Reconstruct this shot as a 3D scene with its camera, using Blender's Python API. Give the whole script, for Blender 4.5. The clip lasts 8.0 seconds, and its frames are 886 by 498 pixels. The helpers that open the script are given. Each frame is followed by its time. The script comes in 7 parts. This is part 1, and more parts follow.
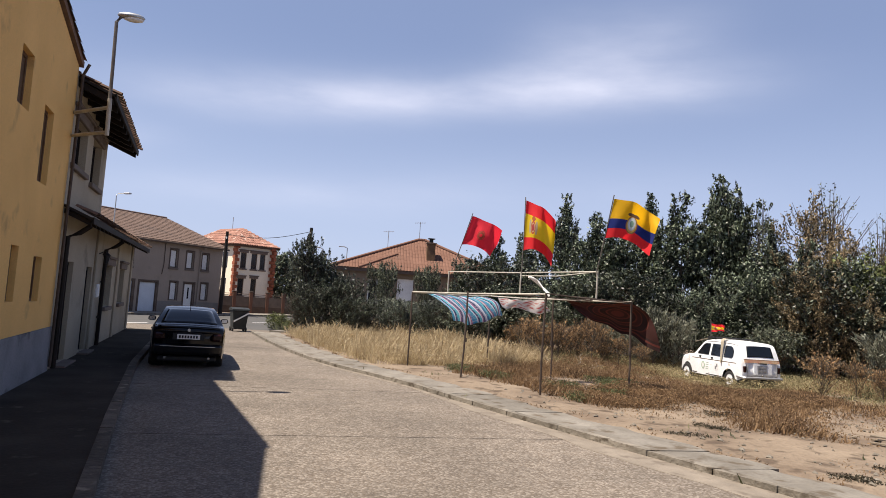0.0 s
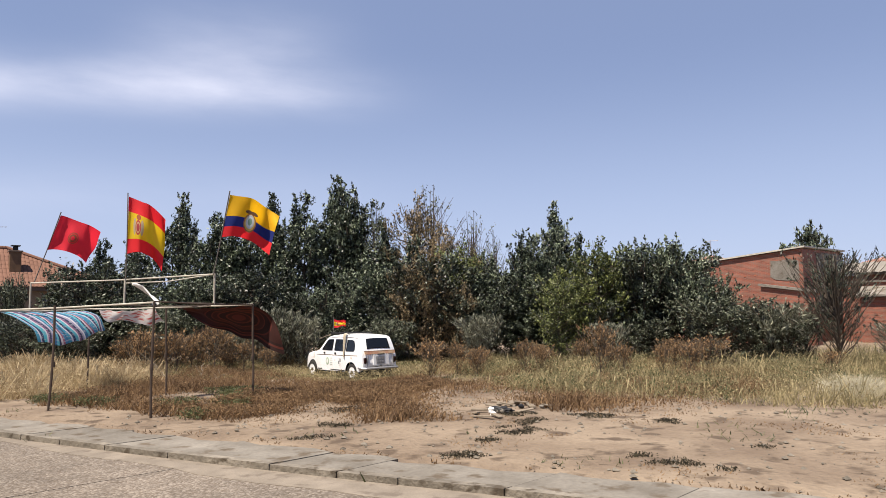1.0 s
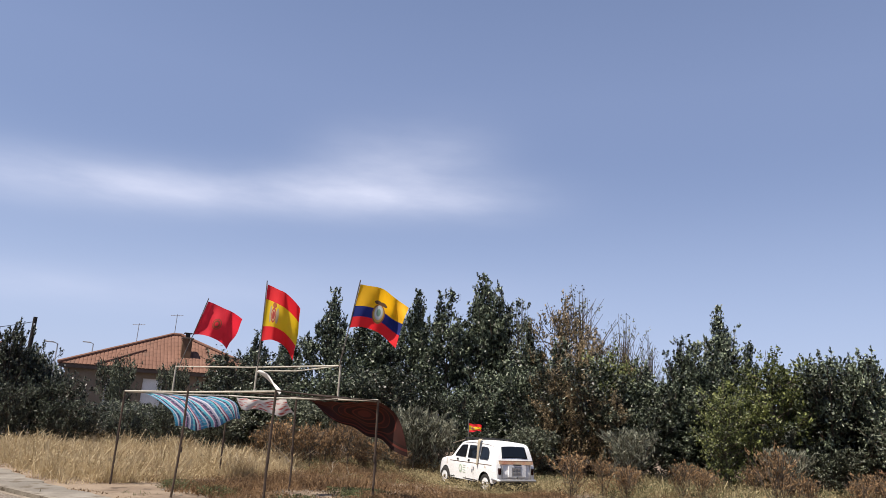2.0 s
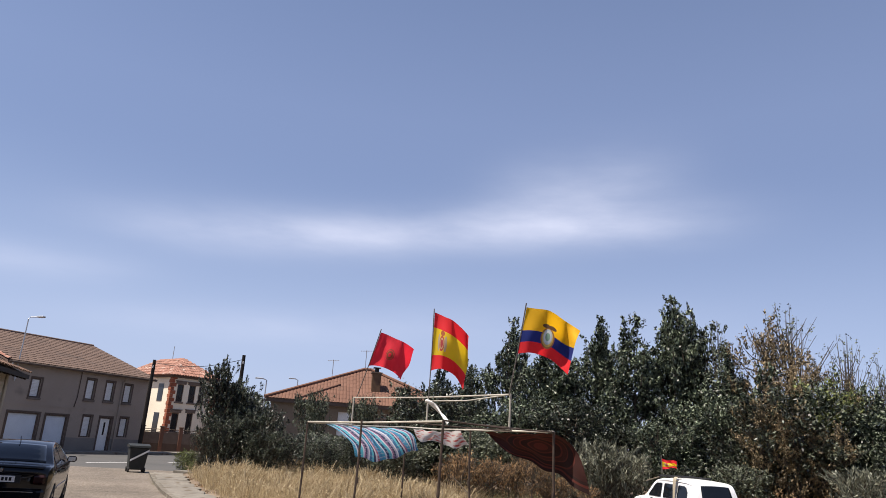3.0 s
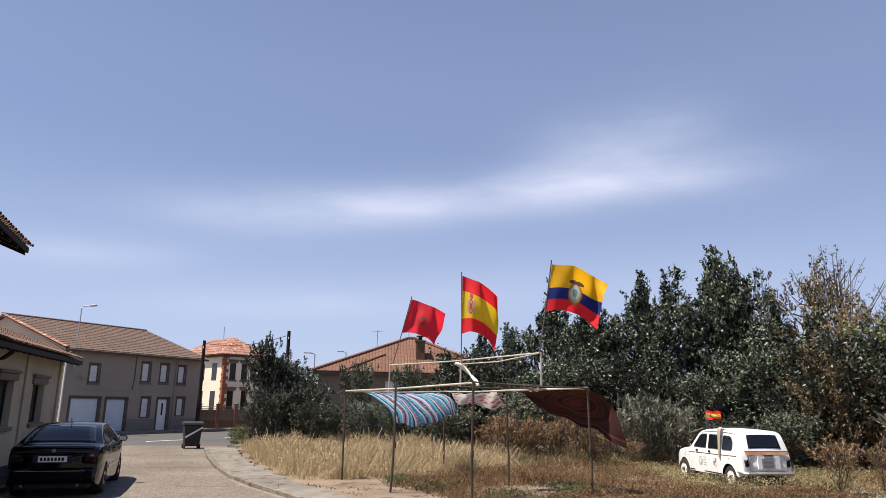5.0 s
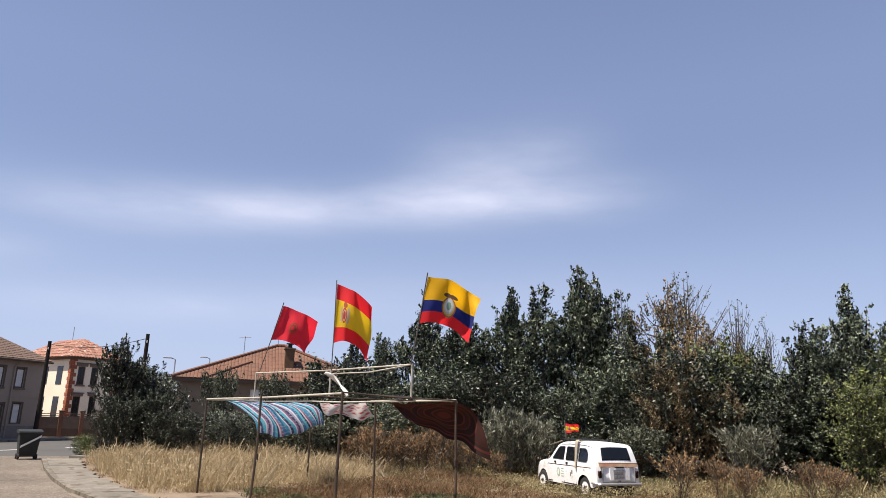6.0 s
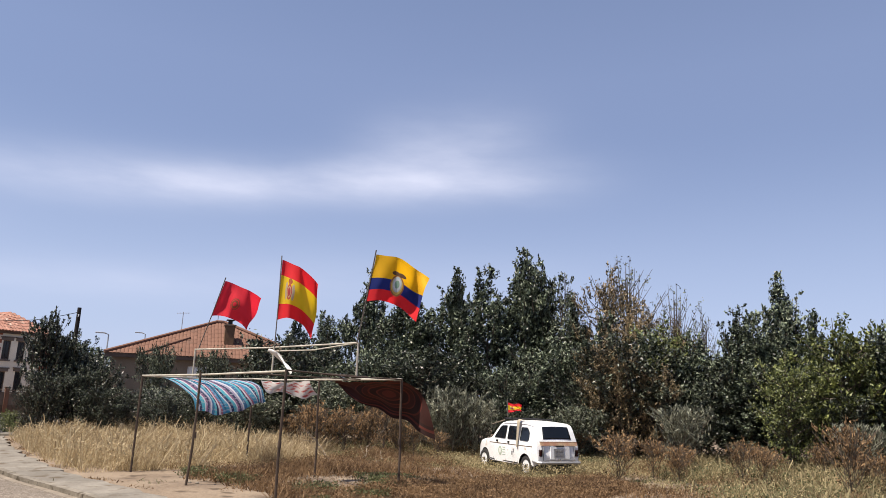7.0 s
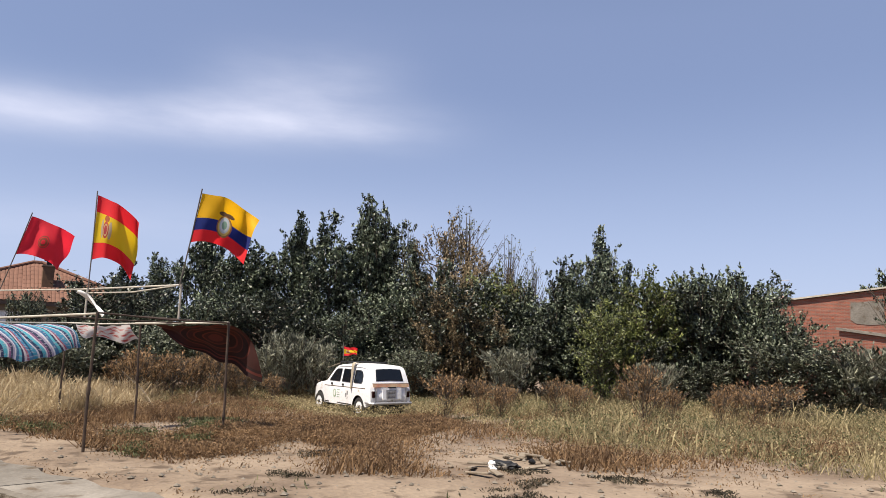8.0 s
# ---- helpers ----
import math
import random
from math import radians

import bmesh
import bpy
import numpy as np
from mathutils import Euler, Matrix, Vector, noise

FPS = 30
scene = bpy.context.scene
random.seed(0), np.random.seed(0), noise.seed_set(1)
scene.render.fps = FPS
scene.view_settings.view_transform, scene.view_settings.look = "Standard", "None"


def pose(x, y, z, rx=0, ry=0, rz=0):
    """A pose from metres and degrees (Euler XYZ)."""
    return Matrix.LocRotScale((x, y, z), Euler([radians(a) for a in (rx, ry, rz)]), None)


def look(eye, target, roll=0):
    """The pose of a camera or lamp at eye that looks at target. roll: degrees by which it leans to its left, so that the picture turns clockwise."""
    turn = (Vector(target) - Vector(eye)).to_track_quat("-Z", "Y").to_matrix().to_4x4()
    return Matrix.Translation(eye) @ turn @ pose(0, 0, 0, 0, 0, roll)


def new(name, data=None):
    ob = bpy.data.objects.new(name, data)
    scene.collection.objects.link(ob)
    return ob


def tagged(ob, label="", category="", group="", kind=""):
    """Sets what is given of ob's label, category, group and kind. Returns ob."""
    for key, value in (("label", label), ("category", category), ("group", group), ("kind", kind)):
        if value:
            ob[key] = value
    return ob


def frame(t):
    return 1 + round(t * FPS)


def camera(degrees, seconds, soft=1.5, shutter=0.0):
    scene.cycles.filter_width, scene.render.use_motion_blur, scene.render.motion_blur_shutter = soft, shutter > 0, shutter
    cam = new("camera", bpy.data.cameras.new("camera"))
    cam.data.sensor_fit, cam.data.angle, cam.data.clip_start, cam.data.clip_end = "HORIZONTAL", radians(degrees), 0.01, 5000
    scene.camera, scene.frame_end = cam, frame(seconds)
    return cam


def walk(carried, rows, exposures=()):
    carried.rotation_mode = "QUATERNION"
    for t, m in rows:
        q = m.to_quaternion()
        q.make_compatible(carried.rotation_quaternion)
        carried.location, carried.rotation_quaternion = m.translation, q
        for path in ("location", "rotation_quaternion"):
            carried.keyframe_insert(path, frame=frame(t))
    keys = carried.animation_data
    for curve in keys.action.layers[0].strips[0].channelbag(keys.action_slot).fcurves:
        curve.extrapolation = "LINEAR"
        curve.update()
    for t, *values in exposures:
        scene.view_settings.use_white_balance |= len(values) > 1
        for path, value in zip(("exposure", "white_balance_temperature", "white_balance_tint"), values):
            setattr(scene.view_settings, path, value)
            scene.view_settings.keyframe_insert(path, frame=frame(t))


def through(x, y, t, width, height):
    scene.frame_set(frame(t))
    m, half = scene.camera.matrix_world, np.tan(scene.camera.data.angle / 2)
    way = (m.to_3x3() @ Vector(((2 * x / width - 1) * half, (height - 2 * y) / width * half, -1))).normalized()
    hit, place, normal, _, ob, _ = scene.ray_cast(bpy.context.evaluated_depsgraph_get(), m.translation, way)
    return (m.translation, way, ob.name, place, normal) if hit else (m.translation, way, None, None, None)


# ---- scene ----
cam = camera(65.8, 8.0, soft=0.75)
PATH = [
    (0, (-0.566, -0.532, 2.069), (-0.037, 1.391, 2.219), 4.0),
    (0.5, (-0.349, -0.199, 2.06), (0.671, 1.504, 2.302), 3.7),
    (1, (0.06, 0.18, 2.085), (1.491, 1.564, 2.274), -0.6),
    (1.2, (0.264, 0.325, 2.078), (1.764, 1.628, 2.316), -0.2),
    (2.3, (1.469, 0.928, 2.062), (2.327, 2.659, 2.579), 4.3),
    (2.5, (1.613, 1.062, 2.055), (2.416, 2.837, 2.509), 4.3),
    (3, (1.928, 1.318, 2.028), (2.481, 3.163, 2.566), 3.9),
    (3.3, (2.14, 1.255, 1.997), (2.537, 3.148, 2.503), 2.6),
    (3.5, (2.193, 1.203, 2.008), (2.586, 3.106, 2.482), 3.2),
    (4, (2.318, 1.212, 1.985), (2.668, 3.123, 2.459), 1.4),
    (4.2, (2.298, 1.223, 1.967), (2.657, 3.142, 2.4), 0.2),
    (5.3, (2.401, 1.397, 1.987), (2.928, 3.271, 2.447), 1.9),
    (5.5, (2.372, 1.429, 1.956), (2.993, 3.269, 2.435), 1.9),
    (6, (2.393, 1.382, 1.993), (3.172, 3.161, 2.471), 1.7),
    (6.5, (2.37, 1.437, 1.962), (3.224, 3.18, 2.445), 2.0),
    (7, (2.38, 1.575, 1.997), (3.311, 3.294, 2.423), 2.1),
    (7.5, (2.372, 1.468, 1.975), (3.35, 3.169, 2.365), 0.8),
    (8, (2.704, 1.297, 1.96), (4.002, 2.792, 2.248), 1.7),
]
walk(cam, [(t, look(eye, target, roll)) for t, eye, target, roll in PATH], [(0.0, 0.82, 6500, 10), (1.0, 0.82, 6490, 10), (2.5, 0.7, 6300, 10), (3.5, 0.77, 6300, 10), (4.2, 0.79, 6320, 10), (8.0, 0.8, 6460, 10)])

# ---- world, sun and sky ----
SUN_AZ, SUN_EL = -94.0, 64.5          # degrees from +y towards +x, and above the ground
world = bpy.data.worlds.new("sky")
scene.world = world
world.use_nodes = True
wn, wl = world.node_tree.nodes, world.node_tree.links
wn.clear()
w_out = wn.new("ShaderNodeOutputWorld")
w_bg = wn.new("ShaderNodeBackground")
w_sky = wn.new("ShaderNodeTexSky")
w_sky.sky_type, w_sky.sun_disc = "NISHITA", False
w_sky.sun_elevation, w_sky.sun_rotation = radians(SUN_EL), radians(SUN_AZ)
w_sky.altitude, w_sky.air_density, w_sky.dust_density, w_sky.ozone_density = 800, 1.1, 0.9, 1.4
w_bg.inputs["Strength"].default_value = 0.0555


def wmath(op, a, b=None, clamp=False):
    n = wn.new("ShaderNodeMath")
    n.operation, n.use_clamp = op, clamp
    for k, v in enumerate((a, b)):
        if v is None:
            continue
        if isinstance(v, (int, float)):
            n.inputs[k].default_value = v
        else:
            wl.new(v, n.inputs[k])
    return n.outputs[0]


# thin high clouds: streaks in azimuth and height, broken up by noise
w_tc = wn.new("ShaderNodeTexCoord")
w_sep = wn.new("ShaderNodeSeparateXYZ")
wl.new(w_tc.outputs["Generated"], w_sep.inputs[0])
az = wmath("MULTIPLY", wmath("ARCTAN2", w_sep.outputs[0], w_sep.outputs[1]), 57.2958)
el = wmath("MULTIPLY", wmath("ARCSINE", w_sep.outputs[2]), 57.2958)
w_map = wn.new("ShaderNodeCombineXYZ")
wl.new(wmath("MULTIPLY", az, 0.06), w_map.inputs[0])
wl.new(wmath("MULTIPLY", el, 0.22), w_map.inputs[1])
w_noise = wn.new("ShaderNodeTexNoise")
w_noise.inputs["Scale"].default_value, w_noise.inputs["Detail"].default_value = 1.6, 5
w_noise.inputs["Roughness"].default_value = 0.55
wl.new(w_map.outputs[0], w_noise.inputs["Vector"])


def streak(az0, el0, half_az, half_el, slope, power):
    da = wmath("SUBTRACT", az, az0)
    de = wmath("SUBTRACT", wmath("SUBTRACT", el, el0), wmath("MULTIPLY", da, slope))
    a = wmath("POWER", wmath("ABSOLUTE", wmath("DIVIDE", da, half_az)), 2.6)
    e = wmath("POWER", wmath("ABSOLUTE", wmath("DIVIDE", de, half_el)), 2.0)
    g = wmath("EXPONENT", wmath("MULTIPLY", wmath("ADD", a, e), -1.0))
    return wmath("MULTIPLY", g, power)


cloud = streak(3, 15.6, 13, 1.8, 0.075, 0.7)
cloud = wmath("ADD", cloud, streak(29, 17.9, 11, 1.8, 0.03, 0.75))
cloud = wmath("ADD", cloud, streak(16, 16.9, 11, 1.5, 0.07, 0.5))
cloud = wmath("ADD", cloud, streak(28, 20.8, 8, 2.8, 0.12, 0.5))
cloud = wmath("ADD", cloud, streak(-15, 10.6, 7, 1.3, 0.05, 0.35))
cloud = wmath("ADD", cloud, streak(1, 7.7, 12, 1.5, 0.03, 0.35))
cloud = wmath("ADD", cloud, streak(24, 9.5, 16, 2.0, 0.03, 0.2))
soft_noise = wmath("SUBTRACT", wmath("MULTIPLY", w_noise.outputs["Fac"], 1.3), -0.12, clamp=True)
cloud = wmath("MULTIPLY", wmath("MULTIPLY", cloud, soft_noise), 0.62, clamp=True)
w_mix = wn.new("ShaderNodeMixRGB")
wl.new(cloud, w_mix.inputs[0])
w_tint = wn.new("ShaderNodeMixRGB")
w_tint.blend_type, w_tint.inputs[0].default_value = "MULTIPLY", 1.0
w_tint.inputs[2].default_value = (0.95, 0.95, 1.06, 1)
wl.new(w_sky.outputs[0], w_tint.inputs[1])
w_veil = wn.new("ShaderNodeMixRGB")                      # a veil of haze over the lower sky
w_veil.inputs[2].default_value = (4.05, 4.95, 7.7, 1)
w_thin = wn.new("ShaderNodeMapRange")                    # the haze thins out towards the zenith
w_thin.inputs[1].default_value, w_thin.inputs[2].default_value, w_thin.inputs[3].default_value, w_thin.inputs[4].default_value = 26.0, 62.0, 0.5, 0.0
wl.new(el, w_thin.inputs[0])
wl.new(w_thin.outputs[0], w_veil.inputs[0])
wl.new(w_tint.outputs[0], w_veil.inputs[1])
w_low = wn.new("ShaderNodeMixRGB")                       # paler air towards the horizon
w_low.inputs[2].default_value = (6.6, 7.5, 10.1, 1)
w_pale = wn.new("ShaderNodeMapRange")
w_pale.interpolation_type = "SMOOTHSTEP"
w_pale.inputs[1].default_value, w_pale.inputs[2].default_value, w_pale.inputs[3].default_value, w_pale.inputs[4].default_value = 0.0, 22.0, 0.6, 0.0
wl.new(el, w_pale.inputs[0])
wl.new(w_pale.outputs[0], w_low.inputs[0])
wl.new(w_veil.outputs[0], w_low.inputs[1])
wl.new(w_low.outputs[0], w_mix.inputs[1])
w_mix.inputs[2].default_value = (9.9, 10.0, 11.6, 1)
wl.new(w_mix.outputs[0], w_bg.inputs["Color"])
wl.new(w_bg.outputs[0], w_out.inputs["Surface"])

sun_dir = Vector((math.sin(radians(SUN_AZ)) * math.cos(radians(SUN_EL)), math.cos(radians(SUN_AZ)) * math.cos(radians(SUN_EL)), math.sin(radians(SUN_EL))))
sun = new("sun", bpy.data.lights.new("sun", "SUN"))
sun.data.energy, sun.data.angle, sun.data.color = 5.0, radians(0.53), (1.0, 0.9, 0.77)
sun.matrix_world = look((0, 0, 60), Vector((0, 0, 60)) - sun_dir)


# ---- materials ----
def mat(name, col, col2=None, rough=0.85, metal=0.0, scale=1.5, fine=60.0, bump=0.15, spread=0.5, spots=None, coat=0.0, island=0.0, each=0.0, depth=0.01, spec=0.3):
    """Two colours mixed by broad noise, darkened a little by fine grain, with fine relief."""
    m = bpy.data.materials.new(name)
    m.use_nodes = True
    n, l = m.node_tree.nodes, m.node_tree.links
    b = n["Principled BSDF"]
    b.inputs["Roughness"].default_value, b.inputs["Metallic"].default_value = rough, metal
    if coat:
        b.inputs["Coat Weight"].default_value, b.inputs["Coat Roughness"].default_value = coat, 0.06
    b.inputs["Specular IOR Level"].default_value = spec
    col2 = col2 or tuple(c * 0.75 for c in col)
    geo = n.new("ShaderNodeNewGeometry")
    n1 = n.new("ShaderNodeTexNoise")
    n1.inputs["Scale"].default_value, n1.inputs["Detail"].default_value = scale, 5
    n2 = n.new("ShaderNodeTexNoise")
    n2.inputs["Scale"].default_value, n2.inputs["Detail"].default_value = fine, 3
    for k in (n1, n2):
        l.new(geo.outputs["Position"], k.inputs["Vector"])
    r = n.new("ShaderNodeMapRange")
    r.inputs[1].default_value, r.inputs[2].default_value = 0.5 - spread * 0.4, 0.5 + spread * 0.4
    l.new(n1.outputs["Fac"], r.inputs[0])
    mix = n.new("ShaderNodeMixRGB")
    mix.inputs[1].default_value, mix.inputs[2].default_value = (*col, 1), (*col2, 1)
    l.new(r.outputs[0], mix.inputs[0])
    out = mix.outputs[0]
    if spots:                                           # (colour, scale, threshold)
        n3 = n.new("ShaderNodeTexNoise")
        n3.inputs["Scale"].default_value, n3.inputs["Detail"].default_value = spots[1], 6
        l.new(geo.outputs["Position"], n3.inputs["Vector"])
        r3 = n.new("ShaderNodeMapRange")
        r3.inputs[1].default_value, r3.inputs[2].default_value = spots[2], spots[2] + 0.1
        l.new(n3.outputs["Fac"], r3.inputs[0])
        m3 = n.new("ShaderNodeMixRGB")
        m3.inputs[2].default_value = (*spots[0], 1)
        l.new(r3.outputs[0], m3.inputs[0])
        l.new(out, m3.inputs[1])
        out = m3.outputs[0]
    hsv = n.new("ShaderNodeHueSaturation")
    l.new(out, hsv.inputs["Color"])
    g = n.new("ShaderNodeMath")
    g.operation, g.inputs[1].default_value, g.inputs[2].default_value = "MULTIPLY_ADD", 0.5, 0.75
    l.new(n2.outputs["Fac"], g.inputs[0])
    val = g.outputs[0]
    for amount, node, sock in ((island, geo, "Random Per Island"), (each, n.new("ShaderNodeObjectInfo"), "Random")):
        if amount:
            k = n.new("ShaderNodeMath")
            k.operation, k.inputs[1].default_value, k.inputs[2].default_value = "MULTIPLY_ADD", amount, 1 - amount / 2
            l.new(node.outputs[sock], k.inputs[0])
            p = n.new("ShaderNodeMath")
            p.operation = "MULTIPLY"
            l.new(val, p.inputs[0])
            l.new(k.outputs[0], p.inputs[1])
            val = p.outputs[0]
    l.new(val, hsv.inputs["Value"])
    l.new(hsv.outputs[0], b.inputs["Base Color"])
    if bump:
        bp = n.new("ShaderNodeBump")
        bp.inputs["Strength"].default_value, bp.inputs["Distance"].default_value = bump, depth
        l.new(n2.outputs["Fac"], bp.inputs["Height"])
        l.new(bp.outputs[0], b.inputs["Normal"])
    return m


def leaf_mat(name, col, col2, through=0.3, rough=0.5, lo=0.5, hi=1.4):
    """Leaves: each toned at random between col and col2, some light coming through."""
    m = bpy.data.materials.new(name)
    m.use_nodes = True
    n, l = m.node_tree.nodes, m.node_tree.links
    b = n["Principled BSDF"]
    b.inputs["Roughness"].default_value = rough
    geo = n.new("ShaderNodeNewGeometry")
    ns = n.new("ShaderNodeTexNoise")
    ns.inputs["Scale"].default_value = 0.9
    l.new(geo.outputs["Position"], ns.inputs["Vector"])
    ad = n.new("ShaderNodeMath")
    ad.operation = "ADD"
    l.new(geo.outputs["Random Per Island"], ad.inputs[0])
    l.new(ns.outputs["Fac"], ad.inputs[1])
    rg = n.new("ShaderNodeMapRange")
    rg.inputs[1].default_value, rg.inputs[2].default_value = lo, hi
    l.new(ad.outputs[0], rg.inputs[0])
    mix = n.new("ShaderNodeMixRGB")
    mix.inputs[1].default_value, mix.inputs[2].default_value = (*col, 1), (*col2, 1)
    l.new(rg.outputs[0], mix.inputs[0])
    l.new(mix.outputs[0], b.inputs["Base Color"])
    tr = n.new("ShaderNodeBsdfTranslucent")
    l.new(mix.outputs[0], tr.inputs["Color"])
    ms = n.new("ShaderNodeMixShader")
    ms.inputs[0].default_value = through
    l.new(b.outputs[0], ms.inputs[1])
    l.new(tr.outputs[0], ms.inputs[2])
    l.new(ms.outputs[0], n["Material Output"].inputs["Surface"])
    return m


def cloth_mat(name, build, rough=0.8, through=0.5):
    """Thin cloth whose colour comes from build(nodes, links, u, v) over its own width and drop."""
    m = bpy.data.materials.new(name)
    m.use_nodes = True
    n, l = m.node_tree.nodes, m.node_tree.links
    b = n["Principled BSDF"]
    b.inputs["Roughness"].default_value = rough
    uv = n.new("ShaderNodeUVMap")
    sp = n.new("ShaderNodeSeparateXYZ")
    l.new(uv.outputs[0], sp.inputs[0])
    c = build(n, l, sp.outputs[0], sp.outputs[1])
    l.new(c, b.inputs["Base Color"])
    tr = n.new("ShaderNodeBsdfTranslucent")
    l.new(c, tr.inputs["Color"])
    ms = n.new("ShaderNodeMixShader")
    ms.inputs[0].default_value = through
    l.new(b.outputs[0], ms.inputs[1])
    l.new(tr.outputs[0], ms.inputs[2])
    l.new(ms.outputs[0], n["Material Output"].inputs["Surface"])
    return m


def ramp(n, l, value, stops):
    r = n.new("ShaderNodeValToRGB")
    r.color_ramp.interpolation = "CONSTANT"
    e = r.color_ramp.elements
    while len(e) > 1:
        e.remove(e[-1])
    e[0].position, e[0].color = stops[0][0], (*stops[0][1], 1)
    for p, c in stops[1:]:
        k = e.new(p)
        k.color = (*c, 1)
    l.new(value, r.inputs[0])
    return r.outputs[0]


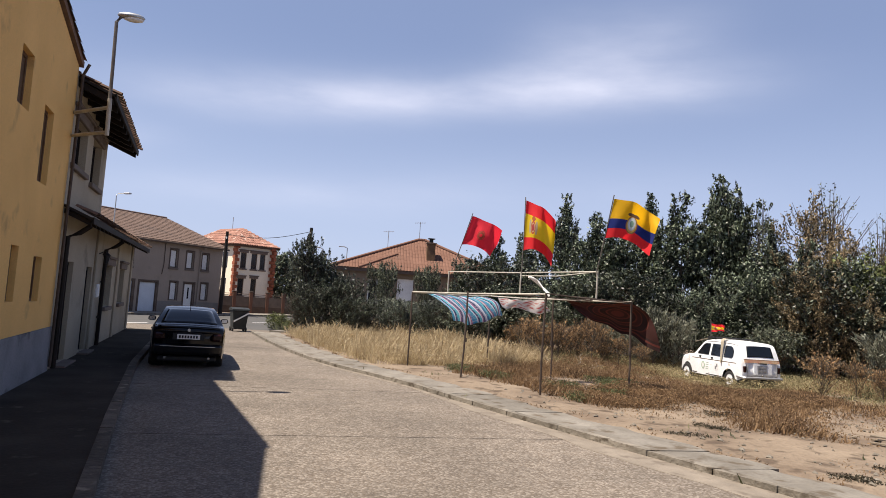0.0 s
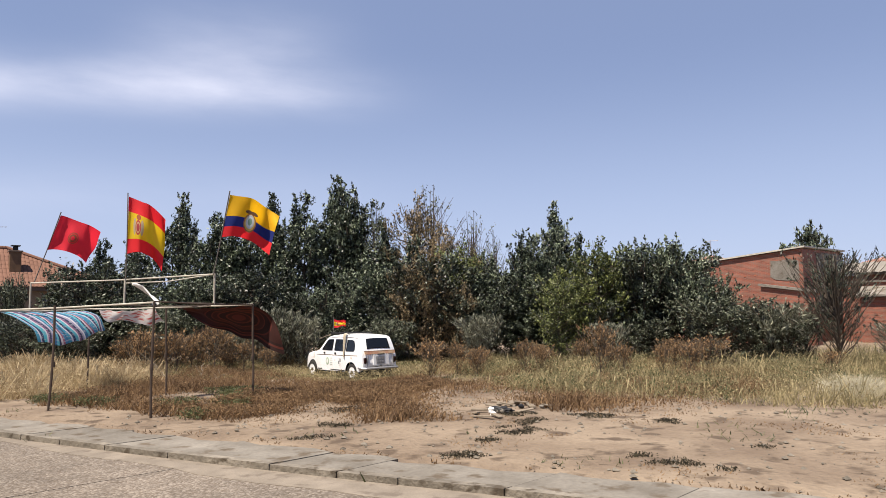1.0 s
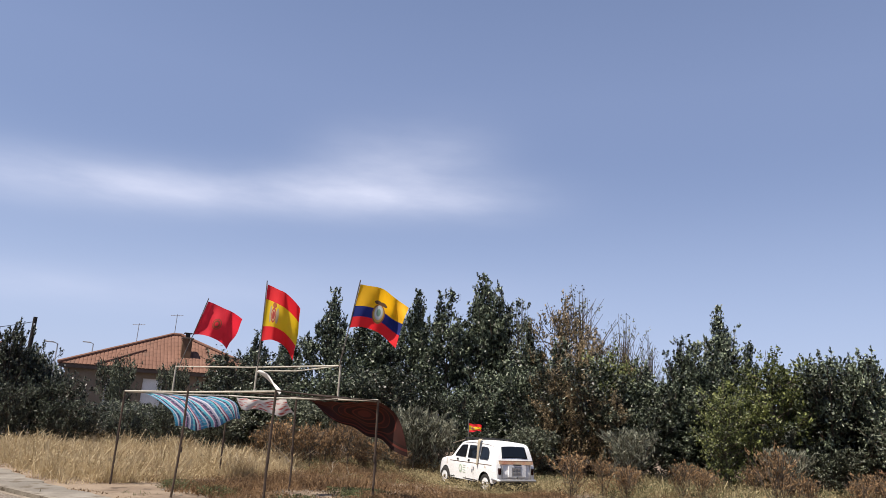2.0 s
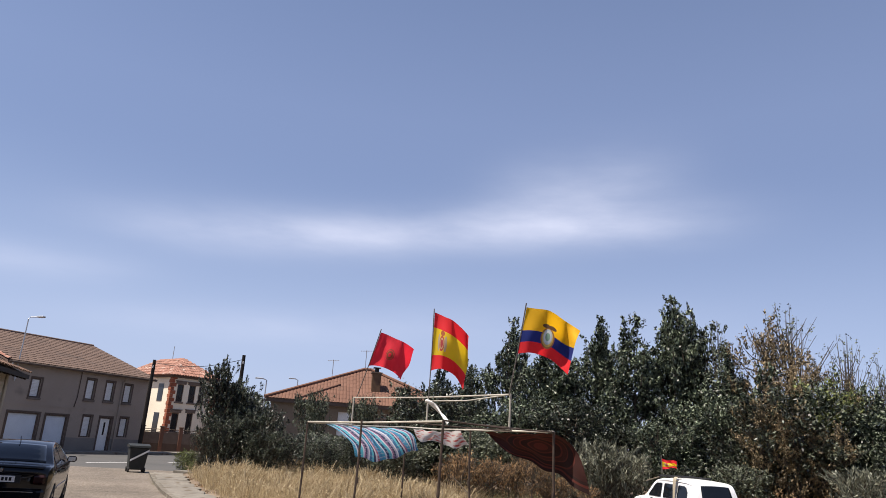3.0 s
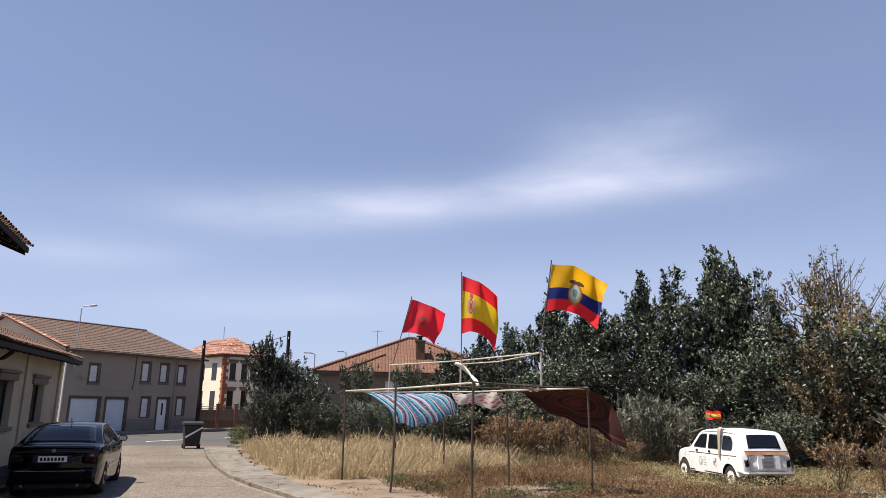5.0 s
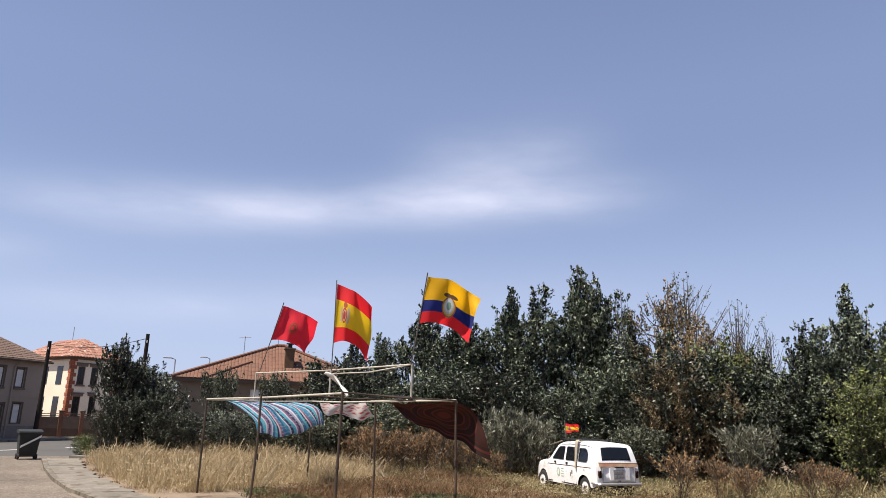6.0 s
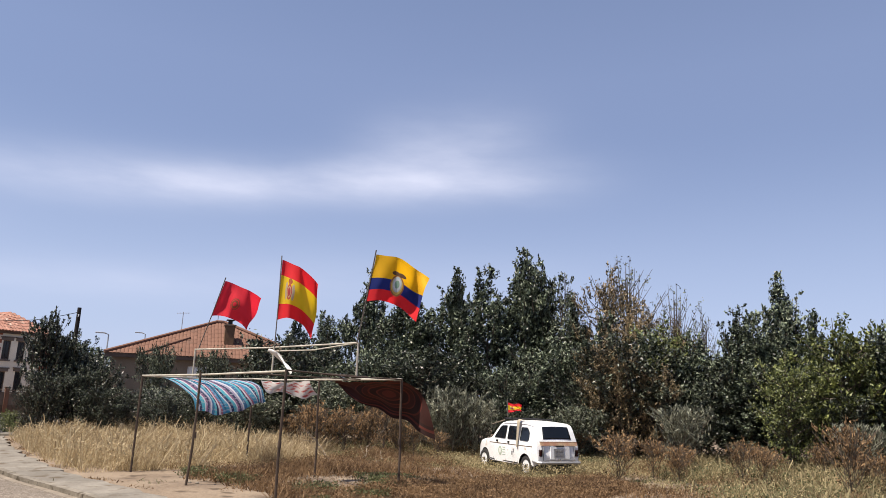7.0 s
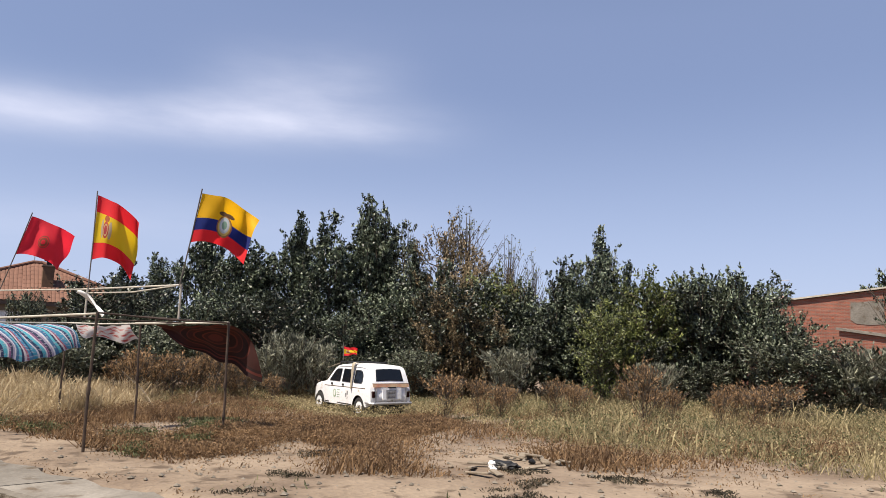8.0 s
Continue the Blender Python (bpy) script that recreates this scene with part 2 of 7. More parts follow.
M = {
    "asphalt": mat("grey_asphalt", (0.0931, 0.0887, 0.0856), (0.0713, 0.0699, 0.0678), rough=0.9, scale=0.4, fine=40, bump=0.4),
    "slab": mat("grey_concrete", (0.217, 0.198, 0.171), (0.139, 0.124, 0.104), rough=0.94, scale=1.6, fine=14, bump=0.8, spread=0.5, each=0.25, spots=((0.104, 0.0818, 0.0592), 2.6, 0.56), depth=0.02),
    "kerb": mat("kerb_concrete", (0.235, 0.209, 0.174), (0.131, 0.115, 0.094), rough=0.94, scale=2.5, fine=18, bump=1.0, spread=0.4, each=0.25, spots=((0.074, 0.0592, 0.0435), 4.5, 0.56), depth=0.02),
    "gutter": mat("beige_cement", (0.239, 0.204, 0.165), (0.178, 0.151, 0.122), rough=0.94, scale=2.4, fine=60, bump=0.5, spread=0.4, spots=((0.144, 0.119, 0.0957), 3.4, 0.55)),
    # base colour lowered so the house-front shade comes out deeper
    "pave": mat("shade_darkened_old_pavement", (0.05, 0.042, 0.035), (0.026, 0.022, 0.018), rough=0.97, scale=1.1, fine=22, bump=0.6, spots=((0.085, 0.073, 0.06), 3.0, 0.64), spec=0.1),
    # kerb concrete again, in darker colours that carry the shade of the left side
    "kerbshade": mat("shaded_side_kerb", (0.12, 0.1, 0.08), (0.06, 0.05, 0.04), rough=0.94, scale=2.5, fine=18, bump=1.0, spread=0.4, each=0.4, spots=((0.2, 0.17, 0.135), 4.5, 0.6), depth=0.02),
    "dirt": mat("dry_dirt", (0.244, 0.191, 0.139), (0.144, 0.106, 0.0766), rough=0.96, scale=0.55, fine=11, bump=0.9, spread=0.4, spots=((0.0957, 0.0696, 0.0496), 2.1, 0.55), depth=0.05),
    "yellow": mat("ochre_render", (0.82, 0.5, 0.175), (0.7, 0.42, 0.14), rough=0.92, scale=0.6, fine=50, bump=0.3, spots=((0.56, 0.34, 0.125), 1.6, 0.62)),
    "dado": mat("grey_dado", (0.25, 0.25, 0.265), (0.17, 0.172, 0.185), rough=0.92, scale=1.2, fine=30, bump=0.5, spots=((0.07, 0.07, 0.075), 1.5, 0.53)),
    "stucco": mat("beige_stucco", (0.41, 0.355, 0.27), (0.33, 0.285, 0.215), rough=0.94, scale=0.7, fine=40, bump=0.4, spots=((0.26, 0.225, 0.17), 0.9, 0.6)),
    "greywall": mat("taupe_render", (0.347, 0.284, 0.234), (0.293, 0.239, 0.198), rough=0.93, scale=0.5, fine=30, bump=0.2, spots=((0.216, 0.18, 0.153), 0.8, 0.62)),
    "beigewall": mat("sand_render", (0.6, 0.52, 0.41), (0.5, 0.44, 0.35), rough=0.92, scale=0.6, fine=30, bump=0.2),
    "cream": mat("cream_render", (0.8, 0.72, 0.58), (0.72, 0.64, 0.51), rough=0.92, scale=0.6, fine=30, bump=0.15),
    "housewall": mat("tan_render", (0.24, 0.185, 0.135), (0.19, 0.145, 0.105), rough=0.93, scale=0.6, fine=30, bump=0.15),
    "trim": mat("dark_trim", (0.117, 0.0855, 0.0675), (0.09, 0.063, 0.0495), rough=0.8, scale=2, fine=40),
    "stone": mat("stone_surround", (0.17, 0.135, 0.112), (0.13, 0.102, 0.086), rough=0.85, scale=3, fine=40, bump=0.3),
    "plinth": mat("grey_plinth_render", (0.24, 0.215, 0.195), (0.19, 0.17, 0.155), rough=0.93, scale=1.2, fine=30, bump=0.2),
    # stained wood, its colour lowered further for the shade under the eaves
    "wood": mat("shade_darkened_stained_wood", (0.018, 0.012, 0.009), (0.011, 0.008, 0.006), rough=0.75, scale=3, fine=30, bump=0.3),
    "timber": mat("brown_wood", (0.15, 0.088, 0.05), (0.1, 0.06, 0.035), rough=0.75, scale=3, fine=30, bump=0.3),
    "tile": mat("clay_tile", (0.243, 0.129, 0.0842), (0.189, 0.0966, 0.0628), rough=0.88, scale=1.5, fine=30, bump=0.3, each=0.35, island=0.35, spots=((0.136, 0.0856, 0.0606), 2.0, 0.6)),
    "tileth": mat("brown_clay_tile", (0.189, 0.1, 0.0699), (0.157, 0.0806, 0.0557), rough=0.9, scale=0.8, fine=30, bump=0.25, island=0.12, spots=((0.136, 0.0785, 0.0571), 0.9, 0.6)),
    "tilegh": mat("brown_tile", (0.139, 0.094, 0.0748), (0.115, 0.0774, 0.0626), rough=0.9, scale=0.7, fine=20, bump=0.2, island=0.1, spots=((0.104, 0.0731, 0.0609), 0.6, 0.6)),
    "tilebh": mat("salmon_tile", (0.357, 0.192, 0.143), (0.257, 0.121, 0.0887), rough=0.88, scale=1.2, fine=20, bump=0.3, island=0.4, spots=((0.471, 0.357, 0.299), 1.9, 0.57)),
    "tileold": mat("weathered_tile", (0.2, 0.12, 0.085), (0.12, 0.08, 0.06), rough=0.9, scale=2.5, fine=30, bump=0.4, each=0.4),
    "brick": mat("red_brick", (0.299, 0.1, 0.0535), (0.243, 0.0785, 0.0428), rough=0.9, scale=2, fine=30, bump=0.3, each=0.3, island=0.3),
    "white": mat("white_paint", (0.8, 0.79, 0.77), (0.74, 0.73, 0.71), rough=0.55, scale=2, fine=30, bump=0.03),
    "shutter": mat("white_shutter", (0.76, 0.75, 0.74), (0.7, 0.69, 0.68), rough=0.6, scale=3, fine=30, bump=0.05),
    "garage": mat("pale_blue_grey_door", (0.62, 0.66, 0.72), (0.56, 0.6, 0.66), rough=0.5, scale=2, fine=30, bump=0.03),
    "galv": mat("galvanised_steel", (0.5, 0.5, 0.5), (0.4, 0.4, 0.4), rough=0.45, metal=0.7, scale=5, fine=60, bump=0.05),
    "rust": mat("rusty_tube", (0.11, 0.08, 0.062), (0.065, 0.05, 0.042), rough=0.75, metal=0.3, scale=6, fine=60, bump=0.2),
    "tubegrey": mat("dull_grey_tube", (0.2, 0.18, 0.165), (0.12, 0.105, 0.095), rough=0.7, metal=0.3, scale=5, fine=50, bump=0.1),
    "barpaint": mat("pale_worn_tube", (0.52, 0.49, 0.42), (0.36, 0.33, 0.28), rough=0.6, scale=4, fine=60, bump=0.1),
    "black": mat("black_plastic", (0.02, 0.02, 0.021), (0.014, 0.014, 0.015), rough=0.55, scale=4, fine=60, bump=0.05),
    "rubber": mat("tyre_rubber", (0.022, 0.022, 0.023), (0.035, 0.033, 0.03), rough=0.85, scale=5, fine=60, bump=0.1),
    "glass": mat("dark_car_glass", (0.008, 0.01, 0.014), (0.006, 0.008, 0.012), rough=0.04, scale=1, fine=5, bump=0, spec=0.35),
    "pane": mat("dark_window_glass", (0.025, 0.027, 0.03), (0.02, 0.02, 0.022), rough=0.1, scale=1, fine=5, bump=0.0),
    "navy": mat("black_car_paint", (0.004, 0.0045, 0.007), (0.0035, 0.004, 0.006), rough=0.1, scale=2, fine=20, bump=0.0, spec=0.35),
    "carwhite": mat("old_white_car_paint", (0.87, 0.875, 0.88), (0.8, 0.8, 0.8), rough=0.35, scale=2.5, fine=30, bump=0.02, coat=0.3, spots=((0.5, 0.4, 0.3), 4, 0.66)),
    "chrome": mat("dull_chrome", (0.55, 0.55, 0.55), (0.45, 0.45, 0.45), rough=0.25, metal=1.0, scale=4, fine=40, bump=0.02),
    "smoked": mat("smoked_lamp_lens", (0.022, 0.005, 0.005), (0.015, 0.004, 0.004), rough=0.2, scale=4, fine=40, bump=0.0),
    "binplastic": mat("dark_green_bin_plastic", (0.02, 0.024, 0.022), (0.03, 0.03, 0.03), rough=0.6, scale=4, fine=40, bump=0.05),
    "bark": mat("bark", (0.12, 0.095, 0.075), (0.08, 0.065, 0.05), rough=0.9, scale=3, fine=30, bump=0.6),
    "deadwood": mat("bleached_wood", (0.257, 0.214, 0.164), (0.157, 0.129, 0.0966), rough=0.88, scale=6, fine=30, bump=0.4),
    # near-black leaves stand for shaded gaps in the crown, pale ones for sunlit glints
    "leaf_shade_glint": leaf_mat("shade_and_glint_leaves", (0.0072, 0.0117, 0.0054), (0.261, 0.31, 0.203), 0.08, 0.48, 0.84, 1.5),
    # darker leaf copy: the shade of hedge and corner bushes is in its colours
    "leaf_shaded": leaf_mat("shade_darkened_leaves", (0.0054, 0.0081, 0.0045), (0.135, 0.158, 0.104), 0.06, 0.45, 0.92, 1.5),
    # grey-green, its near-black low tone standing for shade between the leaves
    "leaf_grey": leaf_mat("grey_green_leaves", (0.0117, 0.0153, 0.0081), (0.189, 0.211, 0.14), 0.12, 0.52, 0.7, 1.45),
    "leaf_brown": leaf_mat("browning_leaves", (0.032, 0.029, 0.017), (0.43, 0.325, 0.185), 0.28, 0.55, 0.58, 1.42),
    "leaf_lime": leaf_mat("yellow_green_leaves", (0.018, 0.026, 0.01), (0.24, 0.27, 0.085), 0.25, 0.5, 0.62, 1.5),
    "leaf_dry": leaf_mat("dry_leaves", (0.06, 0.037, 0.018), (0.43, 0.275, 0.14), 0.3, 0.8, 0.5, 1.45),
    "leaf_sage": leaf_mat("sage_leaves", (0.0315, 0.036, 0.0234), (0.279, 0.284, 0.207), 0.2, 0.6, 0.55, 1.4),
    "crust": leaf_mat("dark_creeping_leaves", (0.016, 0.014, 0.008), (0.055, 0.045, 0.024), 0.15, 0.85),
    "twig": mat("grey_twigs", (0.16, 0.125, 0.1), (0.11, 0.09, 0.075), rough=0.9, scale=5, fine=40, bump=0.1),
    "grass_gold": leaf_mat("golden_dry_grass", (0.285, 0.207, 0.107), (0.613, 0.506, 0.328), 0.4, 0.8),
    "straw": leaf_mat("bleached_straw", (0.3, 0.27, 0.19), (0.72, 0.66, 0.5), 0.4, 0.8),
    "grass_rust": leaf_mat("russet_dry_weeds", (0.082, 0.0476, 0.0246), (0.279, 0.176, 0.0903), 0.3, 0.85),
    "grass_olive": leaf_mat("olive_dry_weeds", (0.148, 0.127, 0.0615), (0.443, 0.369, 0.205), 0.35, 0.8),
    "grass_green": leaf_mat("green_weeds", (0.0328, 0.0492, 0.018), (0.156, 0.164, 0.0697), 0.3, 0.7),
}


def aggregate():
    """Worn concrete whose rounded stones show, with stains and bleached wheel tracks."""
    m = bpy.data.materials.new("aggregate_concrete")
    m.use_nodes = True
    n, l = m.node_tree.nodes, m.node_tree.links
    s = n["Principled BSDF"]
    s.inputs["Roughness"].default_value, s.inputs["Specular IOR Level"].default_value = 0.9, 0.3
    geo = n.new("ShaderNodeNewGeometry")
    cells = n.new("ShaderNodeTexVoronoi")
    cells.inputs["Scale"].default_value = 33
    broad, mid = n.new("ShaderNodeTexNoise"), n.new("ShaderNodeTexNoise")
    broad.inputs["Scale"].default_value, broad.inputs["Detail"].default_value = 0.35, 6
    mid.inputs["Scale"].default_value, mid.inputs["Detail"].default_value = 3.2, 6
    for k in (cells, broad, mid):
        l.new(geo.outputs["Position"], k.inputs["Vector"])
    sp = n.new("ShaderNodeSeparateColor")
    l.new(cells.outputs["Color"], sp.inputs[0])
    stone = n.new("ShaderNodeValToRGB")
    e = stone.color_ramp.elements
    e[0].position, e[0].color = 0.0, (0.131, 0.104, 0.08, 1)
    e[1].position, e[1].color = 1.0, (0.268, 0.231, 0.194, 1)
    k = e.new(0.5)
    k.color = (0.173, 0.145, 0.119, 1)
    l.new(sp.outputs[0], stone.inputs[0])
    gap = n.new("ShaderNodeMapRange")
    gap.inputs[1].default_value, gap.inputs[2].default_value, gap.inputs[3].default_value, gap.inputs[4].default_value = 0.32, 0.7, 1.0, 0.76
    l.new(cells.outputs["Distance"], gap.inputs[0])
    worn = n.new("ShaderNodeMapRange")
    worn.inputs[1].default_value, worn.inputs[2].default_value, worn.inputs[3].default_value, worn.inputs[4].default_value = 0.35, 0.65, 0.82, 1.14
    l.new(broad.outputs["Fac"], worn.inputs[0])
    blot = n.new("ShaderNodeMapRange")
    blot.inputs[1].default_value, blot.inputs[2].default_value, blot.inputs[3].default_value, blot.inputs[4].default_value = 0.32, 0.68, 0.88, 1.1
    l.new(mid.outputs["Fac"], blot.inputs[0])
    v1, v2 = n.new("ShaderNodeMath"), n.new("ShaderNodeMath")
    v1.operation = v2.operation = "MULTIPLY"
    l.new(gap.outputs[0], v1.inputs[0])
    l.new(worn.outputs[0], v1.inputs[1])
    l.new(v1.outputs[0], v2.inputs[0])
    l.new(blot.outputs[0], v2.inputs[1])
    hs = n.new("ShaderNodeHueSaturation")
    l.new(stone.outputs[0], hs.inputs["Color"])
    l.new(v2.outputs[0], hs.inputs["Value"])
    l.new(hs.outputs[0], s.inputs["Base Color"])
    bp = n.new("ShaderNodeBump")
    bp.invert = True
    bp.inputs["Strength"].default_value, bp.inputs["Distance"].default_value = 0.5, 0.014
    l.new(cells.outputs["Distance"], bp.inputs["Height"])
    l.new(bp.outputs[0], s.inputs["Normal"])
    return m


M["road"] = aggregate()


# ---- mesh helpers ----
def part(name, bm, material, parent=None, label="", smooth=False):
    """One mesh object from a bmesh, under a thing or a part."""
    me = bpy.data.meshes.new(name)
    bmesh.ops.recalc_face_normals(bm, faces=bm.faces)
    bm.to_mesh(me)
    bm.free()
    for m in material if isinstance(material, (list, tuple)) else (material,):
        me.materials.append(m)
    if smooth:
        me.polygons.foreach_set("use_smooth", [True] * len(me.polygons))
    ob = new(name, me)
    ob.parent = parent
    return tagged(ob, label)


def piece(name, me, parent, m=None):
    ob = new(name, me)
    ob.parent = parent
    if m is not None:
        ob.matrix_basis = m
    return ob


def thing(name, m, label, category, group="", kind=""):
    ob = new(name)
    ob.empty_display_size = 0.2
    ob.matrix_world = m
    return tagged(ob, label, category, group, kind)


def box(bm, x0, x1, y0, y1, z0, z1, bevel=0.0, m=None):
    r = bmesh.ops.create_cube(bm, size=1.0)
    vs = r["verts"]
    for v in vs:
        v.co = Vector((x0 + (v.co.x + 0.5) * (x1 - x0), y0 + (v.co.y + 0.5) * (y1 - y0), z0 + (v.co.z + 0.5) * (z1 - z0)))
    if bevel:
        es = list({e for v in vs for e in v.link_edges})
        r = bmesh.ops.bevel(bm, geom=es, offset=bevel, segments=1, affect="EDGES")
        vs = list({v for f in r["faces"] for v in f.verts} | {v for v in vs if v.is_valid})
    if m is not None:
        bmesh.ops.transform(bm, matrix=m, verts=vs)
    return vs


def B(x0, x1, y0, y1, z0, z1, bevel=0.0):
    bm = bmesh.new()
    box(bm, x0, x1, y0, y1, z0, z1, bevel)
    return bm


def tube(bm, pts, r, n=8, r1=None):
    """A round tube along points, tapering from r to r1."""
    pts = [Vector(p) for p in pts]
    r1 = r if r1 is None else r1
    rings = []
    for i, p in enumerate(pts):
        d = (pts[min(i + 1, len(pts) - 1)] - pts[max(i - 1, 0)]).normalized()
        a = d.cross(Vector((0.3, 0.2, 1) if abs(d.z) < 0.9 else (1, 0.2, 0))).normalized()
        b = d.cross(a)
        rr = r + (r1 - r) * i / max(len(pts) - 1, 1)
        rings.append([bm.verts.new(p + (a * math.cos(2 * math.pi * k / n) + b * math.sin(2 * math.pi * k / n)) * rr) for k in range(n)])
    for q, s in zip(rings, rings[1:]):
        for k in range(n):
            bm.faces.new((q[k], q[(k + 1) % n], s[(k + 1) % n], s[k]))
    bm.faces.new(rings[0][::-1])
    bm.faces.new(rings[-1])
    return bm


def T(pts, r, n=8, r1=None):
    return tube(bmesh.new(), pts, r, n, r1)


def prism(poly, x0, x1, axis="x"):
    """A polygon in the other two axes, drawn out from x0 to x1."""
    bm = bmesh.new()

    def at(a, b, c):
        return (c, a, b) if axis == "x" else (a, c, b) if axis == "y" else (a, b, c)
    lo = [bm.verts.new(at(a, b, x0)) for a, b in poly]
    hi = [bm.verts.new(at(a, b, x1)) for a, b in poly]
    bm.faces.new(lo)
    bm.faces.new(hi[::-1])
    for i in range(len(poly)):
        j = (i + 1) % len(poly)
        bm.faces.new((lo[i], hi[i], hi[j], lo[j]))
    return bm


def raw(name, verts, faces, material, parent=None, label="", smooth=False):
    me = bpy.data.meshes.new(name)
    me.from_pydata(verts, [], faces)
    me.materials.append(material)
    if smooth:
        me.polygons.foreach_set("use_smooth", [True] * len(me.polygons))
    ob = new(name, me)
    ob.parent = parent
    return tagged(ob, label)


def along(line, s):
    """Linear interpolation in a list of (key, value)."""
    if s <= line[0][0]:
        a, b = line[0], line[1]
    elif s >= line[-1][0]:
        a, b = line[-2], line[-1]
    else:
        a, b = next((p, q) for p, q in zip(line, line[1:]) if p[0] <= s <= q[0])
    return a[1] + (b[1] - a[1]) * (s - a[0]) / (b[0] - a[0])


# ---- the street in plan ----
KERB = [(-40, 20.1), (-10, 11.0), (0, 7.95), (5.5, 6.25), (7.1, 5.68), (9.1, 5.03), (11.0, 4.45), (14.1, 3.55), (15.2, 3.3), (16.0, 3.03), (17.4, 2.52), (18.8, 1.96), (21.0, 1.27), (24.0, 0.66), (27.5, 0.14), (33.0, -0.5)]
LEFT = [(-40, 2.0), (3.0, -1.35), (6.6, -1.8), (10.7, -2.3), (17.2, -3.0), (29.0, -3.75)]
PAVED = [(-40, 1.15), (13.0, 1.15), (17.0, 1.25), (33.0, 1.3), (40.0, 1.3)]   # width of the paved strip beside the lot


def kx(y):
    return along(KERB, y)


def lx(y):
    return along(LEFT, y)


def wk(y):
    return along(PAVED, y)


def fx(y):
    return -4.45 - 0.055 * (y - 16)                      # line of the house fronts


U = Vector((0.661, 0.750, 0.0))                          # along the cross street
N = Vector((0.750, -0.661, 0.0))                         # from it towards the lot


def cross_at(x, y):
    return N.x * x + N.y * y


def lot_height(x, y):
    m = min(max((x - kx(y) - wk(y) + 0.35) / 0.35, 0), 1) * min(max((cross_at(x, y) + 21.0) / 0.6, 0), 1)
    if m <= 0:
        return -0.07
    bumps = 0.05 * noise.noise((x * 0.5, y * 0.5, 0)) + 0.025 * noise.noise((x * 1.7, y * 1.7, 3.0))
    rise = 0.05 * min(max((x - kx(y) - 3) / 6, 0), 1)
    dip = 0.17 * math.exp(-((x - 15.0) ** 2 + (y - 19.0) ** 2) / 22.0)
    return -0.07 + m * (0.14 + rise + bumps - dip)


def ground_sheet():
    xs = [-3000, -900, -300, -100, -40] + [-20 + 0.5 * i for i in range(0, 141)] + [56, 64, 80, 120, 300, 900, 3000]
    ys = [-3000, -900, -300, -100, -40] + [-14 + 0.5 * i for i in range(0, 130)] + [54, 60, 80, 120, 300, 900, 3000]
    verts = [(x, y, lot_height(x, y) if -100 <= x <= 120 and -100 <= y <= 120 else -0.07) for y in ys for x in xs]
    w = len(xs)
    faces = [(j * w + i, j * w + i + 1, (j + 1) * w + i + 1, (j + 1) * w + i) for j in range(len(ys) - 1) for i in range(w - 1)]
    return tagged(raw("ground", verts, faces, M["dirt"], smooth=True), "bare tan dirt of the empty lot with dry patches", "ground", kind="structure")


ground_sheet()


def strip(name, left, right, ys, z, material, parent, label=""):
    """A slab between two lines over the given stretch, with its sides."""
    bm = bmesh.new()
    top = [(bm.verts.new((left(y), y, z)), bm.verts.new((right(y), y, z))) for y in ys]
    low = [(bm.verts.new((left(y), y, -0.2)), bm.verts.new((right(y), y, -0.2))) for y in ys]
    for i in range(len(ys) - 1):
        bm.faces.new((top[i][0], top[i][1], top[i + 1][1], top[i + 1][0]))
        for k in (0, 1):
            bm.faces.new((top[i][k], top[i + 1][k], low[i + 1][k], low[i][k]))
    for i in (0, len(ys) - 1):
        bm.faces.new((top[i][0], top[i][1], low[i][1], low[i][0]))
    return part(name, bm, material, parent, label)


road = thing("road", Matrix(), "pale concrete street with coarse worn aggregate and cross joints", "road", kind="structure")
joints = [-40, -28, -16, -9, -4.5, 0.2, 4.9, 9.6, 14.4, 19.1, 24.0, 28.8, 34.5]
for a, b in zip(joints, joints[1:]):
    ys = [a + 0.012 + (b - a - 0.024) * i / 6 for i in range(7)]
    strip("concrete_panel", lambda y: lx(y) - (0 if y < 29 else (y - 29) * 1.2), lambda y: kx(y) + (0 if y < 32 else 0.7 * (y - 32)), ys, 0.0, M["road"], road)
gutter_ys = [-12 + 0.5 * i for i in range(66)]
gutter = strip("gutter", lambda y: kx(y) - (0.6 - 0.45 * min(max((y - 9) / 6, 0), 1)) * (1 + 0.35 * noise.noise((0.0, y * 0.45, 5.0)) + 0.15 * noise.noise((0.0, y * 1.9, 8.0))), lambda y: kx(y) - 0.002, gutter_ys, 0.006, M["gutter"], None)
tagged(gutter, "smooth beige cement band along the kerb", "gutter", kind="structure")
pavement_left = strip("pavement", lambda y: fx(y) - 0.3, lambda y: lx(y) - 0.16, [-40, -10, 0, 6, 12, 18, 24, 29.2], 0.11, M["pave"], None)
tagged(pavement_left, "worn pavement along the house fronts, coloured darker for their shade", "pavement", kind="structure")
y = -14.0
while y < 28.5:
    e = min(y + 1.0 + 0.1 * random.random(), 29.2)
    strip("kerb_stone", lambda q: lx(q) - 0.155, lambda q: lx(q), [y + 0.008, e - 0.008], 0.12 + 0.01 * random.random(), M["kerbshade"], pavement_left)
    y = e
pavement_right = thing("pavement", Matrix(), "weathered concrete slab pavement beside the empty lot", "pavement", kind="structure")
y = -14.0
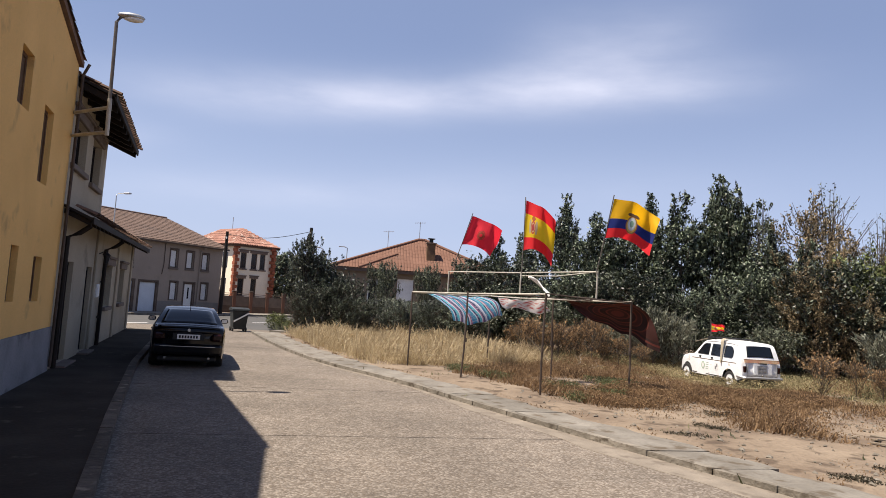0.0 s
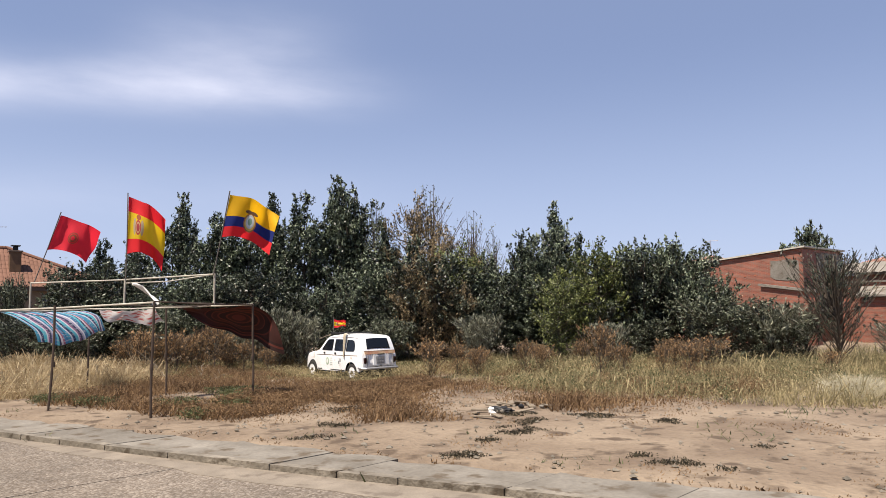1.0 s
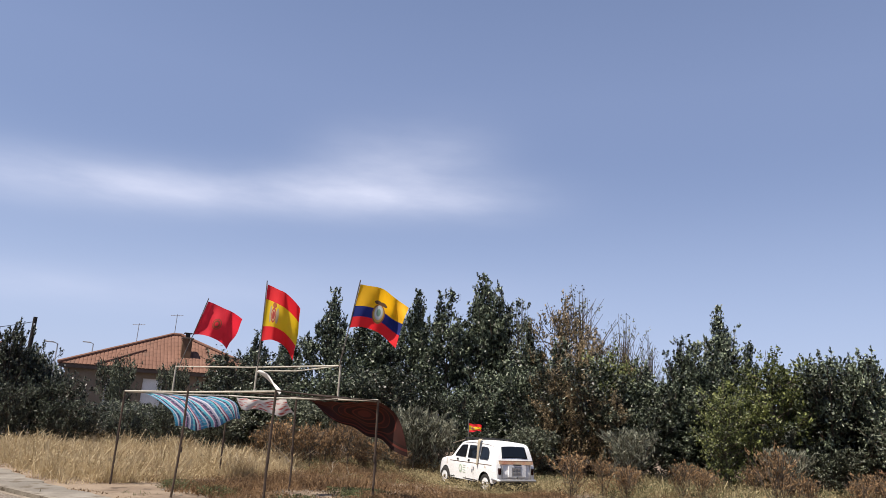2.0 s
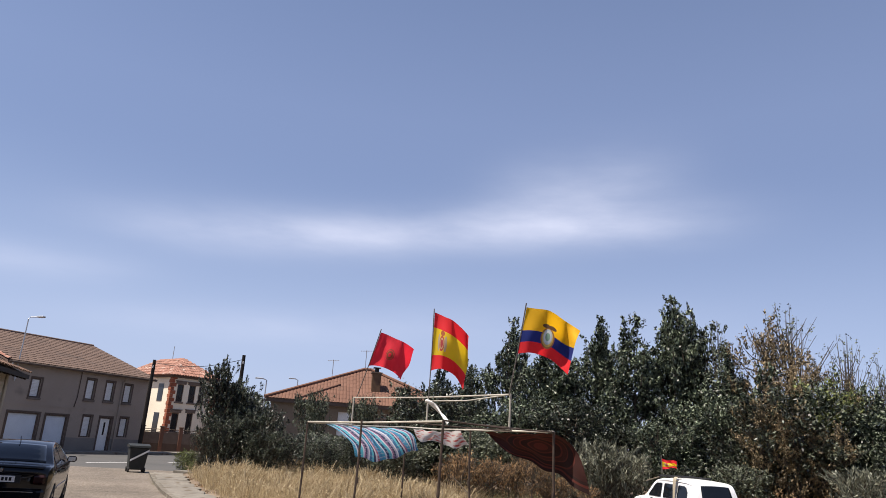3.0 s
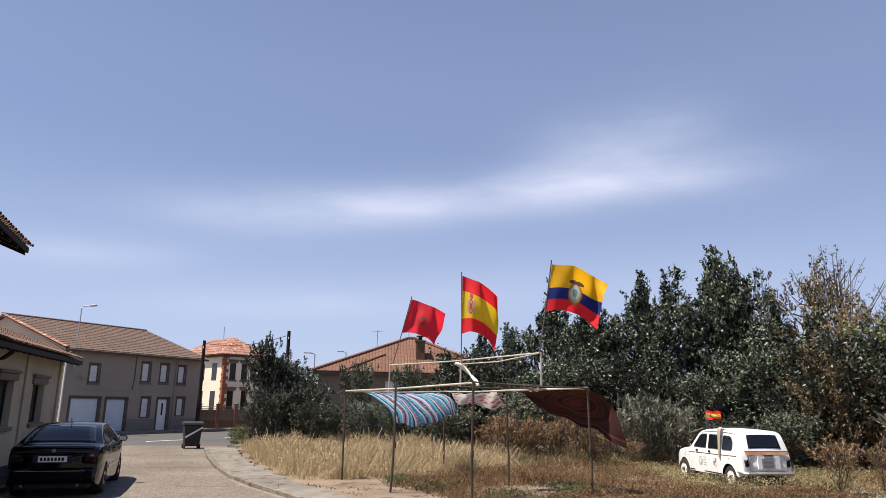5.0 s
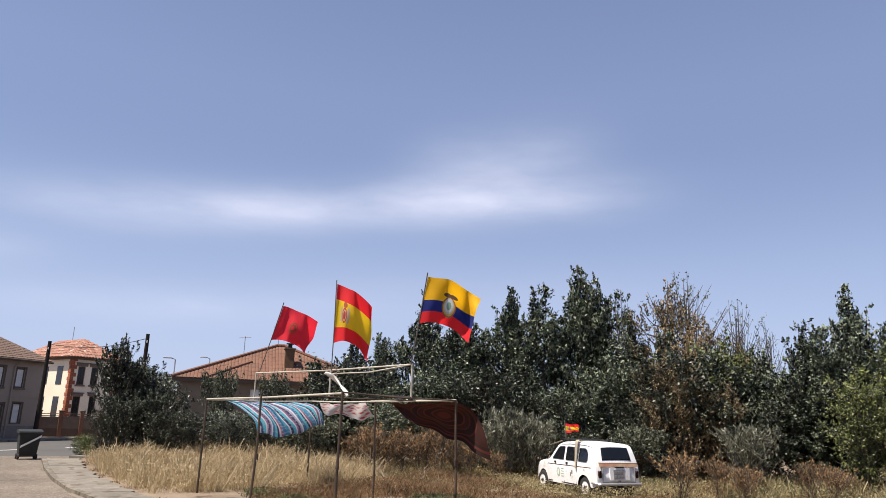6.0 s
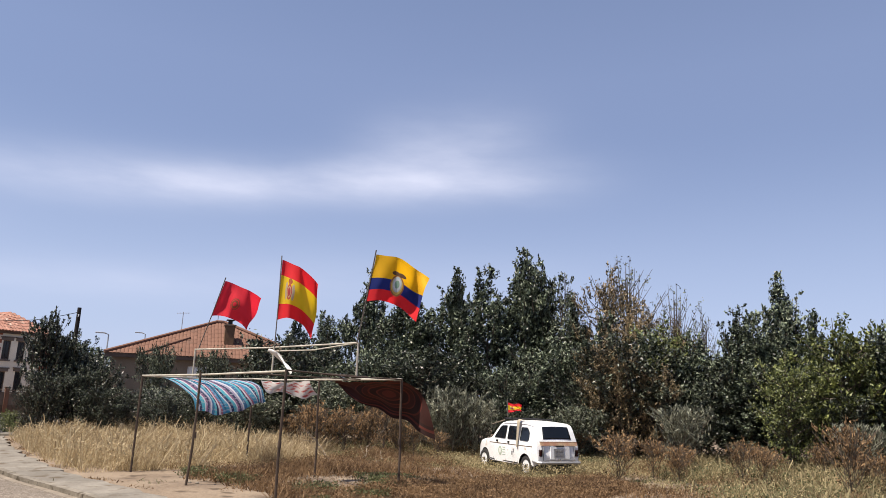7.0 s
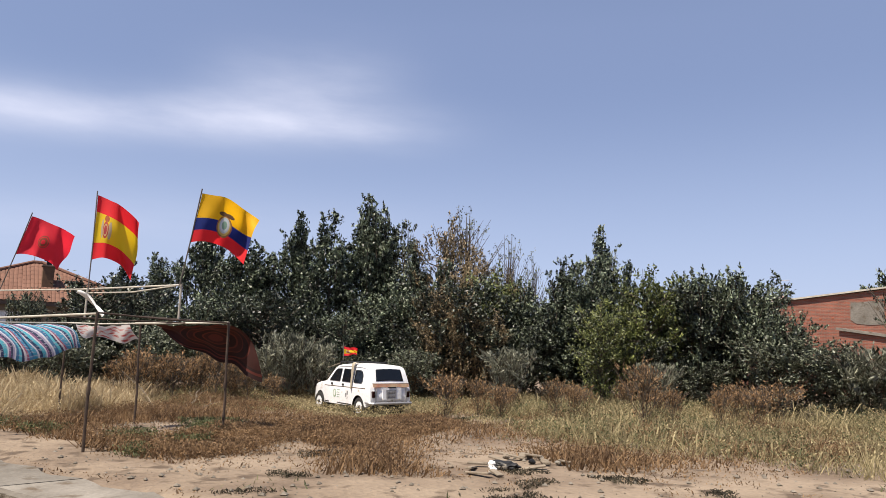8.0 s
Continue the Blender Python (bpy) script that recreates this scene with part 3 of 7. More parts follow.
while y < 31.5:
    step = 0.8 + 1.3 * random.random()
    e = min(y + step, 32.0)
    dz = 0.012 * (random.random() - 0.5)
    ragged = 0.2 * random.random()
    strip("slab", lambda q: kx(q) + 0.16, lambda q: kx(q) + wk(q) - ragged + 0.08 * math.sin(q * 5.0), [y + 0.006, y + (e - y) * 0.25, (y + e) / 2, y + (e - y) * 0.75, e - 0.006], 0.085 + dz, M["slab"], pavement_right)
    strip("kerb_stone", lambda q: kx(q), lambda q: kx(q) + 0.15, [y + 0.01, (y + e) / 2, e - 0.01], 0.09 + dz * 0.6, M["kerb"], pavement_right)
    y = e


def band(name, n0, n1, u0, u1, z, material, label, category, depth=0.3):
    bm = bmesh.new()
    box(bm, u0, u1, n0, n1, z - depth, z)
    for v in bm.verts:
        v.co = Vector((U.x * v.co.x + N.x * v.co.y, U.y * v.co.x + N.y * v.co.y, v.co.z))
    ob = part(name, bm, material)
    return tagged(ob, label, category, kind="structure")


band("road", -33.8, -21.6, -60, 140, -0.012, M["asphalt"], "grey asphalt cross street in front of the houses", "road")
band("pavement", -35.6, -33.8, -60, 60, 0.11, M["slab"], "narrow grey pavement along the cross street houses", "pavement")
band("pavement", -21.6, -20.2, 25.2, 140, 0.11, M["slab"], "grey corner pavement by the bushes", "pavement")
for i in range(14):
    band("lane_mark", -27.75, -27.6, 6 + i * 5.0, 8.4 + i * 5.0, -0.007, M["white"], "worn white dashed line on the asphalt", "road marking", 0.003)


# ---- houses ----
def frame_of(origin, along_dir):
    """Local x out of the front, y along it, z up."""
    d = Vector(along_dir).normalized()
    o = Vector((d.y, -d.x, 0))
    m = Matrix(((o.x, d.x, 0, origin[0]), (o.y, d.y, 0, origin[1]), (0, 0, 1, origin[2]), (0, 0, 0, 1)))
    return m


def wall_bm(y0, y1, z0, z1, holes, x0, x1):
    """A thick wall in the y-z plane with real openings (ya, yb, za, zb)."""
    bm = bmesh.new()
    ys = sorted({y0, y1, *[min(max(v, y0), y1) for h in holes for v in h[:2]]})
    for ya, yb in zip(ys, ys[1:]):
        c = (ya + yb) / 2
        cuts = sorted([(h[2], h[3]) for h in holes if h[0] < c < h[1]])
        z = z0
        for a, b in cuts + [(z1, z1)]:
            if a - z > 1e-4:
                box(bm, x0, x1, ya, yb, z, a)
            z = max(z, b)
    bmesh.ops.remove_doubles(bm, verts=bm.verts, dist=1e-4)
    return bm


def window(parent, ya, yb, za, zb, fill="pane", frame_mat="trim", sill=None, lintel=None, recess=0.16, bars=1, name="window"):
    """A window in an opening of a front: frame, panes or shutter, sill and lintel."""
    w = part(name, wall_bm(ya + 0.002, yb - 0.002, za + 0.002, zb - 0.002, [(ya + 0.06, yb - 0.06, za + 0.06, zb - 0.06)], -recess - 0.04, -recess + 0.02), M[frame_mat], parent)
    if fill == "pane":
        step = (yb - ya - 0.12) / (bars + 1)
        for i in range(bars + 1):
            a = ya + 0.06 + i * step
            part("pane", B(-recess - 0.025, -recess - 0.01, a + 0.004, a + step - 0.02, za + 0.064, zb - 0.064), M["pane"], w)
    else:
        bm = bmesh.new()
        n = max(int((zb - za - 0.12) / 0.07), 3)
        h = (zb - za - 0.13) / n
        for i in range(n):
            box(bm, -recess - 0.03, -recess, ya + 0.064, yb - 0.064, za + 0.065 + i * h, za + 0.065 + i * h + h * 0.93)
        part("shutter", bm, M[fill], w)
    if sill:
        part("sill", B(-0.02, 0.09, ya - 0.1, yb + 0.1, za - 0.12, za - 0.003, 0.012), M[sill], w)
    if lintel:
        bm = B(-0.02, 0.07, ya - 0.16, yb + 0.16, zb + 0.004, zb + 0.2, 0.015)
        box(bm, -0.02, 0.12, ya - 0.22, yb + 0.22, zb + 0.2, zb + 0.28, 0.015)
        part("lintel", bm, M[lintel], w)
    return w


def rolls(y0, y1, pitch, profile, radius, sag=0.0):
    """Rows of barrel tiles as joined half rounds, following a profile of (x, z) up the slope."""
    verts, faces = [], []
    k = 5
    y = y0
    while y < y1 - 0.01:
        seg = 0.42
        for (xa, za), (xb, zb) in zip(profile, profile[1:]):
            length = math.hypot(xb - xa, zb - za)
            m = max(int(length / seg), 1)
            nx, nz = -(zb - za) / length, (xb - xa) / length
            if nz < 0:
                nx, nz = -nx, -nz
            for i in range(m):
                base = len(verts)
                for t, lift in ((i / m, 0.03), ((i + 1) / m + 0.02, 0.0)):
                    jy = 0.012 * (random.random() - 0.5)
                    for q in range(k):
                        a = math.pi * q / (k - 1)
                        h = math.sin(a) * radius + lift
                        verts.append((xa + (xb - xa) * t + nx * h, y + pitch / 2 - math.cos(a) * pitch * 0.47 + jy, za + (zb - za) * t + nz * h))
                for q in range(k - 1):
                    faces.append((base + q, base + q + 1, base + k + q + 1, base + k + q))
        y += pitch
    return verts, faces


def deck(y0, y1, pa, pb, thick):
    bm = bmesh.new()
    prof = [(pa[0], pa[1]), (pb[0], pb[1]), (pb[0], pb[1] - thick), (pa[0], pa[1] - thick)]
    lo = [bm.verts.new((x, y0, z)) for x, z in prof]
    hi = [bm.verts.new((x, y1, z)) for x, z in prof]
    bm.faces.new(lo)
    bm.faces.new(hi[::-1])
    for i in range(4):
        j = (i + 1) % 4
        bm.faces.new((lo[i], hi[i], hi[j], lo[j]))
    return bm


FRONT = frame_of((-4.45, 16.0, 0.0), (-0.055, 1.0, 0.0))


def yellow_house():
    h = thing("house", FRONT, "tall ochre rendered house with small shuttered windows and a grey dado", "house")
    y0, y1 = -30.0, -1.0
    wins = [(-5.1, -4.4, 4.6, 5.5), (-3.4, -2.68, 3.64, 4.98), (-4.5, -4.04, 1.57, 2.47), (-3.0, -2.36, 1.54, 2.35), (-9.0, -8.2, 3.6, 4.9), (-9.0, -8.2, 1.5, 2.5), (-14, -13.2, 3.6, 4.9)]
    part("wall", wall_bm(y0, y1, 0.0, 6.0, wins, -0.35, 0.0), M["yellow"], h)
    part("gable", prism([(y1, 6.0), (y1, 6.38), (-7.5, 7.8), (-14.0, 6.38), (y0, 6.38), (y0, 6.0)], -0.35, 0.0), M["yellow"], h)
    bm = B(-9, -0.352, y1 - 0.3, y1 - 0.002, 0, 6.38)
    box(bm, -9, -0.35, y0, y0 + 0.3, 0, 6.3)
    box(bm, -9.3, -9, y0, y1, 0, 6.3)
    part("side_wall", bm, M["yellow"], h)
    part("dado", B(0.003, 0.03, y0, y1, 0.0, 1.0), M["dado"], h, "peeling grey dado")
    for w in wins:
        window(h, *w, fill="timber", frame_mat="timber", recess=0.12)
    roof = part("roof", prism([(y1 + 0.1, 6.4), (-7.5, 7.84), (-14.1, 6.4), (-14.1, 6.46), (-7.5, 7.95), (y1 + 0.12, 6.52)], -9.3, 0.07), M["tileold"], h, "dark weathered tile roof")
    tv, tf = rolls(-0.1, 0.1, 0.2, [(0.0, 0.0), (-0.42, 0.092)], 0.06)
    tile = bpy.data.meshes.new("verge_tile")
    tile.from_pydata(tv, [], tf)
    tile.materials.append(M["tileold"])
    for i in range(18):
        piece("tile", tile, roof, pose(0.03, y1 + 0.14 - i * 0.365, 6.5 + i * 0.08, 0, 0, 90))
    part("downpipe", T([(0.2, -1.05, 6.45), (0.1, -1.05, 6.2), (0.07, -1.05, 0.2)], 0.03), M["rust"], h, "dark metal downpipe")
    return h


def stucco_house():
    h = thing("house", FRONT, "beige stucco house with deep dark wooden eaves and stone window surrounds", "house")
    up = [(-0.75, 0.85, 4.4, 5.38), (1.62, 2.95, 4.32, 5.4)]
    low = [(-0.35, 0.75, 0.15, 2.35), (2.5, 3.35, 0.15, 2.3), (5.95, 7.3, 1.17, 2.42), (9.25, 10.6, 1.2, 2.38)]
    part("wall", wall_bm(-0.995, 12.7, 0.0, 3.5, low, -0.35, 0.0), M["stucco"], h)
    upper = wall_bm(-0.995, 3.8, 3.5, 5.95, up, -0.35, 0.0)
    for v in upper.verts:
        if v.co.z > 5.9:
            v.co.z += 0.06 * (4.0 - v.co.y)
    part("upper_wall", upper, M["stucco"], h)
    bm = prism([(-0.352, 3.0), (-8.0, 3.0), (-8.0, 5.9), (-4.2, 7.5), (-0.352, 5.95)], 3.5, 3.798, axis="y")
    box(bm, -8, -0.352, 12.4, 12.698, 0, 3.6)
    box(bm, -8.3, -8.0, -0.99, 12.7, 0, 6)
    part("side_wall", bm, M["stucco"], h)
    for w in up:
        window(h, *w, fill="pane", frame_mat="wood", sill="stone", lintel="stone", recess=0.18)
    for w in low[2:]:
        window(h, *w, fill="pane", frame_mat="wood", sill="stone", lintel="stone", recess=0.2)
    for ya, yb, za, zb in low[:2]:
        d = part("door", B(-0.24, -0.18, ya + 0.08, yb - 0.08, za + 0.01, zb - 0.08, 0.008), M["wood"], h, "dark wooden front door")
        part("door_frame", wall_bm(ya + 0.002, yb - 0.002, za, zb - 0.002, [(ya + 0.08, yb - 0.08, za - 1, zb - 0.08)], -0.26, -0.1), M["wood"], d)
        for k in range(3):
            part("door_panel", B(-0.18, -0.165, ya + 0.18, yb - 0.18, za + 0.2 + k * 0.68, za + 0.75 + k * 0.68, 0.006), M["wood"], d)
        part("step", B(-0.3, 0.25, ya - 0.1, yb + 0.1, 0.02, 0.149, 0.01), M["stone"], h)
    # roofs: upper one over the tall part, lower one along the whole front
    r1 = part("upper_roof", deck(-0.96, 4.05, (0.74, 5.62), (-4.2, 7.6), 0.06), M["wood"], h, "dark boarded roof with tile edge")
    part("fascia", B(0.72, 0.76, -0.96, 4.02, 5.5, 5.64), M["wood"], r1)
    for i in range(9):
        yy = -0.9 + i * 0.6
        part("rafter", deck(yy, yy + 0.1, (0.7, 5.56), (-0.3, 5.96), 0.13), M["wood"], r1)
    v, f = rolls(-0.95, 4.0, 0.2, [(0.4, 5.79), (-4.1, 7.6)], 0.055)
    tagged(raw("roof_tiles", v, f, M["tileold"], r1), kind="stuff")
    r2 = part("lower_roof", deck(-0.98, 12.95, (0.56, 3.27), (-0.02, 3.52), 0.06), M["wood"], h, "dark boarded lower roof")
    part("fascia", B(0.545, 0.585, -0.98, 12.93, 3.15, 3.285), M["wood"], r2)
    for i in range(23):
        yy = -0.9 + i * 0.615
        part("rafter", deck(yy, yy + 0.09, (0.53, 3.21), (-0.05, 3.46), 0.11), M["wood"], r2)
    part("deck", deck(3.85, 12.95, (-0.02, 3.55), (-4.4, 5.1), 0.08), M["wood"], r2)
    v, f = rolls(3.9, 12.9, 0.2, [(0.25, 3.45), (-4.3, 5.12)], 0.055)
    tagged(raw("roof_tiles", v, f, M["tileold"], r2), kind="stuff")
    # tiles of the eaves, one by one
    tv, tf = rolls(-0.1, 0.1, 0.2, [(0.0, 0.0), (-0.40, 0.17)], 0.058)
    tile = bpy.data.meshes.new("tile")
    tile.from_pydata(tv, [], tf)
    tile.materials.append(M["tileold"])
    for n, y0, x, z, par in ((69, -0.88, 0.62, 3.31, r2), (25, -0.84, 0.82, 5.63, r1)):
        for i in range(n):
            piece("tile", tile, par, pose(x + 0.02 * (random.random() - 0.5), y0 + 0.2 * i, z + 0.012 * random.random(), 0, 3 * (random.random() - 0.5), 5 * (random.random() - 0.5)))
    for k in range(len(r1.children) + 1):                    # the upper eave climbs towards the taller neighbour
        ob = (r1, *r1.children)[k]
        if ob.name.startswith("tile"):
            ob.location.z += 0.06 * (4.0 - ob.location.y)
        else:
            for v in ob.data.vertices:
                v.co.z += 0.06 * (4.0 - v.co.y)
    for yy in (5.0, -0.7):
        g = part("downpipe", T([(0.5, yy, 3.12), (0.3, yy, 2.95), (0.08, yy, 2.85), (0.07, yy, 0.13)], 0.055), M["wood"], h, "dark brown downpipe")
        for z in (0.9, 1.9, 2.7):
            part("bracket", B(-0.01, 0.07, yy - 0.07, yy + 0.07, z, z + 0.04), M["wood"], g)
    for yy in (3.6, 8.2, 12.25):
        part("pilaster", B(0.003, 0.06, yy, yy + 0.28, 0.12, 3.3, 0.01), M["stucco"], h)
    box1 = part("meter_box", B(0.003, 0.09, 3.95, 4.35, 1.5, 1.86, 0.01), M["white"], h, "small white meter box")
    part("box_door", B(0.09, 0.1, 3.98, 4.32, 1.53, 1.83, 0.006), M["white"], box1)
    lan = part("wall_lantern", T([(0.0, 4.3, 2.7), (0.16, 4.3, 2.78), (0.2, 4.3, 2.7)], 0.015), M["black"], h, "black wrought wall lantern")
    bm = bmesh.new()
    bmesh.ops.create_cone(bm, segments=6, radius1=0.05, radius2=0.1, depth=0.22, matrix=Matrix.Translation((0.2, 4.3, 2.55)), cap_ends=True)
    bmesh.ops.create_cone(bm, segments=6, radius1=0.12, radius2=0.01, depth=0.09, matrix=Matrix.Translation((0.2, 4.3, 2.71)), cap_ends=True)
    part("lantern_body", bm, M["black"], lan)
    return h


def street_lamp_wall():
    """A lamp on a tube bracket fixed to the house wall."""
    m = frame_of((fx(13.5), 13.5, 0.0), (-0.055, 1.0, 0.0))
    s = thing("street_lamp", m, "grey tubular street lamp bracketed to the house wall", "lamp")
    # upper pole coloured darker than its foot, as a silhouette against the sky
    part("pole", T([(0.87, 0, 4.76), (0.85, 0, 6.0), (0.83, 0, 6.95), (0.9, 0, 7.06)], 0.032), M["tubegrey"], s)
    for z in (4.8, 5.28):
        part("bracket", T([(-0.02, 1.5, z + 0.12), (0.35, 0.9, z + 0.08), (0.87, 0, z)], 0.036), M["barpaint"], s)
    part("pole_foot", T([(0.87, 0, 4.74), (0.86, 0, 5.45)], 0.04), M["barpaint"], s)
    bm = bmesh.new()
    bmesh.ops.create_uvsphere(bm, u_segments=16, v_segments=8, radius=1.0)
    bmesh.ops.transform(bm, matrix=Matrix.Translation((1.08, 0, 7.1)) @ Matrix.Diagonal((0.25, 0.12, 0.07, 1)), verts=bm.verts)
    head = part("head", bm, M["galv"], s, smooth=True)
    bm = bmesh.new()
    bmesh.ops.create_uvsphere(bm, u_segments=14, v_segments=6, radius=1.0)
    bmesh.ops.transform(bm, matrix=Matrix.Translation((1.12, 0, 7.06)) @ Matrix.Diagonal((0.19, 0.1, 0.06, 1)), verts=bm.verts)
    part("lens", bm, M["white"], head, smooth=True)


def cross_house():
    """Taupe house across the cross street: local y runs along its front."""
    m = frame_of((U.x * 26.5 + N.x * -35.55, U.y * 26.5 + N.y * -35.55, 0.0), U)
    h = thing("house", m, "long two-storey taupe rendered house with white shutters and garage doors", "house")
    L, E, D = 9.75, 4.62, 6.2
    small = [(1.6, 2.18, 2.85, 3.88), (5.1, 5.68, 3.0, 4.18), (6.48, 7.06, 3.0, 4.16), (7.86, 8.44, 3.0, 4.12)]
    lowin = [(5.3, 5.88, 0.85, 2.07), (7.98, 8.56, 0.92, 2.1)]
    gar = [(0.62, 2.46, 0.06, 2.02), (2.86, 4.26, 0.06, 2.0)]
    door = (6.47, 7.35, 0.1, 2.05)
    part("wall", wall_bm(0, L, 0.0, E, small + lowin + gar + [door], -0.3, 0.0), M["greywall"], h)
    for a, b in ((4.3, 6.42), (7.4, L - 0.02)):
        part("plinth", wall_bm(a, b, 0.1, 0.8, [], 0.003, 0.02), M["plinth"], h, "darker grey plinth")
    for ya, yb, za, zb in small + lowin + gar + [door]:
        part("surround", wall_bm(ya - 0.09, yb + 0.09, za, zb + 0.09, [(ya, yb, za - 1, zb)], 0.003, 0.025), M["trim"], h)
    part("string_course", B(0.003, 0.03, 0.0, L, 2.42, 2.5), M["greywall"], h)
    gp = [(-0.302, 0.0), (-2 * D + 0.3, 0.0), (-2 * D + 0.3, E), (-D, E + 2.05), (-0.302, E)]
    bm = prism(gp, 0.002, 0.3, axis="y")
    part("gable", bm, M["beigewall"], h, "sand coloured gable wall")
    part("gable", prism(gp, L - 0.3, L - 0.002, axis="y"), M["beigewall"], h)
    part("back_wall", B(-2 * D, -2 * D + 0.3, 0, L, 0, E), M["beigewall"], h)
    for w in small:
        window(h, *w, fill="shutter", frame_mat="trim", recess=0.1, sill="stone")
    for w in lowin:
        window(h, *w, fill="shutter", frame_mat="trim", recess=0.1)
    for ya, yb, za, zb in gar:
        g = part("garage_door", B(-0.16, -0.11, ya + 0.07, yb - 0.07, za, zb - 0.07), M["garage"], h, "pale blue-grey metal garage door")
        part("door_frame", wall_bm(ya + 0.002, yb - 0.002, za, zb - 0.002, [(ya + 0.07, yb - 0.07, -1, zb - 0.07)], -0.17, -0.02), M["trim"], g)
        for k in range(4):
            z = za + 0.1 + k * (zb - za - 0.25) / 4
            part("panel", B(-0.11, -0.1, ya + 0.12, yb - 0.12, z, z + (zb - za - 0.25) / 4 - 0.04), M["garage"], g)
    ya, yb, za, zb = door
    d = part("door", B(-0.16, -0.11, ya + 0.08, yb - 0.08, za, zb - 0.08), M["white"], h, "white front door with a glazed strip")
    part("door_frame", wall_bm(ya + 0.002, yb - 0.002, za, zb - 0.002, [(ya + 0.08, yb - 0.08, -1, zb - 0.08)], -0.17, -0.04), M["trim"], d)
    part("door_glass", B(-0.11, -0.1, ya + 0.42, yb - 0.34, za + 0.9, zb - 0.3), M["pane"], d)
    roof = part("roof", deck(-0.25, L + 0.25, (0.35, E + 0.02), (-D, E + 2.18), 0.1), M["tilegh"], h, "brown tiled gable roof")
    part("roof_back", deck(-0.25, L + 0.25, (-2 * D - 0.3, E), (-D, E + 2.18), 0.1), M["tilegh"], roof)
    v, f = rolls(-0.2, L + 0.2, 0.24, [(0.36, E + 0.03), (-D, E + 2.19)], 0.022)
    tagged(raw("roof_tiles", v, f, M["tilegh"], roof), kind="stuff")
    v, f = [], []
    tv, tf = rolls(-0.12, 0.12, 0.24, [(0.0, 0.0), (-0.42, 0.14)], 0.08)
    tile = bpy.data.meshes.new("verge_tile")
    tile.from_pydata(tv, [], tf)
    tile.materials.append(M["tilebh"])
    for i in range(17):
        t = i / 16.5
        piece("tile", tile, roof, pose(0.36 - (D + 0.36) * t, -0.16, E + 0.07 + 2.12 * t))
    part("ridge", T([(-D, -0.25, E + 2.21), (-D, L + 0.25, E + 2.21)], 0.1), M["tilegh"], roof)
    part("gutter", T([(0.4, -0.2, E - 0.04), (0.4, L + 0.2, E - 0.04)], 0.07), M["trim"], roof)
    for yy, mt in ((0.05, "white"), (7.65, "greywall")):
        part("downpipe", T([(0.38, yy, E - 0.1), (0.08, yy, E - 0.4), (0.06, yy, 0.12)], 0.045), M[mt], h)
    part("cable", T([(0.03, 4.6, E - 0.1), (0.03, 4.6, 3.1), (0.03, 4.5, 2.5)], 0.025), M["trim"], h)
    # street lamp above its eave
    s = thing("street_lamp", m @ pose(0.02, 0.55, 0), "slim street lamp fixed at the eave of the taupe house", "lamp")
    part("pole", T([(0.05, 0, E - 1.0), (0.05, 0, E + 2.35), (0.12, 0.05, E + 2.45), (0.5, 0.3, E + 2.49)], 0.03), M["galv"], s)
    part("head", B(0.35, 0.85, 0.2, 0.42, E + 2.45, E + 2.54, 0.03), M["galv"], s)
    part("bracket", B(0.0, 0.08, -0.05, 0.05, E - 0.9, E - 0.7), M["galv"], s)


def hip_roof(y0, y1, x0, x1, eave, ridge_z, ra, rb, rx):
    """Four slopes over a rectangle, the ridge from (rx, ra) to (rx, rb)."""
    bm = bmesh.new()
    c = [bm.verts.new(p) for p in ((x1, y0, eave), (x1, y1, eave), (x0, y1, eave), (x0, y0, eave))]
    a, b = bm.verts.new((rx, ra, ridge_z)), bm.verts.new((rx, rb, ridge_z))
    for f in ((c[0], c[1], b, a), (c[1], c[2], b), (c[2], c[3], a, b), (c[3], c[0], a), tuple(c)):
        bm.faces.new(f)
    return bm


def deep_hip(y0, y1, x0, x1, eave, ra, rb):
    """Hip roof whose ridge runs back from the front."""
    bm = bmesh.new()
    c = [bm.verts.new(p) for p in ((x1, y0, eave), (x1, y1, eave), (x0, y1, eave), (x0, y0, eave))]
    a, b = bm.verts.new(ra), bm.verts.new(rb)
    for f in ((c[0], c[1], a), (c[1], c[2], b, a), (c[2], c[3], b), (c[3], c[0], a, b), tuple(c)):
        bm.faces.new(f)
    return bm


def hip_rolls(corner_a, corner_b, top_a, top_b, pitch, radius, step=0.03):
    """Tile rolls up one slope, clipped by its hips."""
    ca, cb, ta, tb = (Vector(p) for p in (corner_a, corner_b, top_a, top_b))
    e = (cb - ca).normalized()
    width = (cb - ca).length
    up = ta - ca
    rise = up - e * up.dot(e)
    la, lb = up.dot(e), (tb - ca).dot(e)
    nrm = e.cross(rise).normalized()
    if nrm.z < 0:
        nrm = -nrm
    verts, faces, k = [], [], 5
    s = pitch / 2
    while s < width:
        top = 1.0 if la <= s <= lb else (s / la if s < la else (width - s) / max(width - lb, 1e-6))
        n = max(int(rise.length * top / 0.42), 1)
        for i in range(n):
            base = len(verts)
            for t, lift in ((i / n, step), ((i + 1) / n, 0.0)):
                for q in range(k):
                    a = math.pi * q / (k - 1)
                    p = ca + e * (s - math.cos(a) * pitch * 0.47) + rise * top * t + nrm * (math.sin(a) * radius + lift + 0.01)
                    verts.append(tuple(p))
            for q in range(k - 1):
                faces.append((base + q, base + q + 1, base + k + q + 1, base + k + q))
        s += pitch
    return verts, faces


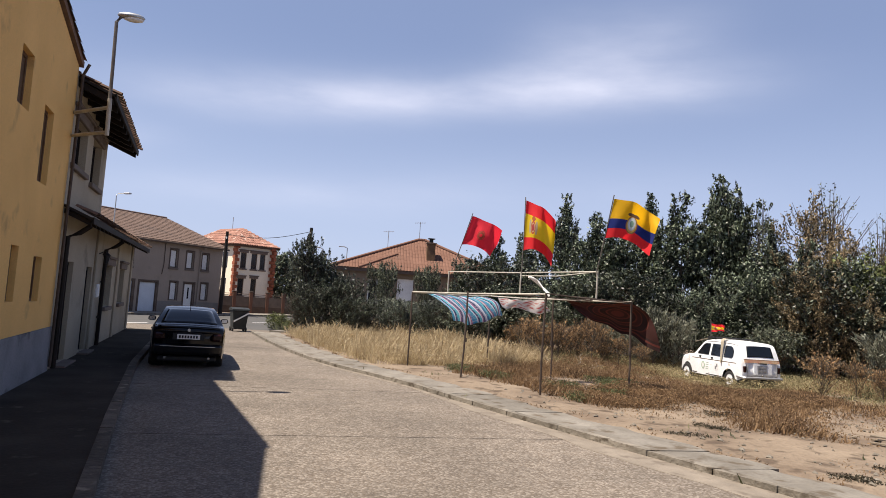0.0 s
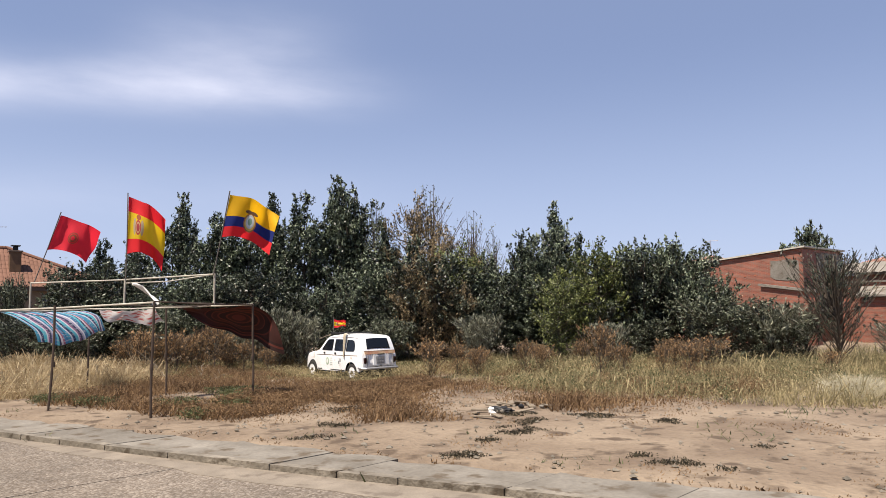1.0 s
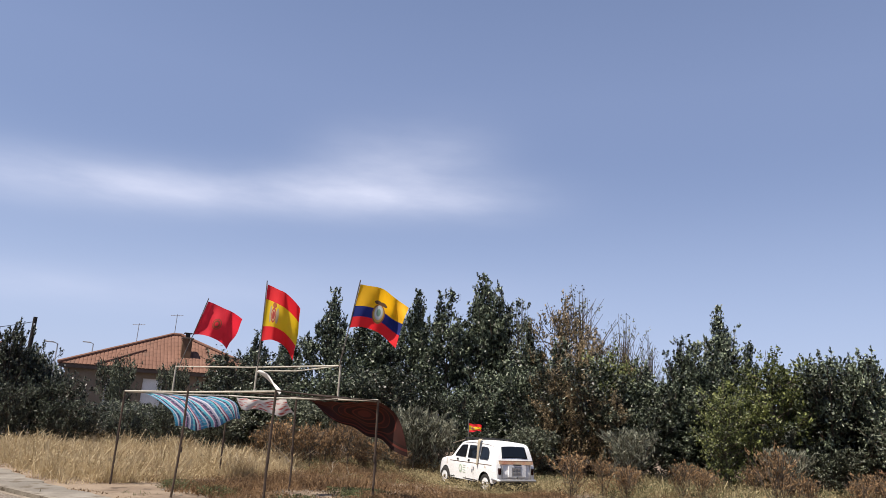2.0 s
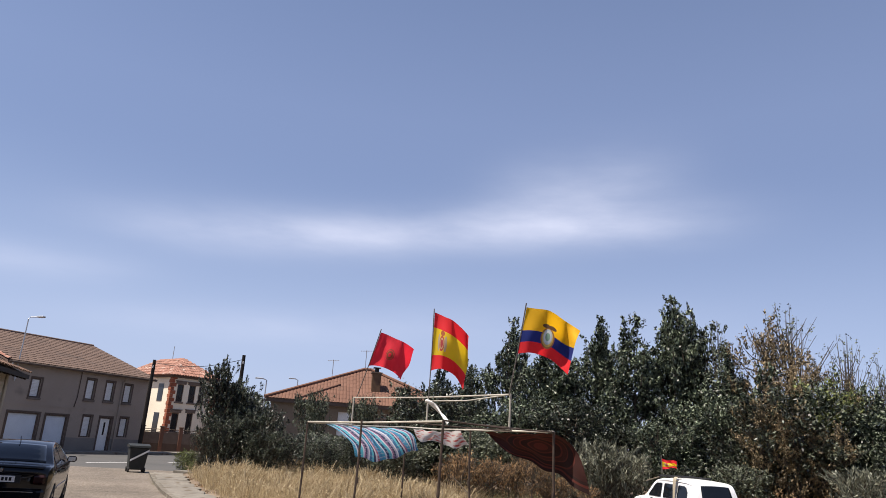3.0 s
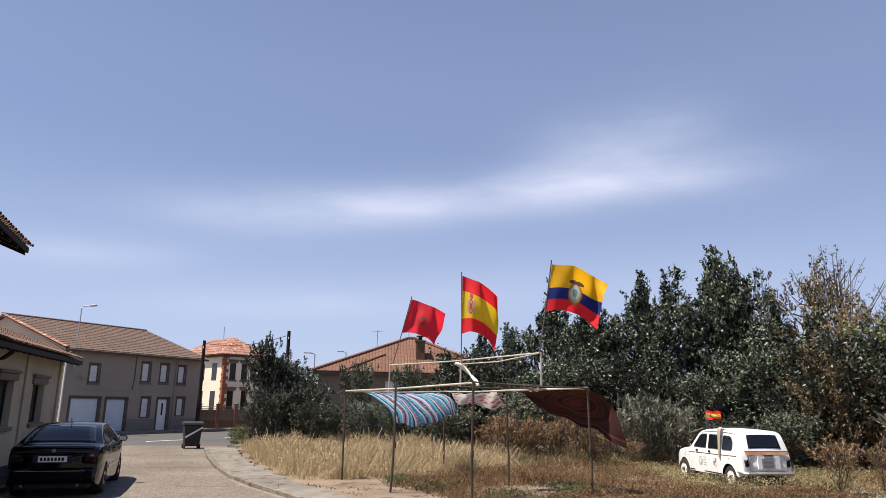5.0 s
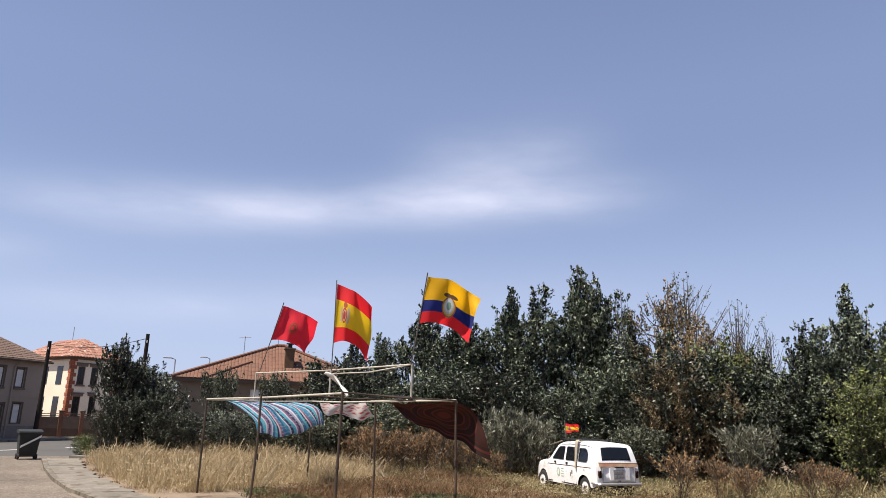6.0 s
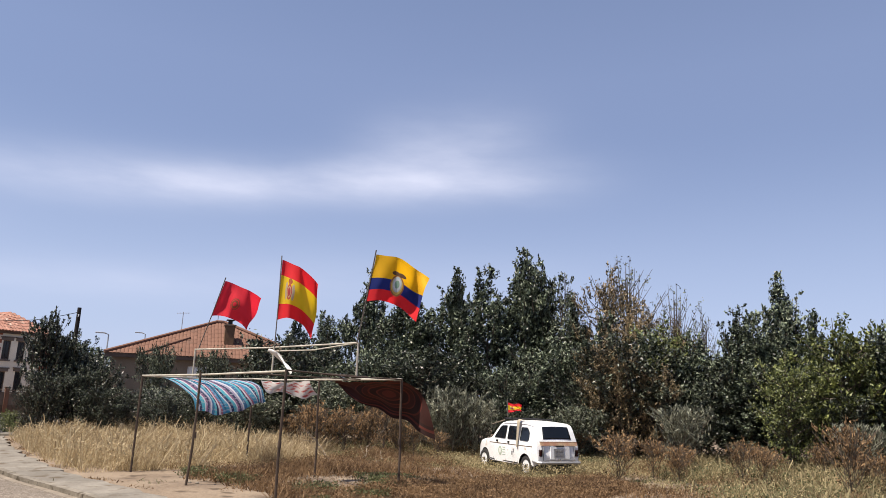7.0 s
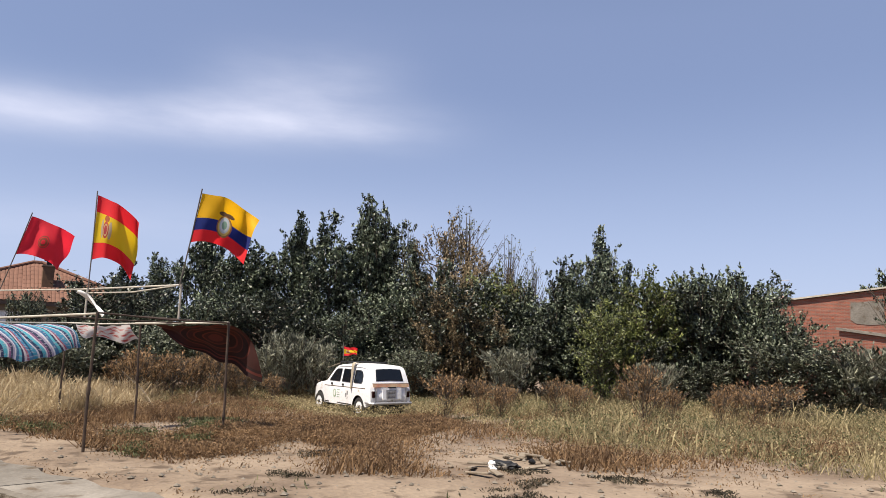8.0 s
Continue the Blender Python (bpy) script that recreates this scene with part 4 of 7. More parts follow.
def quoin_house():
    m = frame_of((-2.15, 63.05, 0.0), (0.866, 0.5, 0.0)) @ Matrix.Diagonal((1.0, 1.0, 1.055, 1.0))
    h = thing("house", m, "cream two-storey house with brick quoins and a salmon tiled hip roof", "house")
    L, D, E = 3.9, 9.5, 5.5
    up = [(0.55, 1.12, 3.5, 4.85), (1.62, 2.2, 3.5, 4.85), (2.5, 3.05, 3.5, 4.85)]
    low = [(0.45, 1.05, 1.2, 2.65), (1.75, 2.3, 0.7, 2.7)]
    part("wall", wall_bm(0, L, 0, E, up + low, -0.3, 0), M["cream"], h)
    part("side_wall", B(-D, -0.302, 0.002, 0.3, 0, E), M["cream"], h)
    bm = B(-D, -0.302, L - 0.3, L - 0.002, 0, E)
    box(bm, -D, -D + 0.3, 0.3, L - 0.3, 0, E)
    part("back_wall", bm, M["cream"], h)
    for w in up + low:
        window(h, *w, fill="pane", frame_mat="trim", recess=0.08, sill="stone", lintel="stone", bars=1)
    for xx in (-2.2, -4.6):
        part("side_window", B(xx, xx + 0.9, -0.03, 0.0, 3.5, 4.85), M["pane"], h)
        part("side_window", B(xx, xx + 0.9, -0.03, 0.0, 1.1, 2.6), M["pane"], h)
    qb = bpy.data.meshes.new("quoin_brick")
    bm = B(-0.3, 0.05, -0.05, 0.42, 0.0, 0.27, 0.02)
    bm.to_mesh(qb)
    bm.free()
    qb.materials.append(M["brick"])
    qs = bpy.data.meshes.new("quoin_brick_short")
    bm = B(-0.42, 0.05, -0.05, 0.24, 0.0, 0.27, 0.02)
    bm.to_mesh(qs)
    bm.free()
    qs.materials.append(M["brick"])
    for i in range(19):
        piece("quoin_brick", (qb, qs)[i % 2], h, pose(0, 0, 0.08 + i * 0.285))
        piece("quoin_brick", (qb, qs)[i % 2], h, pose(-0.25, L, 0.08 + i * 0.285, 0, 0, 180) @ Matrix.Translation((-0.25, 0, 0)))
    roof = part("roof", deep_hip(-0.45, L + 0.45, -D - 0.4, 0.45, E, (-2.4, 1.95, 7.1), (-7.0, 1.95, 7.1)), M["tilebh"], h, "salmon tiled hip roof")
    part("cornice", B(-D - 0.2, 0.25, -0.25, L + 0.25, E - 0.16, E - 0.003), M["trim"], roof)
    A, Bc, Dc = (0.45, -0.45, E), (0.45, L + 0.45, E), (-D - 0.4, -0.45, E)
    r1, r2 = (-2.4, 1.95, 7.1), (-7.0, 1.95, 7.1)
    for a, b, c, d in ((A, Bc, r1, r1), (Dc, A, r2, r1)):
        v, f = hip_rolls(a, b, c, d, 0.24, 0.05)
        tagged(raw("roof_tiles", v, f, M["tilebh"], roof), kind="stuff")
    part("antenna", T([(-4.6, 1.95, 7.0), (-4.6, 1.95, 8.2)], 0.03), M["galv"], h)


def boundary_fence():
    """Low wall with brick piers and dark rails in front of the cream house."""
    m = frame_of((-3.0, 55.0, 0.0), (0.98, 0.2, 0.0))
    s = thing("fence", m, "low ochre wall with brick piers and dark rails", "fence")
    part("wall", B(-0.15, 0, 0, 6.5, 0, 0.55), M["trim"], s, "dark brown wall base")
    part("wall", B(-0.14, -0.01, 0, 6.5, 0.55, 1.3), M["stone"], s)
    for i in range(6):
        p = part("post", B(-0.2, 0.06, i * 1.28 - 0.12, i * 1.28 + 0.14, 0, 1.65, 0.02), M["tileth"], s)
        part("cap", B(-0.24, 0.1, i * 1.28 - 0.16, i * 1.28 + 0.18, 1.65, 1.73, 0.02), M["trim"], p)
    for z in (1.36, 1.5):
        part("rail", T([(-0.07, 0, z), (-0.07, 6.5, z)], 0.025, 6), M["trim"], s)


def tile_house():
    m = frame_of((4.45, 45.9, 0.0), (0.985, -0.12, 0.0))
    h = thing("house", m, "low house with a broad brown-orange tiled hip roof and rendered chimney", "house")
    L, D, E = 12.5, 8.5, 3.9
    wins = [(4.6, 5.75, 1.2, 3.35), (2.6, 3.3, 1.5, 3.2), (8.2, 9.2, 1.5, 3.2)]
    part("wall", wall_bm(0.4, L - 0.4, 0, E - 0.1, wins, -0.7, -0.4), M["housewall"], h)
    bm = B(-D, -0.702, 0.402, 0.7, 0, E - 0.1)
    box(bm, -D, -0.702, L - 0.7, L - 0.402, 0, E - 0.1)
    box(bm, -D - 0.3, -D, 0.402, L - 0.402, 0, E - 0.1)
    part("side_wall", bm, M["housewall"], h)
    ya, yb, za, zb = wins[0]
    part("window", B(-0.56, -0.52, ya + 0.02, yb - 0.02, za, zb), M["shutter"], h, "white closed roller shutter")
    for w in wins[1:]:
        k = part("window", wall_bm(w[0], w[1], w[2], w[3], [(w[0] + 0.09, w[1] - 0.09, w[2] + 0.09, w[3] - 0.09)], -0.58, -0.5), M["white"], h)
        part("pane", B(-0.56, -0.54, w[0] + 0.09, w[1] - 0.09, w[2] + 0.09, w[3] - 0.09), M["pane"], k)
    roof = part("roof", hip_roof(0, L, -D - 0.5, 0, E, 6.35, 6.2, 6.7, -3.4), M["tileth"], h, "brown-orange tiled hip roof")
    part("eave_board", wall_bm(0.03, L - 0.03, E - 0.22, E - 0.005, [], -0.12, -0.03), M["trim"], roof)
    r1, r2 = (-3.4, 6.2, 6.35), (-3.4, 6.7, 6.35)
    for a, b, c, d in (((0, 0, E), (0, L, E), r1, r2), ((-D - 0.5, 0, E), (0, 0, E), r1, r1)):
        v, f = hip_rolls(a, b, c, d, 0.21, 0.022, 0.01)
        tagged(raw("roof_tiles", v, f, M["tileth"], roof), kind="stuff")
    for a, b in (((0, 0, E), r1), ((0, L, E), r2), (r1, r2), ((-D - 0.5, 0, E), r1)):
        part("ridge", T([Vector(a) + Vector((0, 0, 0.06)), Vector(b) + Vector((0, 0, 0.06))], 0.11, 8), M["tileth"], roof)
    part("porch_hip", T([(0.0, 1.9, E + 0.06), (-1.65, 4.6, E + 1.24)], 0.1, 8), M["tileth"], roof)
    ch = part("chimney", B(-1.75, -1.2, 6.62, 7.2, 4.6, 6.0, 0.01), M["timber"], h, "brown rendered chimney")
    part("chimney_cap", B(-1.82, -1.13, 6.55, 7.27, 6.0, 6.09, 0.01), M["trim"], ch)
    part("cowl", B(-1.6, -1.35, 6.78, 7.04, 6.09, 6.35, 0.02), M["black"], ch)
    part("cowl_cap", B(-1.72, -1.23, 6.66, 7.16, 6.35, 6.41, 0.02), M["black"], ch)
    for yy, xx, z0, z1 in ((6.25, -3.4, 6.3, 7.75), (4.1, -5.4, 5.6, 7.1)):
        a = part("antenna", T([(xx, yy, z0), (xx, yy, z1)], 0.025, 6), M["galv"], h)
        part("antenna_boom", T([(xx, yy - 0.4, z1 - 0.12), (xx, yy + 0.4, z1 - 0.05)], 0.015, 6), M["galv"], a)
        for k in range(5):
            part("element", T([(xx - 0.25, yy - 0.36 + k * 0.17, z1 - 0.115 + 0.014 * k), (xx + 0.25, yy - 0.36 + k * 0.17, z1 - 0.115 + 0.014 * k)], 0.01, 5), M["galv"], a)


def brick_barn():
    """Brick outbuilding with a rising verge and rendered patches, with sheds and roofs beside and behind it."""
    h = thing("outbuilding", frame_of((43.34, 12.83, 0.0), (-0.05, 1.0, 0.0)), "red brick outbuilding with grey cement patches and a pale roof edge", "building")
    L, D = 12.0, 10.7
    part("wall", prism([(0.0, -0.1), (0.0, 5.7), (L, 4.48), (L, -0.1)], 0.0, 0.25), M["brickwall"], h)
    part("end_wall", prism([(0.252, -0.1), (D, -0.1), (D, 6.09), (0.252, 5.7)], 0.002, 0.25, "y"), M["brickwall"], h)
    part("back_wall", B(D - 0.25, D - 0.002, 0.252, L, -0.1, 4.8), M["brickwall"], h)
    part("render_patch", prism([(0.2, 3.87), (0.22, 5.0), (0.7, 5.1), (1.3, 5.04), (1.76, 5.06), (1.8, 4.1), (1.5, 3.9), (0.9, 3.84)], -0.022, -0.002), M["slab"], h, "grey cement patch")
    part("render_patch", prism([(3.3, 1.6), (3.25, 5.6), (6.0, 5.75), (D - 0.05, 5.9), (D - 0.05, 1.6)], -0.022, 0.0, "y"), M["slab"], h, "grey cement facing")
    bm = B(-0.16, D + 0.15, -0.16, L + 0.2, 5.74, 5.83)
    for v in bm.verts:
        v.co.z += 0.037 * v.co.x - 0.102 * v.co.y
    part("roof", bm, M["barpaint"], h, "pale thin roof edge")
    for k in range(7):                                       # putlog gaps and a proud course
        part("brick", B(-0.02, -0.002, 2.6 + k * 0.62, 2.72 + k * 0.62, 4.2 - 0.05 * k, 4.27 - 0.05 * k), M["brick"], h)
    a = thing("shed", pose(42.3, 12.0, 0), "low brick lean-to with a sloping pale concrete ledge", "shed")
    part("wall", prism([(0.0, -0.1), (0.0, 3.05), (2.9, 3.5), (2.9, -0.1)], 0.0, 1.0), M["brickwall"], a)
    part("roof", prism([(-0.12, 3.06), (-0.12, 3.2), (3.0, 3.68), (3.0, 3.54)], -0.15, 1.0), M["slab"], a)
    lo = thing("shed", pose(50.0, 12.6, 0), "long shed with a pale corrugated sheet roof", "shed")
    part("wall", B(0.3, 4.0, -34.0, 0.0, -0.1, 4.3), M["brickwall"], lo)
    part("eave_board", B(0.0, 0.05, -34.0, 0.0, 4.3, 4.42), M["trim"], lo)
    verts, faces = [], []
    n = 34 * 12
    for i in range(n + 1):
        y, b = -34.0 * i / n, 0.03 * math.cos(i * math.pi / 3)
        verts += [(-0.1, y, 4.44 + b), (2.2, y, 5.22 + b)]
        if i:
            faces.append((2 * i - 2, 2 * i - 1, 2 * i + 1, 2 * i))
    raw("roof", verts, faces, M["sheet"], lo, "pale grey corrugated sheets")
    part("roof_back", prism([(2.2, 5.2), (4.4, 4.4), (4.4, 4.34), (2.2, 5.1)], -34.0, 0.0, "y"), M["sheet"], lo)
    mid = thing("shed", pose(47.0, 8.5, 0), "small shed with a tilted pale concrete sheet roof", "shed")
    part("wall", B(0.2, 2.4, 0.1, 2.4, -0.1, 2.8), M["brickwall"], mid)
    part("roof", prism([(-0.1, 2.85), (2.6, 3.75), (2.6, 3.85), (-0.1, 2.97)], 0.0, 2.6, "y"), M["slab"], mid)
    bw = thing("brick_wall", pose(46.0, 8.3, 0), "red brick yard wall with a pale concrete coping", "wall")
    part("wall", B(0.0, 0.25, -28.0, 0.0, -0.1, 2.72), M["brickwall"], bw)
    for k in range(14):
        part("coping", B(-0.08, 0.33, -28.0 + k * 2.0 + 0.01, -26.0 + k * 2.0 - 0.01, 2.722, 2.86, 0.015), M["slab"], bw)
    back = thing("shed", pose(48.6, 12.2, 0), "brick store wall behind the yard wall", "shed")
    part("wall", B(0.0, 1.2, -32.0, 0.0, -0.1, 3.75), M["brickwall"], back)
    part("roof", B(-0.1, 1.3, -32.1, 0.1, 3.752, 3.86), M["slab"], back)
    for y0, ln, x0, ev, rd, ant in ((14.2, 9.0, 62.0, 5.6, 6.85, 6.0), (5.0, 8.0, 63.5, 5.6, 6.9, None), (-3.2, 16.0, 60.5, 5.6, 7.4, None)):
        far = thing("house", frame_of((x0, y0, 0.0), (-0.05, -1.0, 0.0)), "far house with a low orange tiled roof", "house", "far houses")
        part("wall", B(-8, 0, 0, ln, -0.1, ev), M["beigewall"], far)
        r = part("roof", hip_roof(-0.4, ln + 0.4, -8.5, 0.5, ev, rd, 3, ln - 3, -4), M["tilebh"], far)
        v, f = hip_rolls((0.5, -0.4, ev), (0.5, ln + 0.4, ev), (-4, 3, rd), (-4, ln - 3, rd), 0.26, 0.04)
        tagged(raw("roof_tiles", v, f, M["tilebh"], r), kind="stuff")
        if ant:
            part("antenna", T([(-4, ant, rd - 0.1), (-4, ant, rd + 1.9)], 0.03, 6), M["galv"], far)
    far2 = thing("house", frame_of((59.0, 27.6, 0.0), (0.35, -0.94, 0.0)), "far house with a tiled hip roof behind the outbuilding", "house")
    part("wall", B(-7, 0, 0, 5, -0.1, 6.2), M["beigewall"], far2)
    r = part("roof", hip_roof(-0.5, 5.5, -7.5, 0.5, 6.2, 7.25, 2.3, 2.7, -3.5), M["tilebh"], far2)
    an = part("antenna", T([(-3.5, 2.5, 7.2), (-3.5, 2.5, 8.7)], 0.03, 6), M["galv"], far2)
    part("antenna_boom", T([(-3.5, 2.1, 8.6), (-3.5, 3.2, 8.64)], 0.025, 6), M["galv"], an)


def brick_material():
    m = bpy.data.materials.new("brick_masonry")
    m.use_nodes = True
    n, l = m.node_tree.nodes, m.node_tree.links
    b = n["Principled BSDF"]
    b.inputs["Roughness"].default_value = 0.9
    tc = n.new("ShaderNodeTexCoord")
    sp = n.new("ShaderNodeSeparateXYZ")
    l.new(tc.outputs["Object"], sp.inputs[0])
    ad = n.new("ShaderNodeMath")
    l.new(sp.outputs[0], ad.inputs[0])
    l.new(sp.outputs[1], ad.inputs[1])
    cb = n.new("ShaderNodeCombineXYZ")
    l.new(ad.outputs[0], cb.inputs[0])
    l.new(sp.outputs[2], cb.inputs[1])
    t = n.new("ShaderNodeTexBrick")
    l.new(cb.outputs[0], t.inputs["Vector"])
    t.inputs["Color1"].default_value, t.inputs["Color2"].default_value = (0.29, 0.094, 0.058, 1), (0.195, 0.062, 0.04, 1)
    t.inputs["Mortar"].default_value = (0.2, 0.14, 0.11, 1)
    t.inputs["Scale"].default_value, t.inputs["Mortar Size"].default_value = 1.0, 0.012
    t.inputs["Brick Width"].default_value, t.inputs["Row Height"].default_value = 0.26, 0.075
    ns = n.new("ShaderNodeTexNoise")
    ns.inputs["Scale"].default_value, ns.inputs["Detail"].default_value = 1.2, 6
    l.new(tc.outputs["Object"], ns.inputs["Vector"])
    hs = n.new("ShaderNodeHueSaturation")
    mr = n.new("ShaderNodeMapRange")
    mr.inputs[3].default_value, mr.inputs[4].default_value = 0.65, 1.3
    l.new(ns.outputs["Fac"], mr.inputs[0])
    l.new(mr.outputs[0], hs.inputs["Value"])
    l.new(t.outputs["Color"], hs.inputs["Color"])
    l.new(hs.outputs[0], b.inputs["Base Color"])
    bp = n.new("ShaderNodeBump")
    bp.inputs["Strength"].default_value, bp.inputs["Distance"].default_value = 0.5, 0.01
    bp.invert = True
    l.new(t.outputs["Fac"], bp.inputs["Height"])
    l.new(bp.outputs[0], b.inputs["Normal"])
    return m


M["brickwall"] = brick_material()
M["sheet"] = mat("fibre_cement_sheet", (0.25, 0.23, 0.2), (0.18, 0.165, 0.145), rough=0.92, scale=1.2, fine=20, bump=0.3, spots=((0.2, 0.17, 0.14), 2.0, 0.6))


def unseen_closing_walls():
    """Plain walls added out of view to close the street behind and cut sky light."""
    for x0, x1, y0, z in ((-14, 1.5, -24.0, 6.5), (17.0, 38.0, -26.0, 6.0)):
        w = part("wall_south", B(x0, x1, y0 - 0.4, y0, -0.1, z), M["beigewall"])
        tagged(w, "plain unseen wall added behind the street, cutting sky light", "wall", kind="structure")


unseen_closing_walls()
yellow_house()
stucco_house()
street_lamp_wall()
cross_house()
quoin_house()
boundary_fence()
tile_house()
brick_barn()


M["wornred"] = mat("faded_red_brown_paint", (0.5, 0.24, 0.16), (0.56, 0.42, 0.26), rough=0.6, scale=4, fine=40, bump=0.05, spread=0.3)
M["emblem"] = mat("faded_green_print", (0.32, 0.45, 0.33), (0.45, 0.52, 0.42), rough=0.5, scale=14, fine=60, bump=0.0)


# ---- cars ----
def curve(line, s):
    """Smooth interpolation through a list of (key, value)."""
    if s <= line[0][0]:
        return line[0][1]
    if s >= line[-1][0]:
        return line[-1][1]
    i = next(k for k in range(len(line) - 1) if line[k][0] <= s <= line[k + 1][0])
    (x0, y0), (x1, y1) = line[i], line[i + 1]
    t = (s - x0) / (x1 - x0)
    m0 = (y1 - line[i - 1][1]) / (x1 - line[i - 1][0]) if i else (y1 - y0) / (x1 - x0)
    m1 = (line[i + 2][1] - y0) / (line[i + 2][0] - x0) if i + 2 < len(line) else (y1 - y0) / (x1 - x0)
    h = x1 - x0
    return (2 * t ** 3 - 3 * t * t + 1) * y0 + (t ** 3 - 2 * t * t + t) * h * m0 + (3 * t * t - 2 * t ** 3) * y1 + (t ** 3 - t * t) * h * m1


class Shell:
    """A car's skin: roofline, floor line, plan width and belt height along y, lofted section by section."""

    def __init__(self, top, plan, sill, belt, arches, tumble, crown, bow, shoulder):
        self.top, self.plan, self.sill, self.belt, self.arches = top, plan, sill, belt, arches
        self.tumble, self.crown, self.bow, self.shoulder = tumble, crown, bow, shoulder

    def floor(self, y):
        z = curve(self.sill, y)
        for cy, cz, r in self.arches:
            if abs(y - cy) < r:
                z = max(z, cz + math.sqrt(r * r - (y - cy) ** 2))
        return z

    def half(self, y, z):
        w = curve(self.plan, y)
        if z > self.belt:
            return w - 0.012 - (z - self.belt) * self.tumble
        d = (self.belt - z) / self.belt
        return w * (1 - 0.10 * max(d - 0.3, 0) ** 1.6) - 0.012 * max(1 - d / 0.12, 0)

    def place(self, x, y, z):
        w = curve(self.plan, y)
        return (x, y + self.bow * (x / w) ** 2 * max(0.0, 1 - y / 0.9) - self.bow * 1.3 * (x / w) ** 2 * max(0.0, (y - self.top[-1][0] + 0.9) / 0.9), z)

    def section(self, y):
        zt, zb = curve(self.top, y), self.floor(y)
        edge = zt - self.shoulder
        zs = [zb + (edge - zb) * k / 9 for k in range(10)]
        pts = [(self.half(y, z), z) for z in zs]
        wr = pts[-1][0]
        for a in (0.35, 0.7, 1.0, 1.3):
            pts.append((wr - self.shoulder * 1.1 * (1 - math.cos(a)), edge + self.shoulder * 0.97 * math.sin(a)))
        w2, z2 = pts[-1]
        for k in (0.75, 0.5, 0.25, 0.0):
            pts.append((w2 * k, z2 + (zt + self.crown - z2) * (1 - k * k)))
        return pts

    def body(self, stations):
        bm = bmesh.new()
        rows = []
        for y in stations:
            half = self.section(y)
            full = [(-x, z) for x, z in half] + [(x, z) for x, z in half[-2::-1]]
            rows.append([bm.verts.new(self.place(x, y, z)) for x, z in full])
        for a, b in zip(rows, rows[1:]):
            for i in range(len(a) - 1):
                bm.faces.new((a[i], a[i + 1], b[i + 1], b[i]))
        for row in (rows[0], rows[-1]):
            bm.faces.new(row)
        bmesh.ops.triangulate(bm, faces=[f for f in bm.faces if len(f.verts) > 4])
        return bm

    def screen(self, y0, y1, w0, w1, out=0.008, n=10):
        """A curved pane lying on the roofline between two stations."""
        bm = bmesh.new()
        rows = []
        for i in range(n + 1):
            y = y0 + (y1 - y0) * i / n
            half = self.section(y)[::-1]
            w = w0 + (w1 - w0) * i / n
            row = []
            for k in range(-6, 7):
                x = w * k / 6
                z = along([(p[0], p[1]) for p in half], abs(x))
                row.append(bm.verts.new(Vector(self.place(x, y, z)) + Vector((0, -out * 0.6, out))))
            rows.append(row)
        for a, b in zip(rows, rows[1:]):
            for i in range(len(a) - 1):
                bm.faces.new((a[i], a[i + 1], b[i + 1], b[i]))
        r = bmesh.ops.extrude_face_region(bm, geom=list(bm.faces))
        for v in r["geom"]:
            if isinstance(v, bmesh.types.BMVert):
                v.co += Vector((0, 0.012, -0.014))
        return bm


def side_panel(poly, half_w, side, out=0.008, thick=0.012):
    """A pane that follows the body's side."""
    bm = bmesh.new()
    a = [bm.verts.new((side * (half_w(y, z) + out), y, z)) for y, z in poly]
    b = [bm.verts.new((side * (half_w(y, z) + out - thick), y, z)) for y, z in poly]
    bm.faces.new(a)
    bm.faces.new(b[::-1])
    for i in range(len(poly)):
        j = (i + 1) % len(poly)
        bm.faces.new((a[i], a[j], b[j], b[i]))
    return bm


def wheel(car, x, y, r, w, rim_mat, spokes=0):
    s = 1 if x > 0 else -1
    bm = bmesh.new()
    prof = [(r * 0.62, -w / 2), (r * 0.93, -w / 2), (r, -w * 0.36), (r, w * 0.36), (r * 0.93, w / 2), (r * 0.62, w / 2)]
    rings = []
    for k in range(24):
        a = 2 * math.pi * k / 24
        rings.append([bm.verts.new((x + q, y + p * math.cos(a), r + p * math.sin(a))) for p, q in prof])
    for k in range(24):
        q, t = rings[k], rings[(k + 1) % 24]
        for i in range(5):
            bm.faces.new((q[i], q[i + 1], t[i + 1], t[i]))
    ty = part("tyre", bm, M["rubber"], None, smooth=True)
    rm = bmesh.new()
    rot = Matrix.Translation((x + s * w * 0.28, y, r)) @ Matrix.Rotation(math.pi / 2, 4, "Y")
    bmesh.ops.create_cone(rm, segments=20, radius1=r * 0.64, radius2=r * 0.6, depth=w * 0.3, matrix=rot, cap_ends=True)
    for i in range(6):
        a = i * math.pi / 3
        box(rm, x + s * w * 0.43 - 0.012, x + s * w * 0.43 + 0.012, y + math.cos(a) * r * 0.36 - 0.03, y + math.cos(a) * r * 0.36 + 0.03, r + math.sin(a) * r * 0.36 - 0.03, r + math.sin(a) * r * 0.36 + 0.03)
    wh = part("rim", rm, M[rim_mat], None)
    hub = bmesh.new()
    bmesh.ops.create_cone(hub, segments=12, radius1=r * 0.2, radius2=r * 0.14, depth=0.04, matrix=Matrix.Translation((x + s * w * 0.46, y, r)) @ Matrix.Rotation(math.pi / 2 * s, 4, "Y"), cap_ends=True)
    w_ob = part("wheel", hub, M["black"], car)
    ty.parent = wh.parent = w_ob


